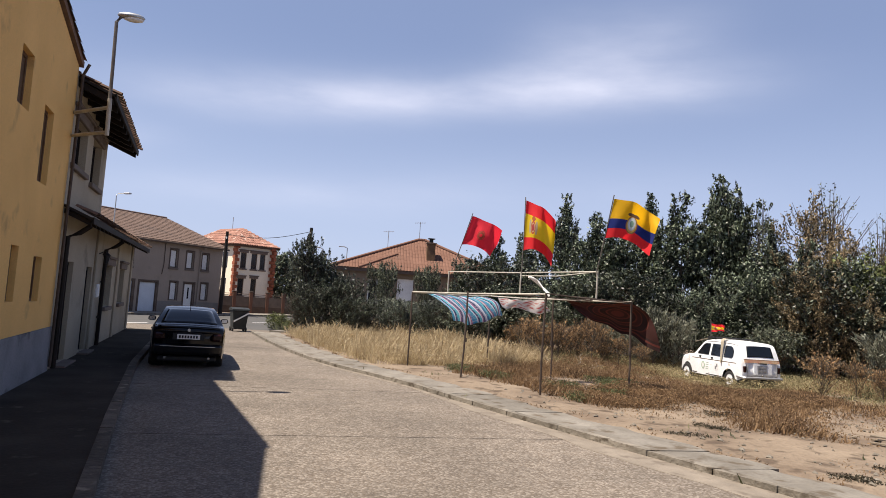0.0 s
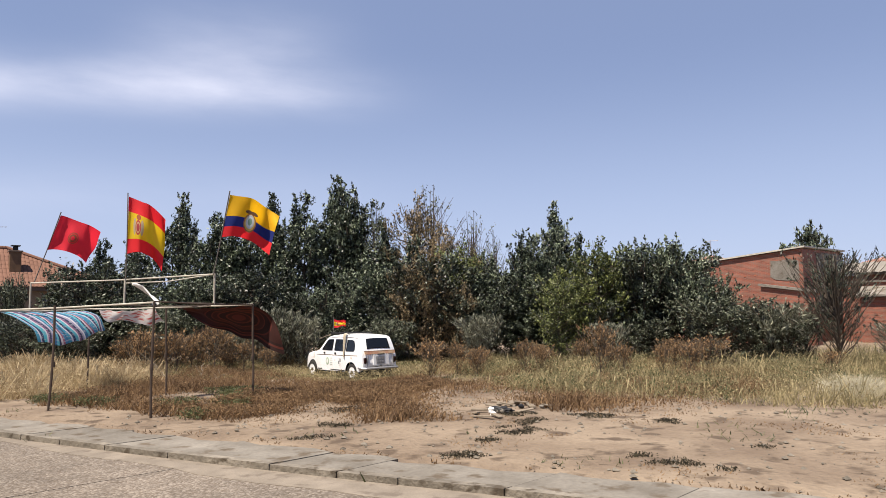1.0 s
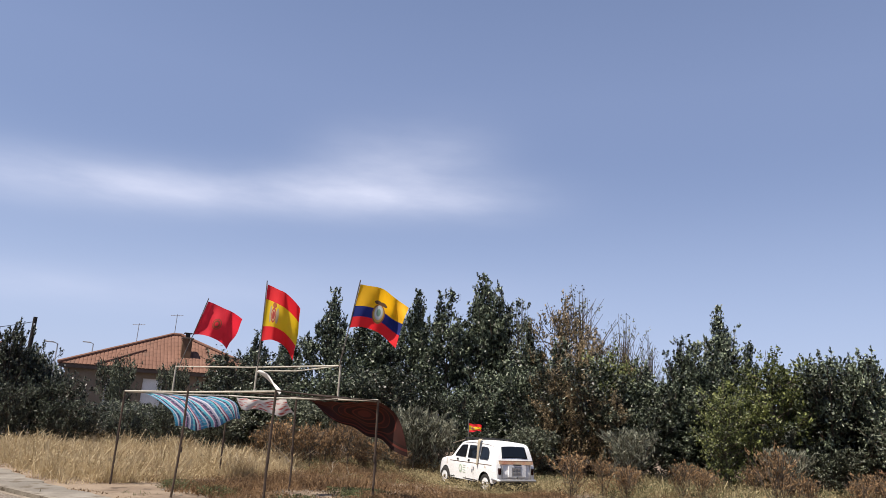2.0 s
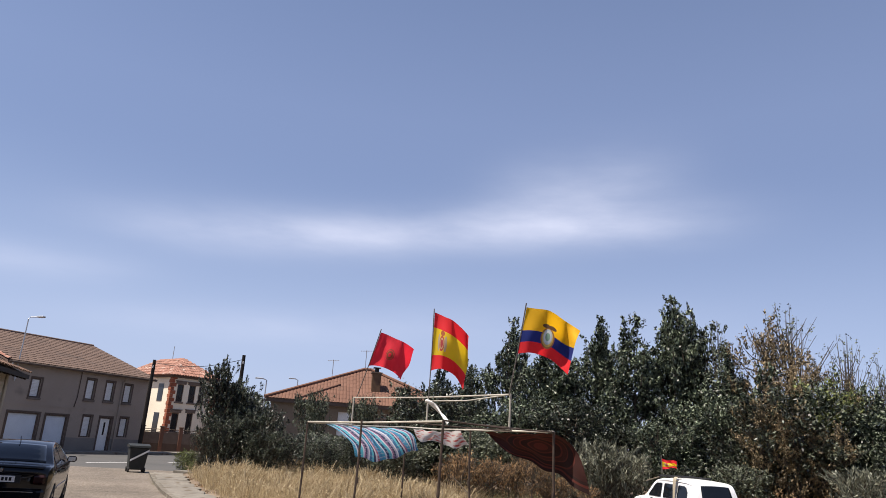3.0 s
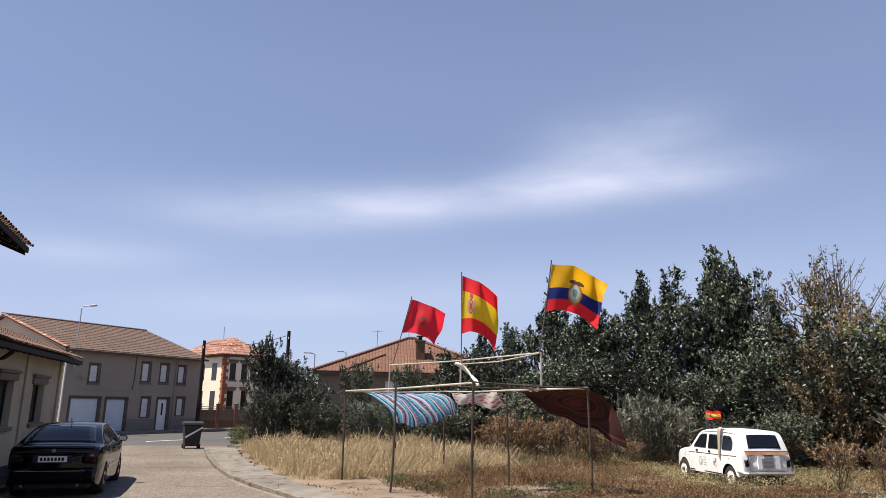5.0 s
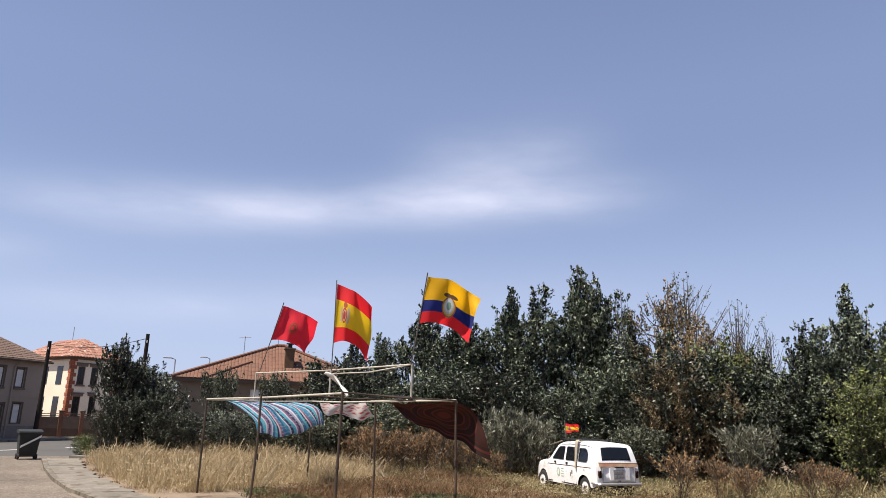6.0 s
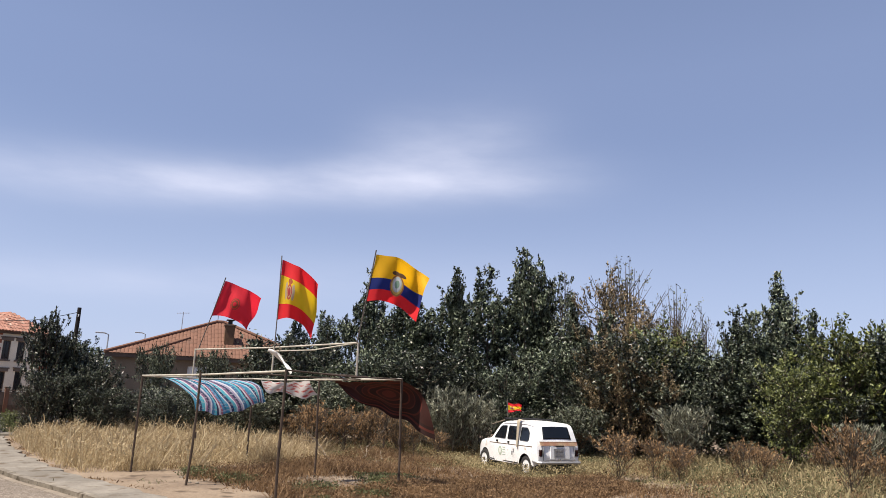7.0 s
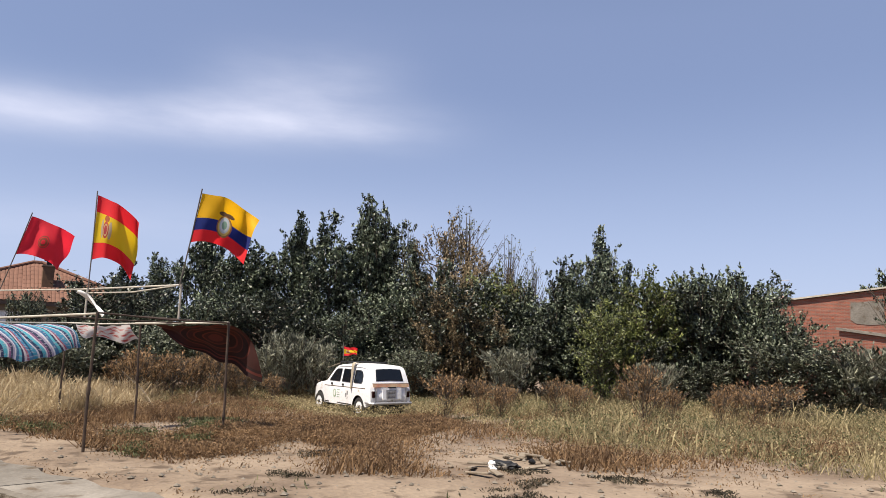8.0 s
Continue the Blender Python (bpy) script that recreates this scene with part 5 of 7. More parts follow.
def saloon(m):
    c = thing("car", m, "black four-door saloon car parked beside the pavement", "car")
    top = [(0.0, 0.86), (0.05, 0.95), (0.13, 0.995), (0.5, 1.025), (0.62, 1.045), (0.8, 1.115), (1.0, 1.205), (1.25, 1.305), (1.5, 1.375), (1.8, 1.415), (2.1, 1.43), (2.5, 1.415), (2.8, 1.355), (3.1, 1.21), (3.45, 1.02), (3.8, 0.96), (4.2, 0.87), (4.42, 0.72), (4.5, 0.55)]
    plan = [(0.0, 0.8), (0.25, 0.85), (0.6, 0.868), (2.0, 0.872), (3.6, 0.868), (4.1, 0.83), (4.5, 0.72)]
    sh = Shell(top, plan, [(0.0, 0.34), (0.1, 0.27), (0.5, 0.23), (3.9, 0.2), (4.5, 0.28)], 0.93, ((0.98, 0.31, 0.35), (3.58, 0.31, 0.35)), 0.52, 0.02, 0.13, 0.06)
    ys = sorted({p[0] for p in top} | {0.25, 0.37, 2.3, 2.95, 3.3, 4.3} | {cy + d for cy in (0.98, 3.58) for d in (-0.36, -0.345, -0.32, -0.27, -0.2, -0.1, 0.0, 0.1, 0.2, 0.27, 0.32, 0.345, 0.36)})
    part("body", sh.body(ys), M["navy"], c, "glossy black paint", smooth=True)
    part("rear_window", sh.screen(0.66, 1.46, 0.66, 0.52), M["glass"], c, "dark curved rear window", smooth=True)
    part("windscreen", sh.screen(2.82, 3.42, 0.56, 0.7), M["glass"], c, smooth=True)
    hw = sh.half
    part("boot_seam", B(-0.62, 0.62, 0.0, 0.03, 0.905, 0.915), M["black"], c)
    part("boot_lip", sh.screen(0.06, 0.2, 0.7, 0.72, 0.02, 4), M["navy"], c, smooth=True)
    part("parcel_paper", B(-0.06, 0.2, 0.86, 0.95, 1.155, 1.165), M["white"], c, "pale paper on the rear shelf")
    for s in (-1, 1):
        part("side_window", side_panel([(1.02, 1.0), (1.12, 1.16), (1.32, 1.25), (1.55, 1.31), (1.9, 1.335), (1.9, 0.98)], hw, s), M["glass"], c)
        part("side_window", side_panel([(1.98, 0.98), (1.98, 1.335), (2.4, 1.325), (2.72, 1.26), (3.1, 0.98)], hw, s), M["glass"], c)
        part("window_trim", side_panel([(0.98, 0.955), (0.98, 0.972), (3.2, 0.972), (3.2, 0.955)], hw, s, 0.012), M["black"], c)
        part("tail_lamp", B(s * 0.655 - 0.12, s * 0.655 + 0.12, 0.055, 0.2, 0.68, 0.86, 0.04), M["smoked"], c, "dark smoked tail lamp")
        stalk = part("mirror", B(s * 0.95 - 0.1, s * 0.95 + 0.1, 2.84, 2.95, 0.98, 1.11, 0.035), M["navy"], c)
        part("mirror_glass", B(s * 0.95 - 0.075, s * 0.95 + 0.075, 2.832, 2.842, 1.0, 1.09), M["chrome"], stalk)
        for y in (1.22, 2.12):
            part("door_handle", side_panel([(y, 0.86), (y, 0.89), (y + 0.2, 0.89), (y + 0.2, 0.86)], hw, s, 0.03, 0.03), M["navy"], c)
        for y in (1.12, 1.94, 2.95):
            part("door_seam", side_panel([(y, 0.36), (y, 0.93), (y + 0.012, 0.93), (y + 0.012, 0.36)], hw, s, 0.002), M["black"], c)
        part("side_moulding", side_panel([(1.4, 0.5), (1.4, 0.55), (3.15, 0.55), (3.15, 0.5)], hw, s, 0.014), M["chrome"], c)
        part("head_lamp", B(s * 0.6 - 0.14, s * 0.6 + 0.14, 4.28, 4.4, 0.62, 0.75, 0.03), M["chrome"], c)
        part("exhaust", T([(0.5 * s, 0.3, 0.28), (0.5 * s, 0.02, 0.27)], 0.03, 10), M["chrome"], c)
    bm = B(-0.8, 0.8, -0.06, 0.25, 0.34, 0.6, 0.06)
    for v in bm.verts:
        v.co.y += 0.12 * (v.co.x / 0.8) ** 2
    part("bumper", bm, M["navy"], c)
    part("bumper_strip", B(-0.62, 0.62, -0.075, -0.055, 0.545, 0.56), M["chrome"], c)
    rec = part("plate_recess", B(-0.36, 0.36, 0.0, 0.02, 0.7, 0.86, 0.006), M["black"], c)
    pl = part("number_plate", B(-0.26, 0.26, -0.022, -0.002, 0.72, 0.835, 0.004), M["white"], rec, "white number plate with dark bars")
    for i in range(7):
        part("bar", B(-0.22 + i * 0.064, -0.178 + i * 0.064, -0.027, -0.0225, 0.745, 0.81), M["black"], pl)
    part("plate_light", B(-0.3, 0.3, -0.01, 0.02, 0.862, 0.885, 0.006), M["navy"], rec)
    bm = bmesh.new()
    bmesh.ops.create_cone(bm, segments=14, radius1=0.04, radius2=0.035, depth=0.02, matrix=Matrix.Translation((0, 0.0, 0.935)) @ Matrix.Rotation(math.pi / 2, 4, "X"), cap_ends=True)
    part("badge", bm, M["chrome"], c)
    part("antenna", T([(0, 1.62, 1.41), (0, 1.5, 1.53)], 0.009, 6), M["black"], c)
    for x in (-0.77, 0.77):
        for y in (0.98, 3.58):
            wheel(c, x, y, 0.31, 0.2, "chrome")
            lin = bmesh.new()
            bmesh.ops.create_cone(lin, segments=20, radius1=0.352, radius2=0.352, depth=0.26, matrix=Matrix.Translation((x * 0.86, y, 0.31)) @ Matrix.Rotation(math.pi / 2, 4, "Y"), cap_ends=True)
            part("arch_liner", lin, M["black"], c)
    part("underside", B(-0.68, 0.68, 0.2, 4.2, 0.17, 0.3, 0.03), M["black"], c)


def hatchback(m):
    c = thing("car", m, "old white five-door hatchback with door emblems and a roof rack", "car")
    top = [(0.0, 0.5), (0.015, 0.62), (0.05, 0.86), (0.085, 0.98), (0.13, 1.1), (0.235, 1.36), (0.28, 1.42), (0.36, 1.46), (0.5, 1.485), (0.9, 1.505), (1.4, 1.51), (1.8, 1.49), (2.06, 1.44), (2.18, 1.385), (2.4, 1.17), (2.6, 0.985), (2.72, 0.95), (3.1, 0.9), (3.42, 0.82), (3.56, 0.7), (3.62, 0.48)]
    plan = [(0.0, 0.685), (0.1, 0.715), (0.5, 0.735), (2.2, 0.735), (2.7, 0.71), (3.3, 0.66), (3.62, 0.58)]
    sh = Shell(top, plan, [(0.0, 0.4), (0.2, 0.33), (3.5, 0.31), (3.62, 0.36)], 0.92, ((0.64, 0.3, 0.34), (3.04, 0.3, 0.34)), 0.2, 0.03, 0.05, 0.035)
    ys = sorted({p[0] for p in top} | {0.03, 0.18, 0.7, 1.1, 2.3, 2.5, 2.9, 3.25} | {cy + d for cy in (0.64, 3.04) for d in (-0.35, -0.335, -0.31, -0.26, -0.19, -0.1, 0.0, 0.1, 0.19, 0.26, 0.31, 0.335, 0.35)})
    part("body", sh.body(ys), M["carwhite"], c, "worn white paint", smooth=True)
    hw = sh.half
    part("rear_window", sh.screen(0.108, 0.238, 0.47, 0.43, 0.016), M["glass"], c, "dark rear window", smooth=True)
    part("windscreen", sh.screen(2.22, 2.55, 0.56, 0.6, 0.014), M["glass"], c, smooth=True)
    panes = [[(0.54, 0.985), (0.49, 1.04), (0.5, 1.2), (0.58, 1.31), (0.68, 1.345), (0.92, 1.345), (0.95, 1.32), (0.95, 1.01), (0.92, 0.985)], [(1.13, 0.985), (1.1, 1.01), (1.1, 1.33), (1.13, 1.355), (1.6, 1.355), (1.63, 1.33), (1.63, 1.01), (1.6, 0.985)], [(1.78, 0.985), (1.75, 1.01), (1.75, 1.33), (1.78, 1.355), (2.02, 1.345), (2.12, 1.3), (2.37, 1.03), (2.36, 0.985)]]
    for s in (-1, 1):
        for p in panes:
            w = part("side_window", side_panel(p, hw, s, 0.012), M["glass"], c)
            rim = [(sum(q[0] for q in p) / len(p), sum(q[1] for q in p) / len(p))] * len(p)
            part("window_seal", side_panel([(y + (y - q[0]) * 0.07, z + (z - q[1]) * 0.09) for (y, z), q in zip(p, rim)], hw, s, 0.006), M["galv"], w)
        for y in (1.03, 1.685, 2.44):
            part("door_seam", side_panel([(y, 0.36), (y, 0.95), (y + 0.012, 0.95), (y + 0.012, 0.36)], hw, s, 0.003), M["rust"], c)
        part("belt_strip", side_panel([(0.3 + 0.3 * i, 0.842 - 0.003 * i) for i in range(9)] + [(0.3 + 0.3 * i, 0.858 - 0.003 * i) for i in range(8, -1, -1)], hw, s, 0.006), M["timber"], c, "thin brown belt strip")
        part("gutter", T([(s * (hw(y, 1.43) + 0.005), y, curve(top, y) - 0.055) for y in (0.34, 0.6, 1.0, 1.5, 1.9, 2.1)], 0.012, 6), M["carwhite"], c)
        part("sill_trim", side_panel([(1.02, 0.33), (1.02, 0.36), (2.66, 0.36), (2.66, 0.33)], hw, s, 0.012), M["black"], c)
        for y in (1.5, 2.16):
            part("door_handle", side_panel([(y, 0.87), (y, 0.925), (y + 0.08, 0.925), (y + 0.08, 0.87)], hw, s, 0.03, 0.03), M["black"], c)
        part("tail_lamp", B(s * 0.6 - 0.045, s * 0.6 + 0.045, 0.0, 0.1, 0.6, 0.79, 0.02), M["smoked"], c, "dark red tail lamp")
        part("wing_edge", B(s * 0.52 - 0.006, s * 0.52 + 0.006, 0.0, 0.06, 0.5, 0.86), M["galv"], c)
        part("head_lamp", B(s * 0.45 - 0.09, s * 0.45 + 0.09, 3.5, 3.6, 0.62, 0.78, 0.03), M["chrome"], c)
        part("bumper_end", T([(s * 0.66, -0.05, 0.44), (s * 0.72, 0.05, 0.45), (s * 0.735, 0.24, 0.46)], 0.028, 8), M["galv"], c)
    ring = [(2.02 + 0.1 * math.cos(a * 0.524), 0.62 + 0.13 * math.sin(a * 0.524)) for a in range(12)]
    em = part("door_emblem", side_panel(ring, hw, -1, 0.005), M["emblem"], c, "faded green round emblem")
    part("emblem_core", side_panel([(2.02 + (y - 2.02) * 0.55, 0.62 + (z - 0.62) * 0.6) for y, z in ring], hw, -1, 0.008), M["shutter"], em)
    for i in range(4):
        part("lettering_bar", side_panel([(1.72, 0.51 + 0.07 * i), (1.72, 0.528 + 0.07 * i), (1.88, 0.528 + 0.07 * i), (1.88, 0.51 + 0.07 * i)], hw, -1, 0.005), M["emblem"], c)
    sd = part("door_emblem", side_panel([(1.27, 0.5), (1.2, 0.57), (1.2, 0.76), (1.38, 0.76), (1.38, 0.57), (1.31, 0.5)], hw, -1, 0.005), M["shutter"], c, "pale shield emblem with dark quarters")
    for ya, za in ((1.225, 0.67), (1.3, 0.6)):
        part("emblem_quarter", side_panel([(ya, za - 0.05), (ya, za + 0.055), (ya + 0.06, za + 0.055), (ya + 0.06, za - 0.05)], hw, -1, 0.008), M["dado"], sd)
    part("tailgate_strip", prism([(0.04, 0.9), (0.03, 0.9), (0.045, 0.985), (0.07, 0.985)], -0.62, 0.62), M["wornred"], c, "faded tan and red strip across the tailgate")
    part("tailgate_strip", prism([(0.055, 0.985), (0.047, 0.985), (0.055, 1.005), (0.08, 1.005)], -0.63, 0.63), M["timber"], c)
    for x0, x1, z0, z1 in ((-0.54, 0.54, 0.485, 0.495),):
        part("tailgate_seam", B(x0, x1, -0.006, 0.01, z0, z1), M["rust"], c)
    part("bumper", B(-0.68, 0.68, -0.09, -0.03, 0.405, 0.475, 0.022), M["galv"], c)
    rec = part("plate_panel", prism([(-0.012, 0.55), (0.03, 0.55), (0.06, 0.87), (0.012, 0.87)], -0.3, 0.34), M["carwhite"], c)
    pl = part("number_plate", prism([(-0.026, 0.58), (-0.012, 0.58), (0.014, 0.82), (0.0, 0.82)], -0.19, 0.15), M["dado"], rec, "dark grey plate with pale bars")
    for i in range(3):
        for z in (0.62, 0.72):
            part("bar", B(-0.15 + i * 0.09, -0.09 + i * 0.09, -0.03 + (z - 0.58) * 0.11, -0.018 + (z - 0.58) * 0.11, z, z + 0.06), M["galv"], pl)
    part("plate_lamp", B(-0.12, 0.16, -0.005, 0.04, 0.875, 0.905, 0.008), M["black"], rec)
    part("tailgate_latch", B(-0.03, 0.03, -0.03, 0.01, 0.505, 0.54, 0.008), M["chrome"], c)
    part("exhaust", T([(-0.3, 0.3, 0.3), (-0.3, -0.05, 0.28)], 0.025), M["rust"], c)
    rack = part("roof_rack", T([(-0.54, 1.2, 1.56), (-0.54, 2.1, 1.55)], 0.016, 6), M["black"], c, "black roof rack")
    part("rack_rail", T([(0.54, 1.2, 1.56), (0.54, 2.1, 1.55)], 0.016, 6), M["black"], rack)
    for y in (1.22, 1.65, 2.06):
        part("rack_bar", T([(-0.58, y, 1.57), (0.58, y, 1.57)], 0.016, 6), M["black"], rack)
        for s in (-1, 1):
            part("rack_foot", B(s * 0.54 - 0.018, s * 0.54 + 0.018, y - 0.025, y + 0.025, 1.42, 1.57), M["black"], rack)
    part("wing_stick", T([(-0.55, 2.05, 1.52), (-0.62, 2.7, 1.36)], 0.014, 6), M["deadwood"], rack)
    for x in (-0.63, 0.63):
        for y in (0.64, 3.04):
            wheel(c, x, y, 0.295, 0.15, "carwhite")
            lin = bmesh.new()
            bmesh.ops.create_cone(lin, segments=20, radius1=0.341, radius2=0.341, depth=0.2, matrix=Matrix.Translation((x * 0.86, y, 0.3)) @ Matrix.Rotation(math.pi / 2, 4, "Y"), cap_ends=True)
            part("arch_liner", lin, M["black"], c)
    part("underside", B(-0.58, 0.58, 0.12, 3.4, 0.2, 0.36, 0.03), M["black"], c)
    return c


def cloth(name, pt, nu, nv, material, label, category, group="", parent=None):
    """A sheet from pt(u, v), u along the hung edge, v down from it."""
    verts = [pt(i / nu, j / nv) for j in range(nv + 1) for i in range(nu + 1)]
    faces = [(j * (nu + 1) + i, j * (nu + 1) + i + 1, (j + 1) * (nu + 1) + i + 1, (j + 1) * (nu + 1) + i) for j in range(nv) for i in range(nu)]
    ob = raw(name, [tuple(v) for v in verts], faces, material, parent, smooth=True)
    uv = ob.data.uv_layers.new(name="UVMap")
    for p in ob.data.polygons:
        for li in p.loop_indices:
            k = ob.data.loops[li].vertex_index
            uv.data[li].uv = ((k % (nu + 1)) / nu, 1 - (k // (nu + 1)) / nv)
    if category:
        tagged(ob, label, category, group)
    else:
        tagged(ob, label)
    return ob


def blob(n, l, u, v, cu, cv, ru, rv):
    """Squared elliptic distance from a point of the cloth."""
    def mth(op, a, b):
        k = n.new("ShaderNodeMath")
        k.operation = op
        for i, q in enumerate((a, b)):
            if isinstance(q, (int, float)):
                k.inputs[i].default_value = q
            else:
                l.new(q, k.inputs[i])
        return k.outputs[0]
    a = mth("DIVIDE", mth("SUBTRACT", u, cu), ru)
    b = mth("DIVIDE", mth("SUBTRACT", v, cv), rv)
    return mth("ADD", mth("MULTIPLY", a, a), mth("MULTIPLY", b, b))


def over(n, l, base, dist, stops):
    """Lays rings of colour over base where dist is under 1."""
    c = ramp(n, l, dist, stops)
    lt = n.new("ShaderNodeMath")
    lt.operation, lt.inputs[1].default_value = "LESS_THAN", 1.0
    l.new(dist, lt.inputs[0])
    mx = n.new("ShaderNodeMixRGB")
    l.new(lt.outputs[0], mx.inputs[0])
    l.new(base, mx.inputs[1])
    l.new(c, mx.inputs[2])
    return mx.outputs[0]


RED, YEL, BLU = (0.86, 0.026, 0.036), (0.92, 0.5, 0.01), (0.015, 0.03, 0.2)


def spain(n, l, u, v):
    c = ramp(n, l, v, [(0.0, RED), (0.26, (0.86, 0.6, 0.02)), (0.74, RED)])
    c = over(n, l, c, blob(n, l, u, v, 0.2, 0.5, 0.045, 0.16), [(0.0, (0.55, 0.45, 0.3))])
    c = over(n, l, c, blob(n, l, u, v, 0.42, 0.5, 0.045, 0.16), [(0.0, (0.55, 0.45, 0.3))])
    c = over(n, l, c, blob(n, l, u, v, 0.31, 0.49, 0.085, 0.15), [(0.0, (0.42, 0.06, 0.06)), (0.3, (0.6, 0.4, 0.2)), (0.55, (0.5, 0.08, 0.05))])
    return over(n, l, c, blob(n, l, u, v, 0.31, 0.69, 0.065, 0.055), [(0.0, (0.45, 0.12, 0.04))])


def ecuador(n, l, u, v):
    c = ramp(n, l, v, [(0.0, RED), (0.25, BLU), (0.5, YEL)])
    c = over(n, l, c, blob(n, l, u, v, 0.5, 0.4, 0.125, 0.23), [(0.0, (0.55, 0.4, 0.12)), (0.7, (0.3, 0.14, 0.06))])
    c = over(n, l, c, blob(n, l, u, v, 0.5, 0.43, 0.085, 0.18), [(0.0, (0.25, 0.4, 0.3)), (0.25, (0.6, 0.66, 0.68)), (0.6, (0.45, 0.55, 0.6)), (0.85, (0.6, 0.5, 0.3))])
    c = over(n, l, c, blob(n, l, u, v, 0.445, 0.66, 0.07, 0.045), [(0.0, (0.12, 0.07, 0.04))])
    return over(n, l, c, blob(n, l, u, v, 0.555, 0.66, 0.07, 0.045), [(0.0, (0.12, 0.07, 0.04))])


def morocco(n, l, u, v):
    c = ramp(n, l, v, [(0.0, (0.86, 0.03, 0.055))])
    c = over(n, l, c, blob(n, l, u, v, 0.5, 0.5, 0.14, 0.21), [(0.0, (0.84, 0.03, 0.05)), (0.12, (0.3, 0.08, 0.04)), (0.4, (0.84, 0.03, 0.05)), (0.55, (0.38, 0.075, 0.045)), (0.8, (0.86, 0.03, 0.055))])
    return c


def stripes(n, l, u, v):
    """Woven stripes of uneven width across the drop, with a broken weft pattern in some of them."""
    cols = [(0.0, (0.05, 0.26, 0.4)), (0.09, (0.5, 0.52, 0.6)), (0.13, (0.03, 0.05, 0.12)), (0.2, (0.08, 0.38, 0.48)), (0.3, (0.55, 0.56, 0.62)), (0.34, (0.22, 0.1, 0.2)), (0.4, (0.04, 0.05, 0.1)), (0.47, (0.3, 0.27, 0.4)), (0.53, (0.6, 0.6, 0.66)), (0.58, (0.05, 0.16, 0.3)), (0.68, (0.1, 0.42, 0.52)), (0.76, (0.03, 0.04, 0.09)), (0.82, (0.55, 0.5, 0.55)), (0.87, (0.3, 0.1, 0.16)), (0.92, (0.06, 0.2, 0.36))]
    w = n.new("ShaderNodeMath")
    w.operation, w.inputs[1].default_value = "MULTIPLY", 2.7
    l.new(u, w.inputs[0])
    fr = n.new("ShaderNodeMath")
    fr.operation = "FRACT"
    l.new(w.outputs[0], fr.inputs[0])
    base = ramp(n, l, fr.outputs[0], cols)
    wave = n.new("ShaderNodeTexNoise")
    wave.inputs["Scale"].default_value, wave.inputs["Detail"].default_value = 26, 2
    uvn = n.new("ShaderNodeUVMap")
    l.new(uvn.outputs[0], wave.inputs["Vector"])
    mx = n.new("ShaderNodeMixRGB")
    mx.blend_type, mx.inputs[2].default_value = "MIX", (0.42, 0.44, 0.52, 1)
    mr = n.new("ShaderNodeMapRange")
    mr.inputs[1].default_value, mr.inputs[2].default_value, mr.inputs[4].default_value = 0.56, 0.6, 0.55
    l.new(wave.outputs["Fac"], mr.inputs[0])
    l.new(mr.outputs[0], mx.inputs[0])
    l.new(base, mx.inputs[1])
    return mx.outputs[0]


def mandala(n, l, u, v):
    """Dark maroon cloth with lighter rings round its middle and a banded hem."""
    lo, mid_, hi = (0.026, 0.0065, 0.005), (0.048, 0.0105, 0.007), (0.105, 0.02, 0.012)
    c = ramp(n, l, v, [(0.0, lo), (0.05, hi), (0.08, lo), (0.12, mid_), (0.9, hi), (0.93, mid_), (0.97, lo)])
    return over(n, l, c, blob(n, l, u, v, 0.6, 0.5, 0.36, 0.4), [(0.0, hi), (0.04, mid_), (0.1, hi), (0.14, lo), (0.3, hi), (0.36, mid_), (0.55, hi), (0.6, lo), (0.9, hi)])


def floral(n, l, u, v):
    t = n.new("ShaderNodeTexVoronoi")
    t.inputs["Scale"].default_value = 7
    uvn = n.new("ShaderNodeUVMap")
    l.new(uvn.outputs[0], t.inputs["Vector"])
    return ramp(n, l, t.outputs["Distance"], [(0.0, (0.5, 0.1, 0.09)), (0.28, (0.7, 0.42, 0.38)), (0.46, (0.78, 0.72, 0.68))])


WIND = Vector((0.86, -0.5, 0.0))


def flag_on_pole(base, top, hoist, fly, material, label, droop, seed, ripple=0.16, group="flags on the frame"):
    """Pole from base to top with a flag blown downwind from its upper end."""
    base, top = Vector(base), Vector(top)
    d = (top - base).normalized()
    f = thing("flag", Matrix.Translation(base), label, "flag", group)
    part("pole", T([(0, 0, 0), (top - base) * 0.5 + Vector((0.01, 0, 0)), top - base + d * 0.06], 0.013, 8), M["tubegrey"], f)
    side = Vector((0.5, 0.86, 0))

    def pt(u, v):
        w = math.sin(u * 6.3 + seed + v * 1.6) * ripple * u ** 0.7 + math.sin(u * 13.5 + seed * 2 - v * 3.0) * ripple * 0.42 * u + 0.05 * math.sin(u * 5 - v * 9 + seed) * u
        sag = droop * u ** 1.5 + 0.05 * math.sin(u * 5 + seed) * u
        shrink = 1 - 0.1 * math.sin(u * 3.0) * v
        return (top - base) - d * (0.03 + v * hoist * shrink) + WIND * (0.02 + u * fly * (0.95 - 0.05 * v)) + side * w + Vector((0, 0, -sag - 0.05 * u * math.sin(v * 4 + seed)))
    cloth("cloth", pt, 28, 16, material, "", "", parent=f)
    return f


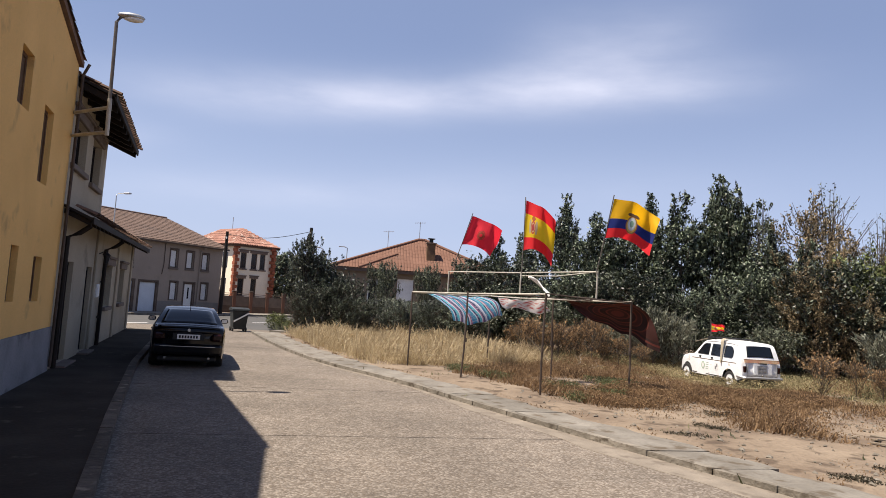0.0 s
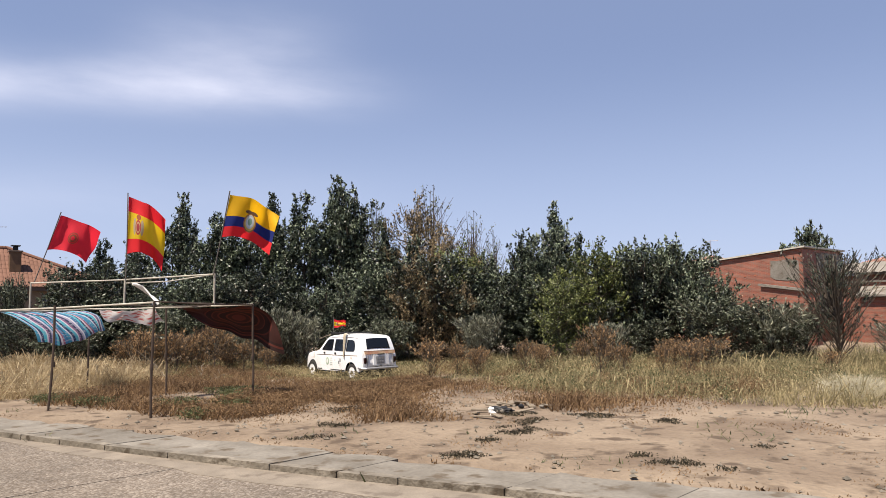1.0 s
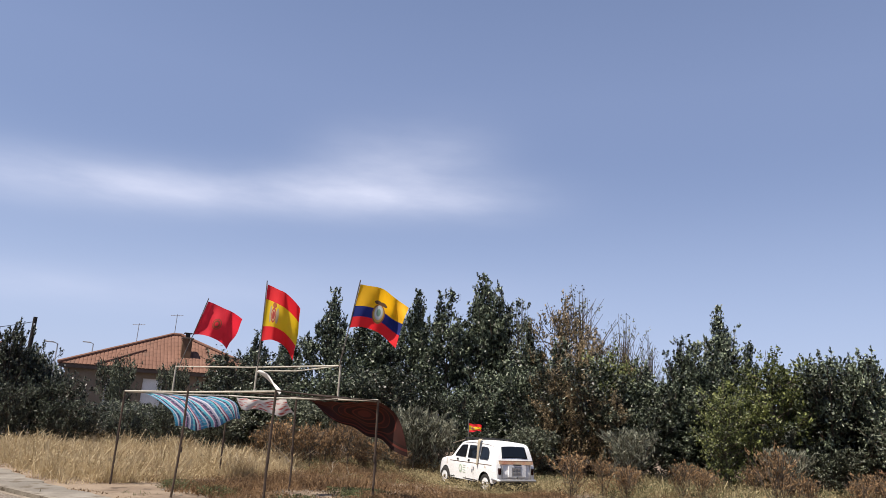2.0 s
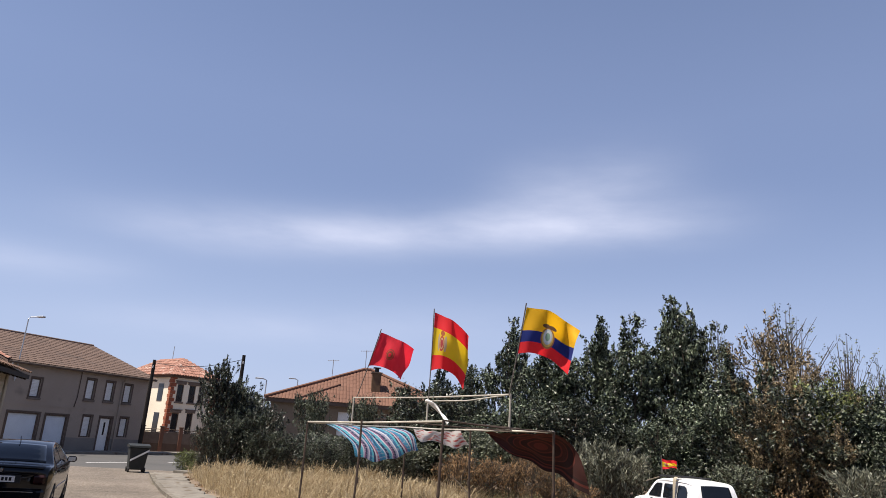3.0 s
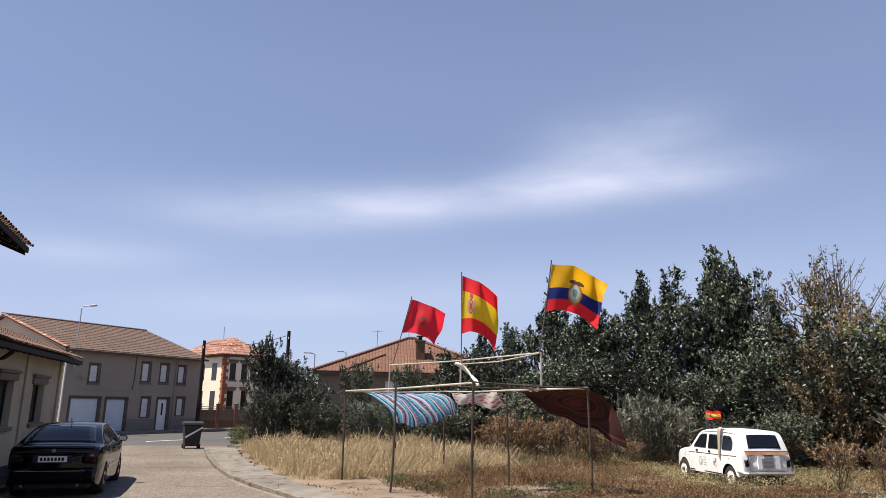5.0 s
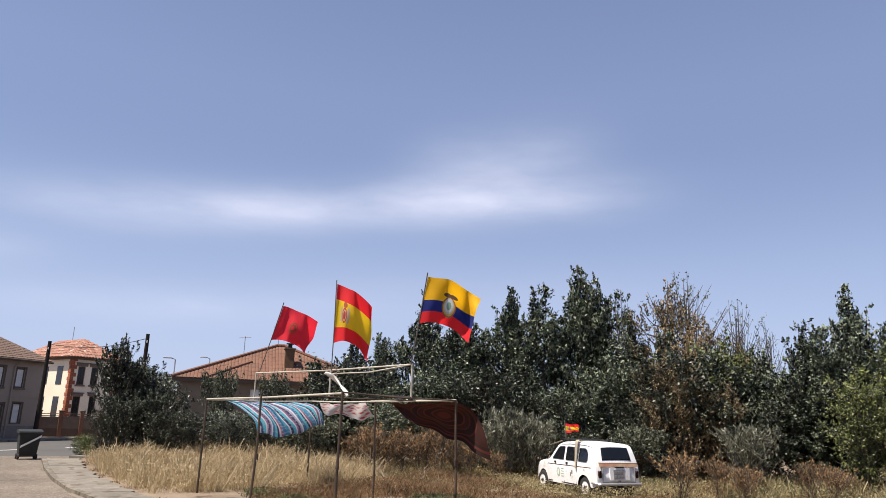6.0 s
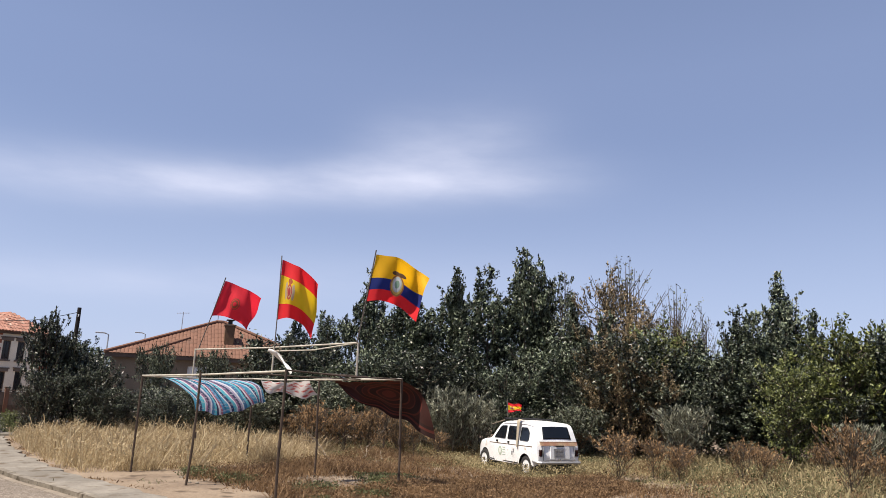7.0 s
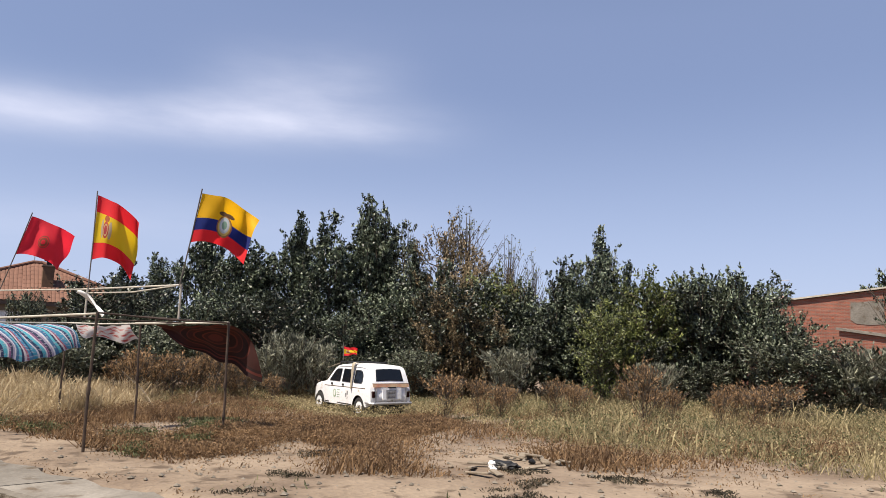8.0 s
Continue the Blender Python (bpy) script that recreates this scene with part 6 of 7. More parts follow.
def drying_frame():
    g = lot_height
    s = thing("canopy_frame", Matrix(), "frame of rusty tubes with pale bars standing in the lot", "frame")
    posts = {"l": (4.12, 19.6, 2.28), "m": (4.95, 16.75, 2.36), "f": (6.0, 14.1, 2.4), "b": (7.05, 20.8, 2.33), "k": (7.9, 17.8, 2.33), "r": (8.77, 15.0, 2.36)}
    bend = {"l": 0.0, "m": 0.03, "f": -0.02, "b": 0.0, "k": 0.02, "r": 0.02}
    for k, (x, y, z) in posts.items():
        z0 = g(x, y)
        lean = {"m": 0.06, "k": -0.05, "r": -0.03}.get(k, 0.0)
        p = part("post", T([(x - lean, y, z0 - 0.25), (x - lean * 0.6 + bend[k], y, 0.8), (x + bend[k] * 0.4, y, 1.6), (x, y, z)], 0.026, 8), M["rust"], s)
        part("collar", T([(x + bend[k] * 0.8, y, 1.02), (x + bend[k] * 0.7, y, 1.14)], 0.034, 8), M["rust"], p)

    def bar(a, b, sag=0.0, r=0.02, mt="barpaint"):
        a, b = Vector(a), Vector(b)
        part("bar", T([a, (a + b) / 2 - Vector((0, 0, sag)), b], r, 8), M[mt], s)
    f, b, k, r = (Vector(posts[q]) for q in "fbkr")
    bar((4.12, 19.6, 2.27), (6.0, 14.1, 2.38), 0.02, 0.022)
    bar(k - (k - r).normalized() * -0.2, r, 0.0, 0.026)
    bar(b, k, 0.02, 0.02)
    bar((4.12, 19.6, 2.26), b, 0.03, 0.018)
    bar(f, r, 0.03, 0.016, "rust")
    ra, rb = Vector((5.3, 19.9, 2.98)), Vector((7.62, 14.72, 3.04))
    bar(ra, rb, 0.03, 0.018)
    bar((6.55, 17.1, 2.9), rb, 0.06, 0.014)
    part("mast", T([(7.62, 14.72, 2.36), (7.62, 14.72, 3.06)], 0.022, 8), M["barpaint"], s)
    part("mast", T([(5.3, 19.9, 2.28), (5.3, 19.9, 3.0)], 0.022, 8), M["barpaint"], s)
    part("mast", T([(6.5, 16.95, 2.36), (6.5, 16.95, 3.0)], 0.022, 8), M["barpaint"], s)
    bar((6.9, 14.5, 2.38), (7.9, 14.8, 2.37), 0.0, 0.016, "rust")
    bar((5.45, 15.7, 2.36), (8.4, 16.3, 2.35), 0.02, 0.014, "rust")
    bar((4.4, 19.7, 2.27), (5.3, 19.9, 2.28), 0.0, 0.016)


flag_on_pole((5.36, 19.86, 2.98), (5.71, 19.2, 4.72), 0.95, 0.98, cloth_mat("red_flag", morocco), "plain red flag with a faint emblem on a leaning pole", 0.42, 0.4, 0.14)
flag_on_pole((6.5, 16.92, 2.98), (6.48, 16.89, 5.0), 1.38, 0.86, cloth_mat("red_yellow_flag", spain), "red and yellow striped flag with a dark emblem", 0.46, 1.3, 0.27)
flag_on_pole((7.58, 14.7, 3.03), (7.68, 14.23, 4.84), 0.98, 1.16, cloth_mat("yellow_blue_red_flag", ecuador), "yellow, blue and red flag with a round emblem", 0.36, 2.6, 0.24)
drying_frame()


def hung(name, a, b, drop, blow, material, label, seed, gather=0.0, nu=36, nv=24, wave=0.07):
    a, b = Vector(a), Vector(b)

    def pt(u, v):
        p = a + (b - a) * u
        p.z -= 0.05 * math.sin(u * math.pi) + 0.015 * math.sin(u * 25)
        q = drop * v + blow * (0.35 * v + 0.65 * v * v)
        fold = wave * v * math.sin(u * 9 + seed + v * 2.5) + 0.4 * wave * math.sin(u * 21 + seed * 2 + v * 4) * v
        return p + q * (1 - gather * (1 - u)) + Vector((0.5, 0.86, 0)) * fold + Vector((0, 0, fold * 0.8))
    return cloth(name, pt, nu, nv, material, label, "cloth", "cloths on the frame")


def blown(name, a, b, reach, drop, material, label, seed, wave, belly=0.16):
    """A cloth held along a bar and filled by the wind; reach and drop are given at both ends of the bar."""
    a, b = Vector(a), Vector(b)

    def pt(u, v):
        p = a.lerp(b, u)
        p.z -= 0.03 * math.sin(u * math.pi) + 0.012 * math.sin(u * 27)
        r = (reach[0] + (reach[1] - reach[0]) * u) * math.sin(min(v * 1.45, 1.57)) + 0.12 * math.sin(math.pi * u) * v
        z = (drop[0] + (drop[1] - drop[0]) * u + belly * math.exp(-((u - 0.5) / 0.28) ** 2)) * v ** (1.25 + 0.75 * u)
        f = wave * v * (math.sin(u * 8 + seed + v * 2.2) + 0.45 * math.sin(u * 19 + seed * 2 + v * 5) + 0.3 * math.sin(v * 11 - u * 5 + seed))
        return p + WIND * (r + 0.4 * f) + Vector((0.5, 0.86, 0)) * f + Vector((0, 0, 0.7 * f - z))
    return cloth(name, pt, 44, 30, material, label, "cloth", "cloths on the frame")


blown("blanket", (4.55, 19.78, 2.26), (6.75, 20.67, 2.28), (0.95, 0.7), (0.76, 0.48), cloth_mat("striped_blanket", stripes, 0.9, 0.3), "blue and white striped blanket blowing from the bar", 0.5, 0.07)
blown("tapestry", (8.02, 17.45, 2.31), (8.74, 15.1, 2.33), (0.25, 0.85), (0.1, 1.15), cloth_mat("mandala_cloth", mandala, 0.9, 0.1), "dark maroon tapestry with ring pattern blowing from the bar", 1.2, 0.075, 0.12)
hung("towel", (7.15, 20.4, 2.3), (7.78, 18.2, 2.31), Vector((0, 0, -0.3)), Vector((0.2, -0.12, -0.08)), cloth_mat("floral_towel", floral, 0.9, 0.3), "pale towel with pink flowers hung over the bar", 2.0, 0.3, wave=0.06)


def rag():
    def pt(u, v):
        c = Vector((6.12, 14.2, 2.36)) + Vector((-0.32 * (1 - v), 0.5 * (1 - v), 0.42 * math.sin((1 - v) * 1.4)))
        return c + Vector((0.035 * math.cos(u * 5.5), 0.07 * math.sin(u * 5.5), 0.05 * math.sin(u * 9 + v * 5))) * (0.5 + 0.9 * v * (1.2 - v))
    cloth("rag", pt, 12, 10, M["white"], "white rag tied to the frame's front post", "cloth")


rag()
saloon(pose(-1.9, 17.05, 0, 0, 0, 5.0))
R4 = pose(14.93, 17.45, lot_height(14.9, 19.2) - 0.05, 0, 0, -3.0)
hatchback(R4)
pf = R4 @ Vector((-0.5, 2.0, 1.6))
flag_on_pole(pf, pf + Vector((-0.02, 0, 0.46)), 0.3, 0.44, cloth_mat("small_red_yellow_flag", spain), "small red and yellow flag fixed to the car's rack", 0.05, 0.7, 0.03, group="")


def strap():
    def pt(u, v):
        z = 1.56 - 0.78 * max(v - 0.15, 0) / 0.85
        x = -0.48 - (0.2 * min(v / 0.2, 1)) - 0.105 * (1.56 - z) - 0.02
        return R4 @ Vector((x - 0.015 * math.sin(u * 6), 1.06 + (u - 0.5) * (0.19 - 0.12 * v) - 0.04 * v, z + 0.01))
    cloth("scarf", pt, 6, 14, M["stucco"], "faded beige cloth strip hanging down the white car's side", "cloth")


strap()


def bin_():
    b = thing("waste_bin", pose(-0.98, 32.75, 0.0, 0, 0, 14), "dark wheeled waste bin with a pale diagonal bar", "bin")
    bm = B(-0.3, 0.3, -0.33, 0.33, 0.1, 0.95, 0.02)
    for v in bm.verts:
        k = 0.8 + 0.2 * (v.co.z - 0.1) / 0.85
        v.co.x, v.co.y = v.co.x * k * 1.2, v.co.y * k
    part("body", bm, M["binplastic"], b)
    lid = prism([(-0.4, 0.96), (-0.38, 1.03), (0.1, 1.1), (0.36, 1.05), (0.38, 0.96)], -0.4, 0.4, "x")
    part("lid", lid, M["binplastic"], b)
    part("handle", T([(-0.34, 0.42, 0.96), (0.34, 0.42, 0.96)], 0.02, 8), M["binplastic"], b)
    part("stripe", deckbar(), M["white"], b, "pale diagonal bar")
    for x in (-0.3, 0.3):
        for y in (-0.22, 0.25):
            bm = bmesh.new()
            bmesh.ops.create_cone(bm, segments=16, radius1=0.1, radius2=0.1, depth=0.06, matrix=Matrix.Translation((x, y, 0.1)) @ Matrix.Rotation(math.pi / 2, 4, "Y"), cap_ends=True)
            part("wheel", bm, M["rubber"], b)


def deckbar():
    bm = bmesh.new()
    p = [(-0.3, -0.335, 0.42), (-0.3, -0.345, 0.5), (0.36, -0.365, 0.9), (0.36, -0.36, 0.82)]
    lo = [bm.verts.new(q) for q in p]
    hi = [bm.verts.new((q[0], q[1] - 0.02, q[2])) for q in p]
    bm.faces.new(lo)
    bm.faces.new(hi[::-1])
    for i in range(4):
        j = (i + 1) % 4
        bm.faces.new((lo[i], lo[j], hi[j], hi[i]))
    return bm


bin_()


def utility_pole(x, y, h, name="utility_pole"):
    p = thing(name, pose(x, y, -0.1), "dark wooden utility pole with cable brackets", "pole", "utility poles")
    part("shaft", T([(0, 0, 0), (0.01, 0, h / 2), (0, 0, h + 0.1)], 0.14, 10, 0.1), M["wood"], p)
    part("crossarm", B(-0.04, 0.04, -0.35, 0.35, h - 0.5, h - 0.42), M["wood"], p)
    for s in (-0.3, 0.3):
        part("insulator", T([(0, s, h - 0.42), (0, s, h - 0.28)], 0.03, 8), M["white"], p)
    return p


utility_pole(-2.46, 48.84, 5.78)
utility_pole(2.85, 44.1, 6.15)
wire = T([Vector((-2.46, 48.84, 5.6)).lerp(Vector((2.85, 44.1, 5.9)), t / 8) - Vector((0, 0, 0.35 * math.sin(math.pi * t / 8))) for t in range(9)], 0.018, 5)
tagged(part("overhead_cable", wire, M["black"]), "black overhead cable between the utility poles", "cable")


def far_lamp(x, y, h):
    s = thing("street_lamp", pose(x, y, -0.1), "far slim grey street lamp", "lamp", "far street lamps")
    part("pole", T([(0, 0, 0), (0, 0, h), (-0.3, -0.2, h + 0.1)], 0.05, 8), M["galv"], s)
    part("head", B(-0.95, -0.3, -0.3, -0.1, h + 0.06, h + 0.16, 0.02), M["galv"], s)


far_lamp(9.1, 73.6, 7.1)
far_lamp(5.3, 61.0, 6.0)


def debris():
    """Bleached boards, stones and rags lying in a heap on the dirt."""
    rnd = random.Random(5)
    for i in range(11):
        a, L = rnd.uniform(0, 180), rnd.uniform(0.2, 0.6)
        x, y = 10.9 + rnd.uniform(-0.8, 1.1), 9.2 + rnd.uniform(-0.5, 0.45)
        bm = B(-L / 2, L / 2, -0.05, 0.05, 0, 0.03, 0.006)
        for v in bm.verts:
            v.co.y += 0.03 * math.sin(v.co.x * 6)
        ob = part("broken_board", bm, M["deadwood"])
        ob.matrix_world = pose(x, y, lot_height(x, y) + 0.02 + 0.05 * rnd.random(), rnd.uniform(-6, 6), rnd.uniform(-8, 8), a)
        tagged(ob, "bleached broken board lying on the dirt", "board", "debris boards")
    for i in range(9):
        x, y = 11.0 + rnd.uniform(-0.8, 1.0), 9.25 + rnd.uniform(-0.5, 0.45)
        bm = bmesh.new()
        bmesh.ops.create_icosphere(bm, subdivisions=2, radius=0.5)
        for v in bm.verts:
            v.co *= 0.8 + 0.5 * noise.noise(v.co * 1.8 + Vector((i * 3.1, 0, 0)))
        r = rnd.uniform(0.1, 0.26)
        ob = part("stone", bm, M[rnd.choice(("slab", "deadwood", "black"))])
        ob.matrix_world = pose(x, y, lot_height(x, y) + r * 0.25, 0, 0, rnd.uniform(0, 360)) @ Matrix.Diagonal((r, r * 0.8, r * 0.6, 1))
        tagged(ob, "rough stone in the heap of rubble", "stone", "rubble stones")


def pebbles():
    """Small stones strewn over the dirt, in one object."""
    rnd = random.Random(8)
    verts, faces = [], []
    while len(faces) < 3200 * 8:
        x, y = rnd.uniform(5, 20), rnd.uniform(0, 19)
        if x - kx(y) - wk(y) < 0.1 or noise.noise((x * 0.6, y * 0.6, 40)) < -0.15:
            continue
        r = 0.012 + 0.045 * rnd.random() ** 4
        z = lot_height(x, y) + r * 0.2
        k = len(verts)
        for dx, dy, dz in ((1, 0, 0), (0, 1, 0), (-1, 0, 0), (0, -1, 0), (0, 0, 0.7), (0, 0, -0.7)):
            verts.append((x + dx * r * rnd.uniform(0.7, 1.4), y + dy * r * rnd.uniform(0.7, 1.4), z + dz * r))
        for i in range(4):
            faces.append((k + i, k + (i + 1) % 4, k + 4))
            faces.append((k + (i + 1) % 4, k + i, k + 5))
    tagged(raw("pebbles", verts, faces, M["kerb"]), "small pale stones strewn over the dirt", "stones", kind="stuff")


def crumpled(name, x, y, size, material, label, seed):
    """A crumpled lump of sheet, flattened where it lies."""
    bm = bmesh.new()
    bmesh.ops.create_icosphere(bm, subdivisions=3, radius=0.5)
    for v in bm.verts:
        v.co *= 0.75 + 0.7 * abs(noise.noise(v.co * 2.6 + Vector((seed, 0, 0)))) + 0.2 * noise.noise(v.co * 7 + Vector((0, seed, 0)))
        v.co.z = max(v.co.z, -0.3)
    ob = part(name, bm, material)
    ob.matrix_world = pose(x, y, lot_height(x, y) + 0.28 * size[2], 0, 0, seed * 40) @ Matrix.Diagonal((size[0], size[1], size[2], 1))
    tagged(ob, label, "litter")


debris()
crumpled("plastic_bag", 10.72, 9.2, (0.15, 0.12, 0.16), M["white"], "crumpled white plastic bag on the rubble heap", 2)
crumpled("plastic_bag", 10.55, 9.0, (0.2, 0.11, 0.1), M["white"], "small white plastic bag beside the rubble", 5)
crumpled("black_sheet", 10.86, 9.06, (0.5, 0.3, 0.16), M["black"], "crumpled black plastic sheet lying on the dirt", 3)
pebbles()


def dead_branch(x, y, turn, length, rise, seed):
    """A bleached fallen branch with side twigs, one end propped up in the scrub."""
    rnd = random.Random(seed)
    b = thing("dead_branch", pose(x, y, lot_height(x, y), 0, 0, turn), "bleached dead branch leaning in the dry scrub", "branch", "dead branches")
    pts = [Vector((length * k / 5, 0.12 * math.sin(k * 1.3 + seed), 0.02 + rise * (k / 5) ** 1.3)) for k in range(6)]
    part("stem", T(pts, 0.02, 7, 0.008), M["deadwood"], b)
    for k in range(4):
        p = pts[1 + k % 4]
        q = p + Vector((rnd.uniform(0.15, 0.5), rnd.uniform(-0.45, 0.45), rnd.uniform(0.0, 0.4)))
        part("twig", T([p, (p + q) / 2 + Vector((0, 0.03, 0.03)), q], 0.007, 5, 0.003), M["deadwood"], b)


for spec in ((9.6, 20.8, 125, 1.3, 1.0, 1), (10.4, 21.4, 40, 1.1, 0.45, 2), (9.9, 19.8, 10, 1.0, 0.25, 3)):
    dead_branch(*spec)


# ---- trees, bushes and grass ----
def leaf_quads(centres, dirs, length, width, rng, level=0.0):
    """One bent leaf of two triangles at each centre, along dirs; level turns their faces up to the light."""
    n = len(centres)
    d = dirs / np.linalg.norm(dirs, axis=1, keepdims=True)
    a = np.cross(d, rng.normal(size=(n, 3)) * (1 - 0.55 * level) + np.array([-0.35, -0.1, 1.0]) * level * 1.3)
    a /= np.linalg.norm(a, axis=1, keepdims=True) + 1e-9
    L = (length * rng.uniform(0.6, 1.3, n))[:, None]
    W = (width * rng.uniform(0.6, 1.3, n))[:, None]
    nrm = np.cross(d, a)
    v = np.stack([centres - d * L * 0.5, centres + a * W * 0.5 + nrm * W * 0.15, centres + d * L * 0.5, centres - a * W * 0.5 + nrm * W * 0.15], axis=1)
    return v.reshape(-1, 3)


def quad_mesh(name, verts, material):
    n = len(verts) // 4
    me = bpy.data.meshes.new(name)
    me.vertices.add(len(verts))
    me.vertices.foreach_set("co", verts.astype(np.float32).ravel())
    me.loops.add(4 * n)
    me.loops.foreach_set("vertex_index", np.arange(4 * n, dtype=np.int32))
    me.polygons.add(n)
    me.polygons.foreach_set("loop_start", np.arange(0, 4 * n, 4, dtype=np.int32))
    me.update(calc_edges=True)
    me.validate()
    me.materials.append(material)
    return me


def branch_points(seed, height, radius, shape, limbs, rise):
    """Limbs of a tree: each a short line of points from the trunk outwards."""
    rng = np.random.default_rng(seed)
    out = []
    for i in range(limbs):
        h = 0.05 + 0.9 * (i + rng.uniform(0, 0.8)) / limbs
        az = i * 2.39996 + rng.uniform(-0.5, 0.5)
        if shape == "spire":
            r = radius * (1.0 - 0.85 * max(h - 0.25, 0) / 0.75) * (0.55 + 0.45 * min(h / 0.2, 1))
        elif shape == "fan":
            r = radius * (0.45 + 0.6 * math.sin(math.pi * min(h * 1.05, 1)))
        else:
            r = radius * math.sqrt(max(1 - (2 * h - 0.9) ** 2 / 1.25, 0.12))
        r *= rng.uniform(0.65, 1.2)
        up = rise * r * rng.uniform(0.6, 1.3)
        p0 = np.array([0, 0, h * height * 0.86])
        p1 = p0 + np.array([math.cos(az) * r, math.sin(az) * r, up])
        p1[2] = min(p1[2], height * rng.uniform(0.93, 1.02))
        mid = (p0 + p1) / 2 + np.array([0, 0, -0.06 * r]) + rng.normal(size=3) * 0.08
        out.append((p0, mid, p1, r))
    return out


def tree_meshes(seed, height, radius, shape, n_leaf, leaf, material, rise=0.7, limbs=46, spread=0.3, shoots=10, trunk_r=0.11, tops=1.0, slim=0.5, level=0.75, feather=0.0):
    rng = np.random.default_rng(seed + 100)
    br = branch_points(seed, height, radius, shape, limbs, rise)
    for i in range(shoots):                                  # upright shoots that break the outline
        a, r = rng.uniform(0, 6.28), radius * rng.uniform(0.05, 0.75)
        z0 = height * rng.uniform(0.55, 0.8) * (1 - 0.25 * r / radius)
        p0 = np.array([math.cos(a) * r * 0.6, math.sin(a) * r * 0.6, z0])
        p1 = np.array([math.cos(a) * r, math.sin(a) * r, min(z0 + rng.uniform(0.18, 0.42) * height * (1 - 0.4 * r / radius) * tops, height * 1.03)])
        br.append((p0, (p0 + p1) / 2, p1, np.linalg.norm(p1 - p0) * 0.7))
    weights = np.array([b[3] for b in br])
    weights = weights / weights.sum()
    cs, ds = [], []
    for (p0, mid, p1, r), w in zip(br, weights):
        k = max(int(n_leaf * w), 6)
        n_tw = max(k // 14, 2)
        tw = rng.uniform(0.22, 1.0, n_tw)
        for t in tw:
            c = (1 - t) ** 2 * p0 + 2 * t * (1 - t) * mid + t * t * p1
            sp = spread * (1.25 - 0.7 * t)
            d = rng.normal(size=3) * 0.7 + (p1 - p0) / (np.linalg.norm(p1 - p0) + 1e-6) + np.array([0, 0, 0.5])
            d /= np.linalg.norm(d)
            c = c + rng.normal(size=3) * sp * 0.8
            m = max(k // n_tw, 3)
            s = rng.uniform(-0.2, 1.0, m)
            cs.append(c + d * (s * sp * 1.9)[:, None] + rng.normal(size=(m, 3)) * sp * 0.24)
            ds.append(d * (0.8 + feather) + np.array([0, 0, -0.15 + 0.6 * feather]) + rng.normal(size=(m, 3)) * (0.65 - 0.35 * feather))
    cs, ds = np.concatenate(cs), np.concatenate(ds)
    keep = cs[:, 2] > 0.05
    crown = quad_mesh("crown", leaf_quads(cs[keep], ds[keep], leaf * 1.05, leaf * slim, rng, level), material)
    bm = bmesh.new()
    tube(bm, [(0, 0, -0.3), (0.04, 0.02, height * 0.3), (-0.03, 0.03, height * 0.62), (0, 0, height * 0.9)], trunk_r, 8, trunk_r * 0.2)
    for p0, mid, p1, r in br:
        tube(bm, [p0, mid, p1], trunk_r * 0.32, 5, 0.008)
    tm = bpy.data.meshes.new("trunk")
    bm.to_mesh(tm)
    bm.free()
    tm.materials.append(M["bark"])
    return tm, crown


def plant(name, meshes, m, label, category, group):
    p = thing(name, m, label, category, group)
    piece("trunk", meshes[0], p)
    piece("crown", meshes[1], p)
    return p


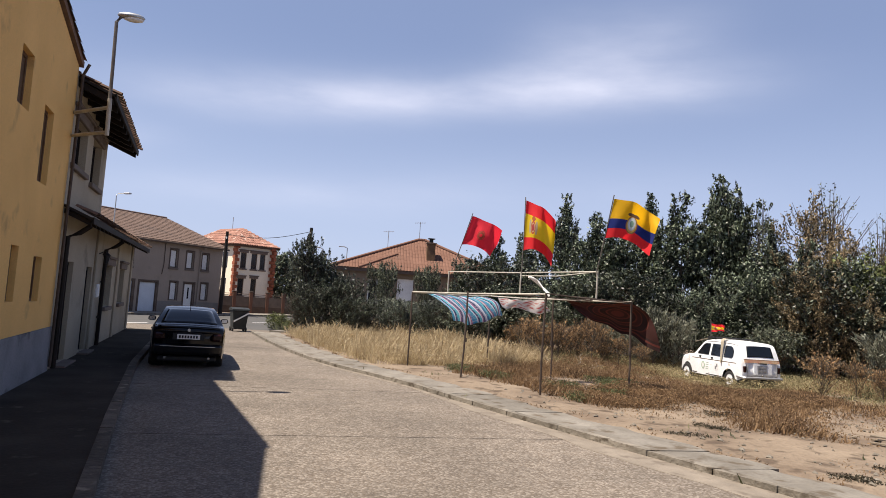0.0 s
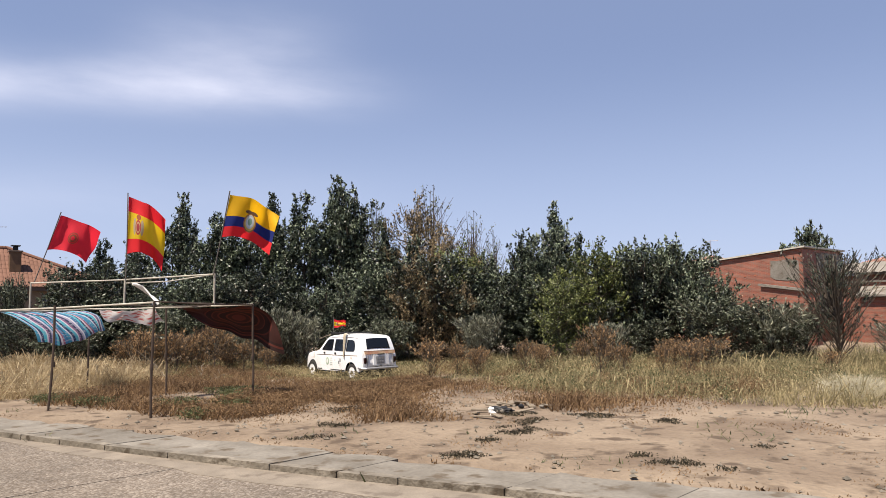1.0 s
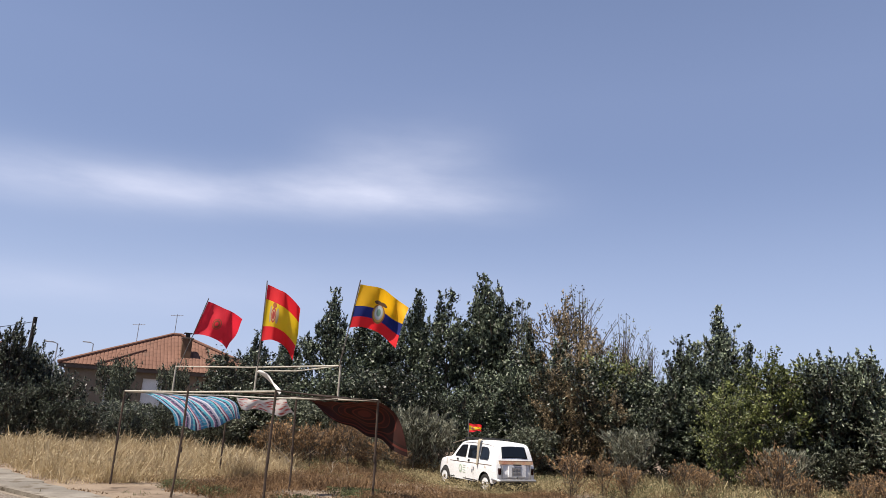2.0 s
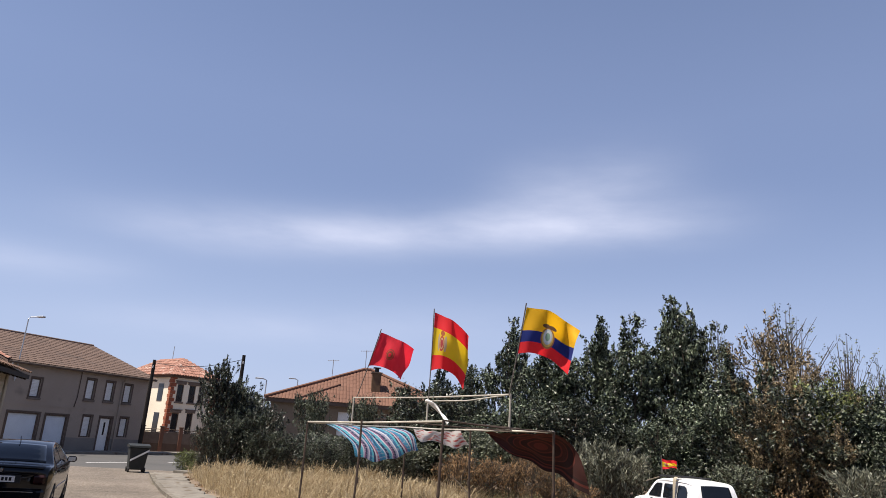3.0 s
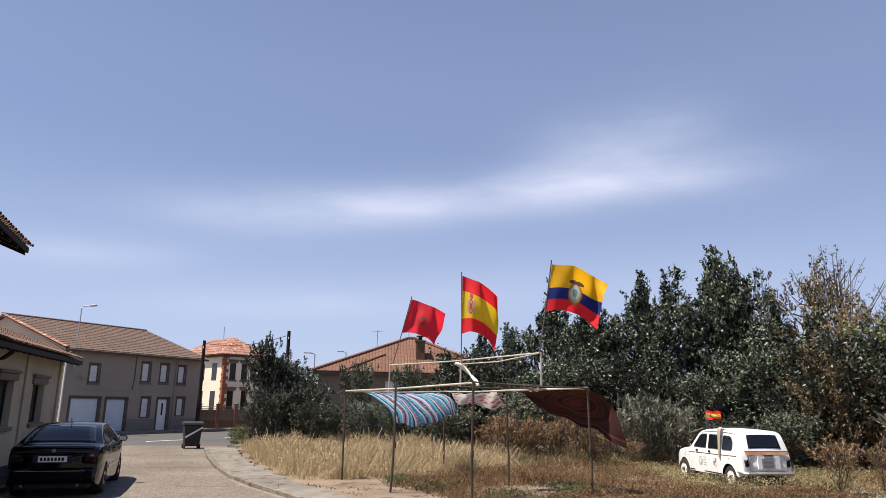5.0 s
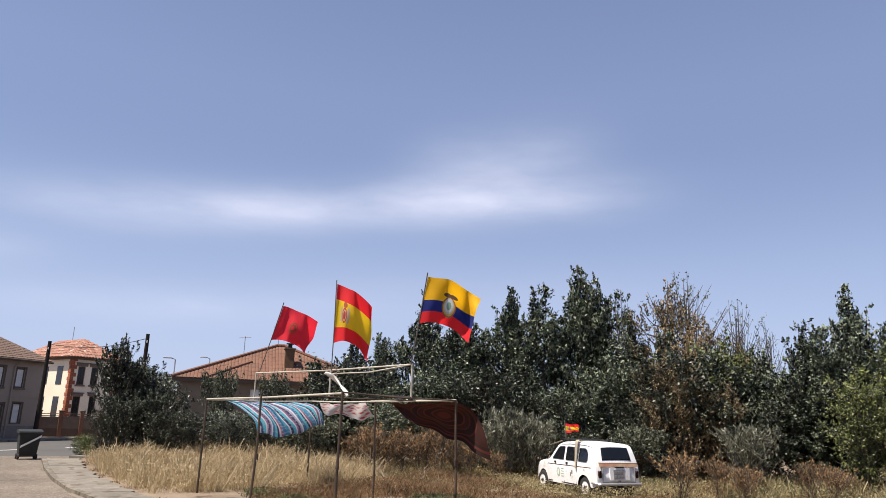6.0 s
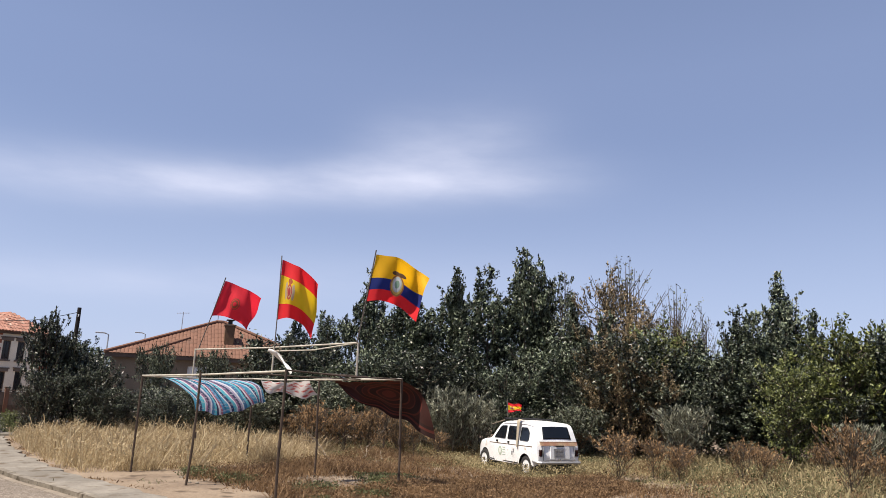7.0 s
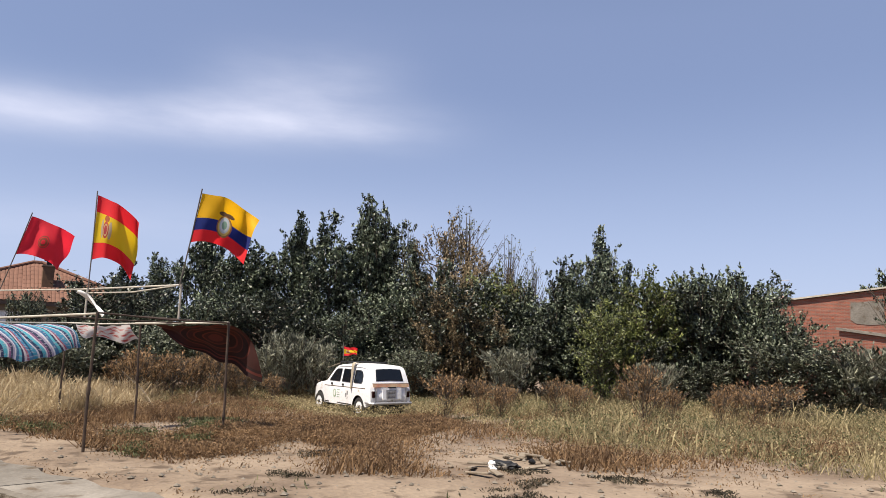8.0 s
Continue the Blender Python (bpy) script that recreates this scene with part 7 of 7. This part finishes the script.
KINDS = {
    "dark_a": tree_meshes(1, 8.0, 2.35, "spire", 16875, 0.195, M["leaf_shade_glint"], 0.75, spread=0.26),
    "dark_b": tree_meshes(2, 8.0, 2.5, "spire", 16875, 0.195, M["leaf_shade_glint"], 0.6, spread=0.26),
    "dark_c": tree_meshes(3, 8.0, 2.2, "spire", 15525, 0.195, M["leaf_shade_glint"], 0.9, spread=0.26, shoots=16),
    "sparse": tree_meshes(4, 8.0, 1.6, "spire", 2400, 0.18, M["leaf_grey"], 1.0, shoots=14, trunk_r=0.08),
    "brown": tree_meshes(5, 7.5, 2.1, "oval", 8500, 0.16, M["leaf_brown"], 0.7),
    "bare": tree_meshes(6, 8.0, 1.8, "fan", 1000, 0.14, M["leaf_grey"], 1.2, limbs=60, shoots=26, trunk_r=0.07),
    "lime": tree_meshes(7, 5.5, 1.9, "oval", 8500, 0.16, M["leaf_lime"], 0.6),
    "willow": tree_meshes(8, 5.0, 2.4, "fan", 10500, 0.18, M["leaf_shade_glint"], 1.1, shoots=26, tops=1.2),
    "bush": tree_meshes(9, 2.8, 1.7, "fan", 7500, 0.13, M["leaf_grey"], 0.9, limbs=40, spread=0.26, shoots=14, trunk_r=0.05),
    "bush_dark": tree_meshes(10, 4.2, 2.1, "oval", 10500, 0.14, M["leaf_shaded"], 0.7, limbs=44, shoots=14, trunk_r=0.08),
    "dry": tree_meshes(11, 1.5, 0.7, "fan", 1000, 0.1, M["leaf_dry"], 1.9, limbs=34, spread=0.15, shoots=30, trunk_r=0.018, slim=0.35, level=0.3, feather=0.5, tops=1.3),
    "thorn": tree_meshes(12, 3.2, 1.4, "fan", 4200, 0.09, M["leaf_shaded"], 1.5, limbs=110, spread=0.17, shoots=60, trunk_r=0.06, slim=0.3, level=0.2, feather=0.6),
    "sage": tree_meshes(14, 2.6, 1.3, "fan", 3300, 0.22, M["leaf_sage"], 1.4, limbs=46, spread=0.26, shoots=30, trunk_r=0.035, slim=0.22, level=0.2, feather=0.9),
    "corner": tree_meshes(15, 4.8, 1.5, "oval", 8600, 0.15, M["leaf_shaded"], 1.0, limbs=60, spread=0.2, shoots=26, trunk_r=0.07, tops=1.25),
    "round": tree_meshes(13, 6.0, 3.0, "oval", 9000, 0.26, M["leaf_shade_glint"], 0.4, trunk_r=0.2),
}
NOMINAL = {"dark_a": 8.0, "dark_b": 8.0, "dark_c": 8.0, "sparse": 8.0, "brown": 7.5, "bare": 8.0, "lime": 5.5, "willow": 5.0, "bush": 2.8, "bush_dark": 4.2, "dry": 1.5, "thorn": 3.2, "round": 6.0, "sage": 2.6, "corner": 4.8}
LABEL = {
    "dark_a": ("tree", "dense dark green tree in the thicket behind the lot", "tree", "thicket trees"),
    "dark_b": ("tree", "dense dark green tree in the thicket behind the lot", "tree", "thicket trees"),
    "dark_c": ("tree", "dark green tree with upright shoots in the thicket", "tree", "thicket trees"),
    "sparse": ("tree", "thin pale-leaved tree with open crown in the thicket", "tree", "thicket trees"),
    "brown": ("tree", "tree with browning dry leaves in the thicket", "tree", "thicket trees"),
    "bare": ("tree", "nearly bare twiggy tree with few pale leaves", "tree", "thicket trees"),
    "lime": ("tree", "yellow-green leaved small tree in the thicket", "tree", "thicket trees"),
    "willow": ("tree", "bushy dark tree with many upright shoots", "tree", "thicket trees"),
    "bush": ("bush", "grey-green leafy bush along the thicket's edge", "bush", "edge bushes"),
    "bush_dark": ("bush", "large green bush beside the pavement, leaves darkened for shade", "bush", "edge bushes"),
    "dry": ("shrub", "dry brown shrub standing in the weeds", "shrub", "dry shrubs"),
    "thorn": ("shrub", "dark twiggy half-bare shrub by the weeds", "shrub", "dry shrubs"),
    "sage": ("bush", "feathery pale sage-grey bush before the thicket", "bush", "edge bushes"),
    "corner": ("bush", "tall bush with upright shoots at the corner, leaves darkened for shade", "bush", "corner bushes"),
    "round": ("tree", "round-crowned far tree behind the brick building", "tree", "far trees"),
}
EYE0 = Vector((0.26, 0.33, 2.08))


def grow(kind, az, r, top, wide=1.0, turn=None):
    """Stand a plant at a bearing and distance from the street corner of the lot, with its top at that height."""
    x, y = EYE0.x + r * math.sin(radians(az)), EYE0.y + r * math.cos(radians(az))
    z = lot_height(x, y)
    k = (top - z) / NOMINAL[kind]
    name, label, cat, grp = LABEL[kind]
    m = pose(x, y, z - 0.03, 0, 0, turn if turn is not None else random.uniform(0, 360)) @ Matrix.Diagonal((k * wide, k * wide, k, 1))
    return plant(name, KINDS[kind], m, label, cat, grp)


def top_of(el_deg, r):
    return EYE0.z + r * math.tan(radians(el_deg))


for kind, a, el_, r, wide in (
        ("dark_b", 16.5, 3.4, 40, 1.2), ("dark_a", 19.3, 5.4, 39, 1.1), ("dark_b", 21.8, 6.0, 37, 1.15), ("dark_c", 24.8, 9.2, 37, 0.85), ("dark_a", 27.2, 7.6, 35, 1.1),
        ("dark_b", 29.3, 7.3, 34, 1.2), ("dark_c", 31.5, 9.4, 35.5, 0.9), ("dark_a", 34.3, 9.4, 33.5, 1.0), ("dark_c", 36.9, 10.9, 34, 0.85), ("dark_b", 38.7, 10.6, 33.5, 0.8),
        ("sparse", 40.5, 9.9, 33, 0.9), ("dark_a", 41.0, 7.2, 32, 1.0), ("brown", 43.3, 10.0, 32, 0.72), ("bare", 45.0, 10.6, 32.5, 0.95), ("brown", 45.6, 7.4, 31, 0.95),
        ("bare", 48.3, 8.4, 31, 0.8), ("lime", 47.6, 5.8, 30, 0.9), ("brown", 48.8, 5.6, 30.5, 0.8), ("bare", 50.3, 6.8, 31, 0.7), ("dark_b", 52.6, 6.8, 30, 0.95), ("dark_c", 55.5, 8.7, 30.5, 0.85),
        ("dark_a", 57.3, 6.0, 30, 0.9), ("lime", 58.7, 5.7, 28, 1.05), ("lime", 55.5, 3.4, 27, 0.85), ("dark_b", 60.0, 4.4, 29, 1.15), ("dark_a", 63.3, 4.0, 29, 1.2), ("dark_b", 54.0, 5.6, 29.5, 1.1), ("dark_a", 49.5, 4.8, 29.5, 1.2), ("dark_b", 46.5, 5.0, 30, 1.2), ("dark_a", 43.6, 6.0, 30.5, 1.1), ("willow", 62.2, 4.9, 28, 0.9), ("willow", 64.6, 5.0, 28.5, 0.95), ("willow", 67.0, 2.6, 27, 0.85)):
    grow(kind, a, r, top_of(el_, r), wide * 0.9)
for a, r, t, w in ((43.0, 28.8, 4.6, 0.75), (45.2, 28.4, 4.0, 0.85), (47.3, 28.2, 3.4, 0.8)):
    grow("brown", a, r, t, w)
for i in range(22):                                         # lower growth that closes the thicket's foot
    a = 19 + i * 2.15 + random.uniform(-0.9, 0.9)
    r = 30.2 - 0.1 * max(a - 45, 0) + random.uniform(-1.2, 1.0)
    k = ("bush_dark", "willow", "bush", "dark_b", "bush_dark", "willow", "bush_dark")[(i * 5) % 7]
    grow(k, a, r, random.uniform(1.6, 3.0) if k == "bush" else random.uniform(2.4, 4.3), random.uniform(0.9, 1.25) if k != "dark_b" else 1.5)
for a, r, t in ((68.0, 26.4, 2.5), (70.4, 26.2, 2.0), (72.2, 26.0, 1.7), (25, 29.5, 2.2), (37.0, 28.4, 1.7), (41.5, 28.0, 1.8)):
    grow("bush", a, r, t, 1.1)
for a, r, t in ((30.6, 27.6, 1.7), (32.4, 27.2, 2.2), (34.0, 27.0, 1.9), (28.6, 28.0, 1.4), (48.6, 25.9, 1.9), (59.5, 25.6, 1.6)):
    grow("sage", a, r, t, 1.0)
for a, r, t in ((26.2, 26.6, 1.5), (27.4, 26.0, 1.8), (28.2, 27.0, 1.4), (47.0, 22.3, 1.1), (52.6, 21.4, 1.2), (53.9, 21.9, 1.0), (58.7, 20.2, 1.7), (60.6, 20.9, 1.1), (63.6, 21.5, 1.1)):
    grow("dry", a, r, t, 0.8)
grow("thorn", 75.9, 26.5, 4.0, 0.85)
grow("thorn", 79.8, 24.5, 1.7, 1.5)
grow("sage", 71.9, 26.0, 2.2, 1.3)
grow("sage", 81.0, 26.5, 1.7, 1.6)
grow("thorn", 73.8, 27.0, 2.2, 1.0)
grow("round", 74.3, 72, 10.3, 0.55)
# growth in front of the tiled house and by the corner
for a, r, t, k, w in ((2.9, 31.7, 4.6, "corner", 0.62), (4.3, 31.9, 3.9, "corner", 0.75), (5.6, 32.3, 3.1, "corner", 0.95), (2.4, 31.0, 1.9, "thorn", 0.8), (3.4, 30.6, 2.4, "bush_dark", 0.8), (6.3, 31.0, 2.7, "bush_dark", 0.9), (8.3, 33.0, 1.9, "bush_dark", 1.2), (10.8, 33.5, 1.9, "bush", 1.2),
                      (12.6, 34.5, 1.9, "bush_dark", 1.3), (15.0, 33.5, 2.1, "bush_dark", 1.2), (17.6, 33.0, 2.2, "bush_dark", 1.2), (20.0, 31.0, 2.5, "bush_dark", 1.2), (22.6, 29.0, 2.3, "bush", 1.2), (7.0, 30.0, 1.9, "bush_dark", 1.1), (11.0, 30.5, 1.9, "bush_dark", 1.3),
                      (14.0, 29.5, 1.9, "bush_dark", 1.3), (17.0, 28.5, 1.9, "bush", 1.3), (9.6, 36.0, 3.7, "bush", 0.4), (13.5, 37.0, 3.7, "bush", 0.38)):
    grow(k, a, r, t, w)
for a, r, t in ((1.3, 34.4, 0.9), (0.7, 35.4, 0.9), (1.9, 32.8, 0.7)):
    ob = grow("lime", a, r, t, 1.4)
    tagged(ob, "low green weeds at the pavement corner", "bush")
for a, r, t in ((0.8, 78, 6.6), (2.6, 80, 6.4), (4.0, 76, 5.6), (-0.4, 84, 6.0)):
    ob = grow("round", a, r, t, 1.0)
    tagged(ob, "far dark tree beyond the cross street", "tree", "far trees")
for i in range(20):                                         # dry shrubs in front of the thicket
    a = 26 + 50 * random.random()
    r = random.uniform(21.5, 25.5) if a > 44 else random.uniform(26.0, 28.5)
    grow("dry", a, r, random.uniform(0.6, 1.25) if a > 44 else random.uniform(0.6, 1.1), random.uniform(0.9, 1.4))
for a, r, t in ((21.0, 26.0, 1.3), (22.2, 25.2, 1.6), (23.4, 26.2, 1.2), (24.5, 25.4, 1.5), (25.6, 26.3, 1.3), (29.6, 26.0, 1.1), (31.5, 25.4, 0.9)):
    grow("dry", a, r, t, 1.1)


def blades(name, count, place, height, material, seed, label, lean=0.35, width=0.012, heads=False):
    """Grass as thin blades, each rooted in the ground, in one object."""
    rng = np.random.default_rng(seed)
    rnd = random.Random(seed)
    pts = []
    tries = 0
    while len(pts) < count and tries < count * 12:
        tries += 1
        p = place(rnd)
        if p is not None:
            pts.append(p)
    pts = np.array(pts)
    n = len(pts)
    z = np.array([lot_height(x, y) for x, y in pts[:, :2]]) - 0.02
    root = np.column_stack([pts[:, 0], pts[:, 1], z])
    h = height * rng.uniform(0.35, 1.1, n) * np.minimum(pts[:, 2], 1.15)
    d = np.column_stack([rng.normal(size=n) * lean + 0.12, rng.normal(size=n) * lean - 0.05, np.ones(n)])
    d *= h[:, None]
    a = rng.normal(size=(n, 3)) * np.array([1, 1, 0.05])
    a /= np.linalg.norm(a, axis=1, keepdims=True)
    w = (width * rng.uniform(0.6, 1.5, n))[:, None]
    if heads:
        v = np.stack([root - a * w * 0.35, root + a * w * 0.35, root + d * 0.98 + a * w * 0.9, root + d * 1.02 - a * w * 0.9], axis=1)
    else:
        v = np.stack([root - a * w, root + a * w, root + d + a * w * 0.15, root + d - a * w * 0.15], axis=1)
    me = quad_mesh(name, v.reshape(-1, 3), material)
    return tagged(new(name, me), label, "grass", kind="stuff")


def field(x0, x1, y0, y1, ok):
    def place(r):
        x, y = r.uniform(x0, x1), r.uniform(y0, y1)
        k = ok(x, y, r)
        return (x, y, k) if k > 0 else None
    return place


def inner(x, y):
    return x - kx(y) - wk(y)                                 # distance in from the pavement


def clump(x, y, s, k=0.0):
    return noise.noise((x * s, y * s, k))


def from_car(x, y):
    return max(abs(x - 14.9) - 0.9, abs(y - 19.2) - 2.0)


def gold_ok(x, y, r):
    d = inner(x, y)
    if d < 0.12 or cross_at(x, y) < -20.0 or y < 19.6 + 0.3 * max(d - 2, 0) + clump(x, y, 0.6) or d > 8 + 4 * clump(x, y, 0.3):
        return 0
    c = 0.62 + 0.5 * clump(x, y, 0.5) + 0.75 * clump(x, y, 1.3, 3) + 0.4 * clump(x, y, 3.1, 5)
    return max(c, 0.25) if r.random() < c * min(d / 0.6, 1) else 0


def rust_ok(x, y, r):
    if math.hypot(x - 10.9, y - 9.2) < 1.1:
        return 0
    e = math.hypot(x - EYE0.x, y - EYE0.y)
    edge = 13.6 + 1.8 * clump(x, y, 0.35, 4)
    if inner(x, y) < 1.5 + 0.9 * clump(x, y, 0.8, 14) or e < edge or e > 29:
        return 0
    c = 0.45 + 1.3 * clump(x, y, 0.4, 9)
    k = max(c, 0.2)
    return (k * (0.4 if from_car(x, y) < 0.3 else 1.0)) if r.random() < max(c, 0.12) else 0


def olive_ok(x, y, r):
    e = math.hypot(x - EYE0.x, y - EYE0.y)
    az_ = math.degrees(math.atan2(x - EYE0.x, y - EYE0.y))
    edge = 15.6 + 0.68 * max(57 - az_, 0) ** 0.72 + 1.5 * clump(x, y, 0.3, 2)
    if inner(x, y) < 0.8 or e < edge or e > 32 or math.hypot(x - 17.6, y - 4.3) < 0.9:
        return 0
    c = 0.6 + 0.6 * clump(x, y, 0.35, 6) + 0.45 * clump(x, y, 1.6, 7)
    low = min(max((az_ - 30) / 25, 0.55), 1.0)
    if from_car(x, y) < 0.5 or (11 < x < 16.5 and 14.5 < y < 18):
        low *= 0.5
    return c * low if r.random() < c else 0


def sparse_ok(x, y, r):
    if inner(x, y) < 0.15:
        return 0
    c = clump(x, y, 0.9, 12)
    return 0.6 + c if c > 0.26 and r.random() < 0.8 else 0


blades("dry_grass", 60000, field(1, 16, 14, 36, gold_ok), 0.62, M["grass_gold"], 1, "tall golden dry grass beside the pavement", 0.45, 0.0065)
blades("dry_grass_heads", 7000, field(1, 16, 14, 36, gold_ok), 0.78, M["grass_gold"], 2, "golden seed heads above the dry grass", 0.42, 0.012, True)
blades("russet_weeds", 42000, field(5, 24, 6, 26, rust_ok), 0.27, M["grass_rust"], 3, "low russet dried weeds on the lot", 0.5, 0.016)
blades("olive_weeds", 60000, field(8, 34, -4, 30, olive_ok), 0.55, M["grass_olive"], 4, "pale olive dry weeds in front of the thicket", 0.45, 0.008)
blades("olive_weed_heads", 9000, field(8, 34, -4, 30, olive_ok), 0.68, M["grass_olive"], 5, "pale seed heads among the dry weeds", 0.42, 0.012, True)
blades("green_weeds", 1800, field(4, 26, 3, 26, lambda x, y, r: (0.7 if inner(x, y) > 0.3 and clump(x, y, 0.55, 20) > 0.38 and r.random() < 0.8 else 0)), 0.14, M["grass_green"], 6, "patches of low green weeds on the dirt", 0.8, 0.013)
blades("straw_tufts", 7000, field(5, 22, 1, 18, sparse_ok), 0.05, M["grass_rust"], 7, "short dead tufts scattered on bare dirt", 0.9, 0.014)


def kerb_ok(x, y, r):
    d = x - kx(y)
    c = clump(x * 0.2, y, 1.1, 30)
    for tx, ty in ((2.07, 19.03), (2.47, 18.08), (3.36, 15.07), (3.48, 14.8)):
        if math.hypot(x - tx, y - ty) < 0.1:
            return 1.3
    return 0.8 + c if -0.06 < d < 0.03 and c > 0.28 else 0


def seam_ok(x, y, r):
    d = inner(x, y)
    c = clump(x * 0.3, y, 0.9, 33)
    return 0.8 + c if -0.12 < d < 0.25 and c > 0.05 else 0


blades("kerb_weeds", 1600, field(-1, 9, 2, 32, kerb_ok), 0.22, M["grass_green"], 8, "small weeds growing from the kerb joint", 0.5, 0.016)
blades("edge_weeds", 5000, field(0, 11, 0, 32, seam_ok), 0.05, M["grass_rust"], 9, "dry weeds along the pavement's inner edge", 0.6, 0.014)


def herbs(name, count, place, height, material, seed, label, leaf=0.05, per=7, spread=0.06):
    """Leafy weeds: small leaves scattered up short stems, in one object."""
    rng = np.random.default_rng(seed)
    rnd = random.Random(seed)
    pts, tries = [], 0
    while len(pts) < count and tries < count * 12:
        tries += 1
        p = place(rnd)
        if p is not None:
            pts.append(p)
    pts = np.repeat(np.array(pts), per, axis=0)
    n = len(pts)
    z = np.repeat(np.array([lot_height(x, y) for x, y in pts[::per, :2]]), per)
    up = height * np.minimum(pts[:, 2], 1.2) * rng.uniform(0.08, 1.1, n)
    lean = np.repeat(rng.normal(size=(n // per, 2)) * 0.35, per, axis=0)
    c = np.column_stack([pts[:, 0] + lean[:, 0] * up + rng.normal(size=n) * spread, pts[:, 1] + lean[:, 1] * up + rng.normal(size=n) * spread, z + up])
    d = rng.normal(size=(n, 3)) * 0.8 + np.array([0, 0, 0.7])
    me = quad_mesh(name, leaf_quads(c, d, leaf, leaf * 0.4, rng), material)
    return tagged(new(name, me), label, "weeds", kind="stuff")


herbs("golden_chaff", 9000, field(1, 16, 14, 36, gold_ok), 0.6, M["grass_gold"], 21, "feathery seed chaff among the golden grass", 0.07, 6, 0.07)
herbs("olive_herbs", 13000, field(8, 34, -4, 30, olive_ok), 0.6, M["grass_olive"], 22, "small dry leaves of the olive weeds", 0.06, 7, 0.08)
herbs("green_herbs", 8000, field(10, 34, -2, 30, lambda x, y, r: olive_ok(x, y, r) if clump(x, y, 0.3, 50) > -0.05 else 0), 0.5, M["grass_green"], 23, "greener leafy weeds among the dry ones", 0.06, 7, 0.08)
herbs("russet_herbs", 12000, field(5, 24, 6, 26, rust_ok), 0.3, M["grass_rust"], 24, "small russet leaves of the dried weeds", 0.05, 7, 0.07)


def mat_ok(x, y, r):
    if inner(x, y) < 1.9 + 0.8 * clump(x, y, 0.8, 15):
        return 0
    a, b = (x - 10.6) / 4.2, (y - 14.2 - 0.25 * (x - 10.6)) / 2.0
    return 0.9 + 0.4 * clump(x, y, 1.2, 80) if a * a + b * b < 1 + 0.7 * clump(x, y, 0.7, 81) and clump(x, y, 0.9, 82) > -0.25 else 0


herbs("russet_mat", 9000, field(5, 16, 10.5, 18, mat_ok), 0.2, M["grass_rust"], 31, "dense low mat of dark russet weeds on the lot", 0.055, 7, 0.08)
herbs("car_weeds", 900, field(13.0, 17.0, 15.8, 21.5, lambda x, y, r: 0.9 if 0.02 < from_car(x, y) < 0.9 else 0), 0.34, M["grass_olive"], 25, "dry weeds standing round the parked white car", 0.06, 9, 0.08)
PATCHES = [(9.53, 7.49, 0.42), (11.61, 7.43, 0.55), (8.55, 7.42, 0.25), (10.42, 7.95, 0.4), (9.7, 8.1, 0.25), (7.37, 6.93, 0.35), (8.84, 4.41, 0.36), (8.93, 4.98, 0.2), (11.98, 6.06, 0.32), (10.78, 4.06, 0.22), (8.91, 3.81, 0.16), (6.86, 9.8, 0.35), (10.9, 8.6, 0.35), (7.9, 10.6, 0.4), (9.3, 12.1, 0.5)]


def patch_ok(x, y, r):
    for px, py, pr in PATCHES:
        dx, dy = x - px, y - py
        if (dx * 0.9 - dy * 0.4) ** 2 + ((dy * 0.9 + dx * 0.4) * 1.5) ** 2 < (0.82 * pr * (1 + 0.9 * clump(x, y, 3.5, 60))) ** 2:
            return 0.8
    return 0


herbs("creeping_weeds", 5200, field(5, 18, 2, 19, patch_ok), 0.04, M["crust"], 26, "dark flat mats of creeping weed on bare dirt", 0.045, 6, 0.04)


def heap_ok(x, y, r):
    d = math.hypot((x - 17.85) / 0.75, (y - 4.45) / 0.6)
    return 1.15 - 0.6 * d if d < 1 else 0


blades("straw_heap", 13000, field(17.0, 18.7, 3.8, 5.1, heap_ok), 0.5, M["straw"], 27, "pale mound of dead straw at the weeds' edge", 0.65, 0.005)


GREENS = [(6.0, 17.2, 0.4), (7.2, 15.6, 0.45), (8.5, 15.2, 0.4), (9.3, 16.6, 0.6), (5.5, 18.4, 0.4), (7.9, 14.4, 0.35), (6.7, 13.6, 0.3)]


def greens_ok(x, y, r):
    for px, py, pr in GREENS:
        if math.hypot(x - px, (y - py) * 0.8) < pr * (1 + 0.6 * clump(x, y, 2.2, 70)):
            return 0.8
    return 0


herbs("low_green_weeds", 1100, field(5, 10.5, 12.5, 19.5, greens_ok), 0.2, M["grass_green"], 28, "low green weeds about the feet of the frame", 0.06, 7, 0.06)
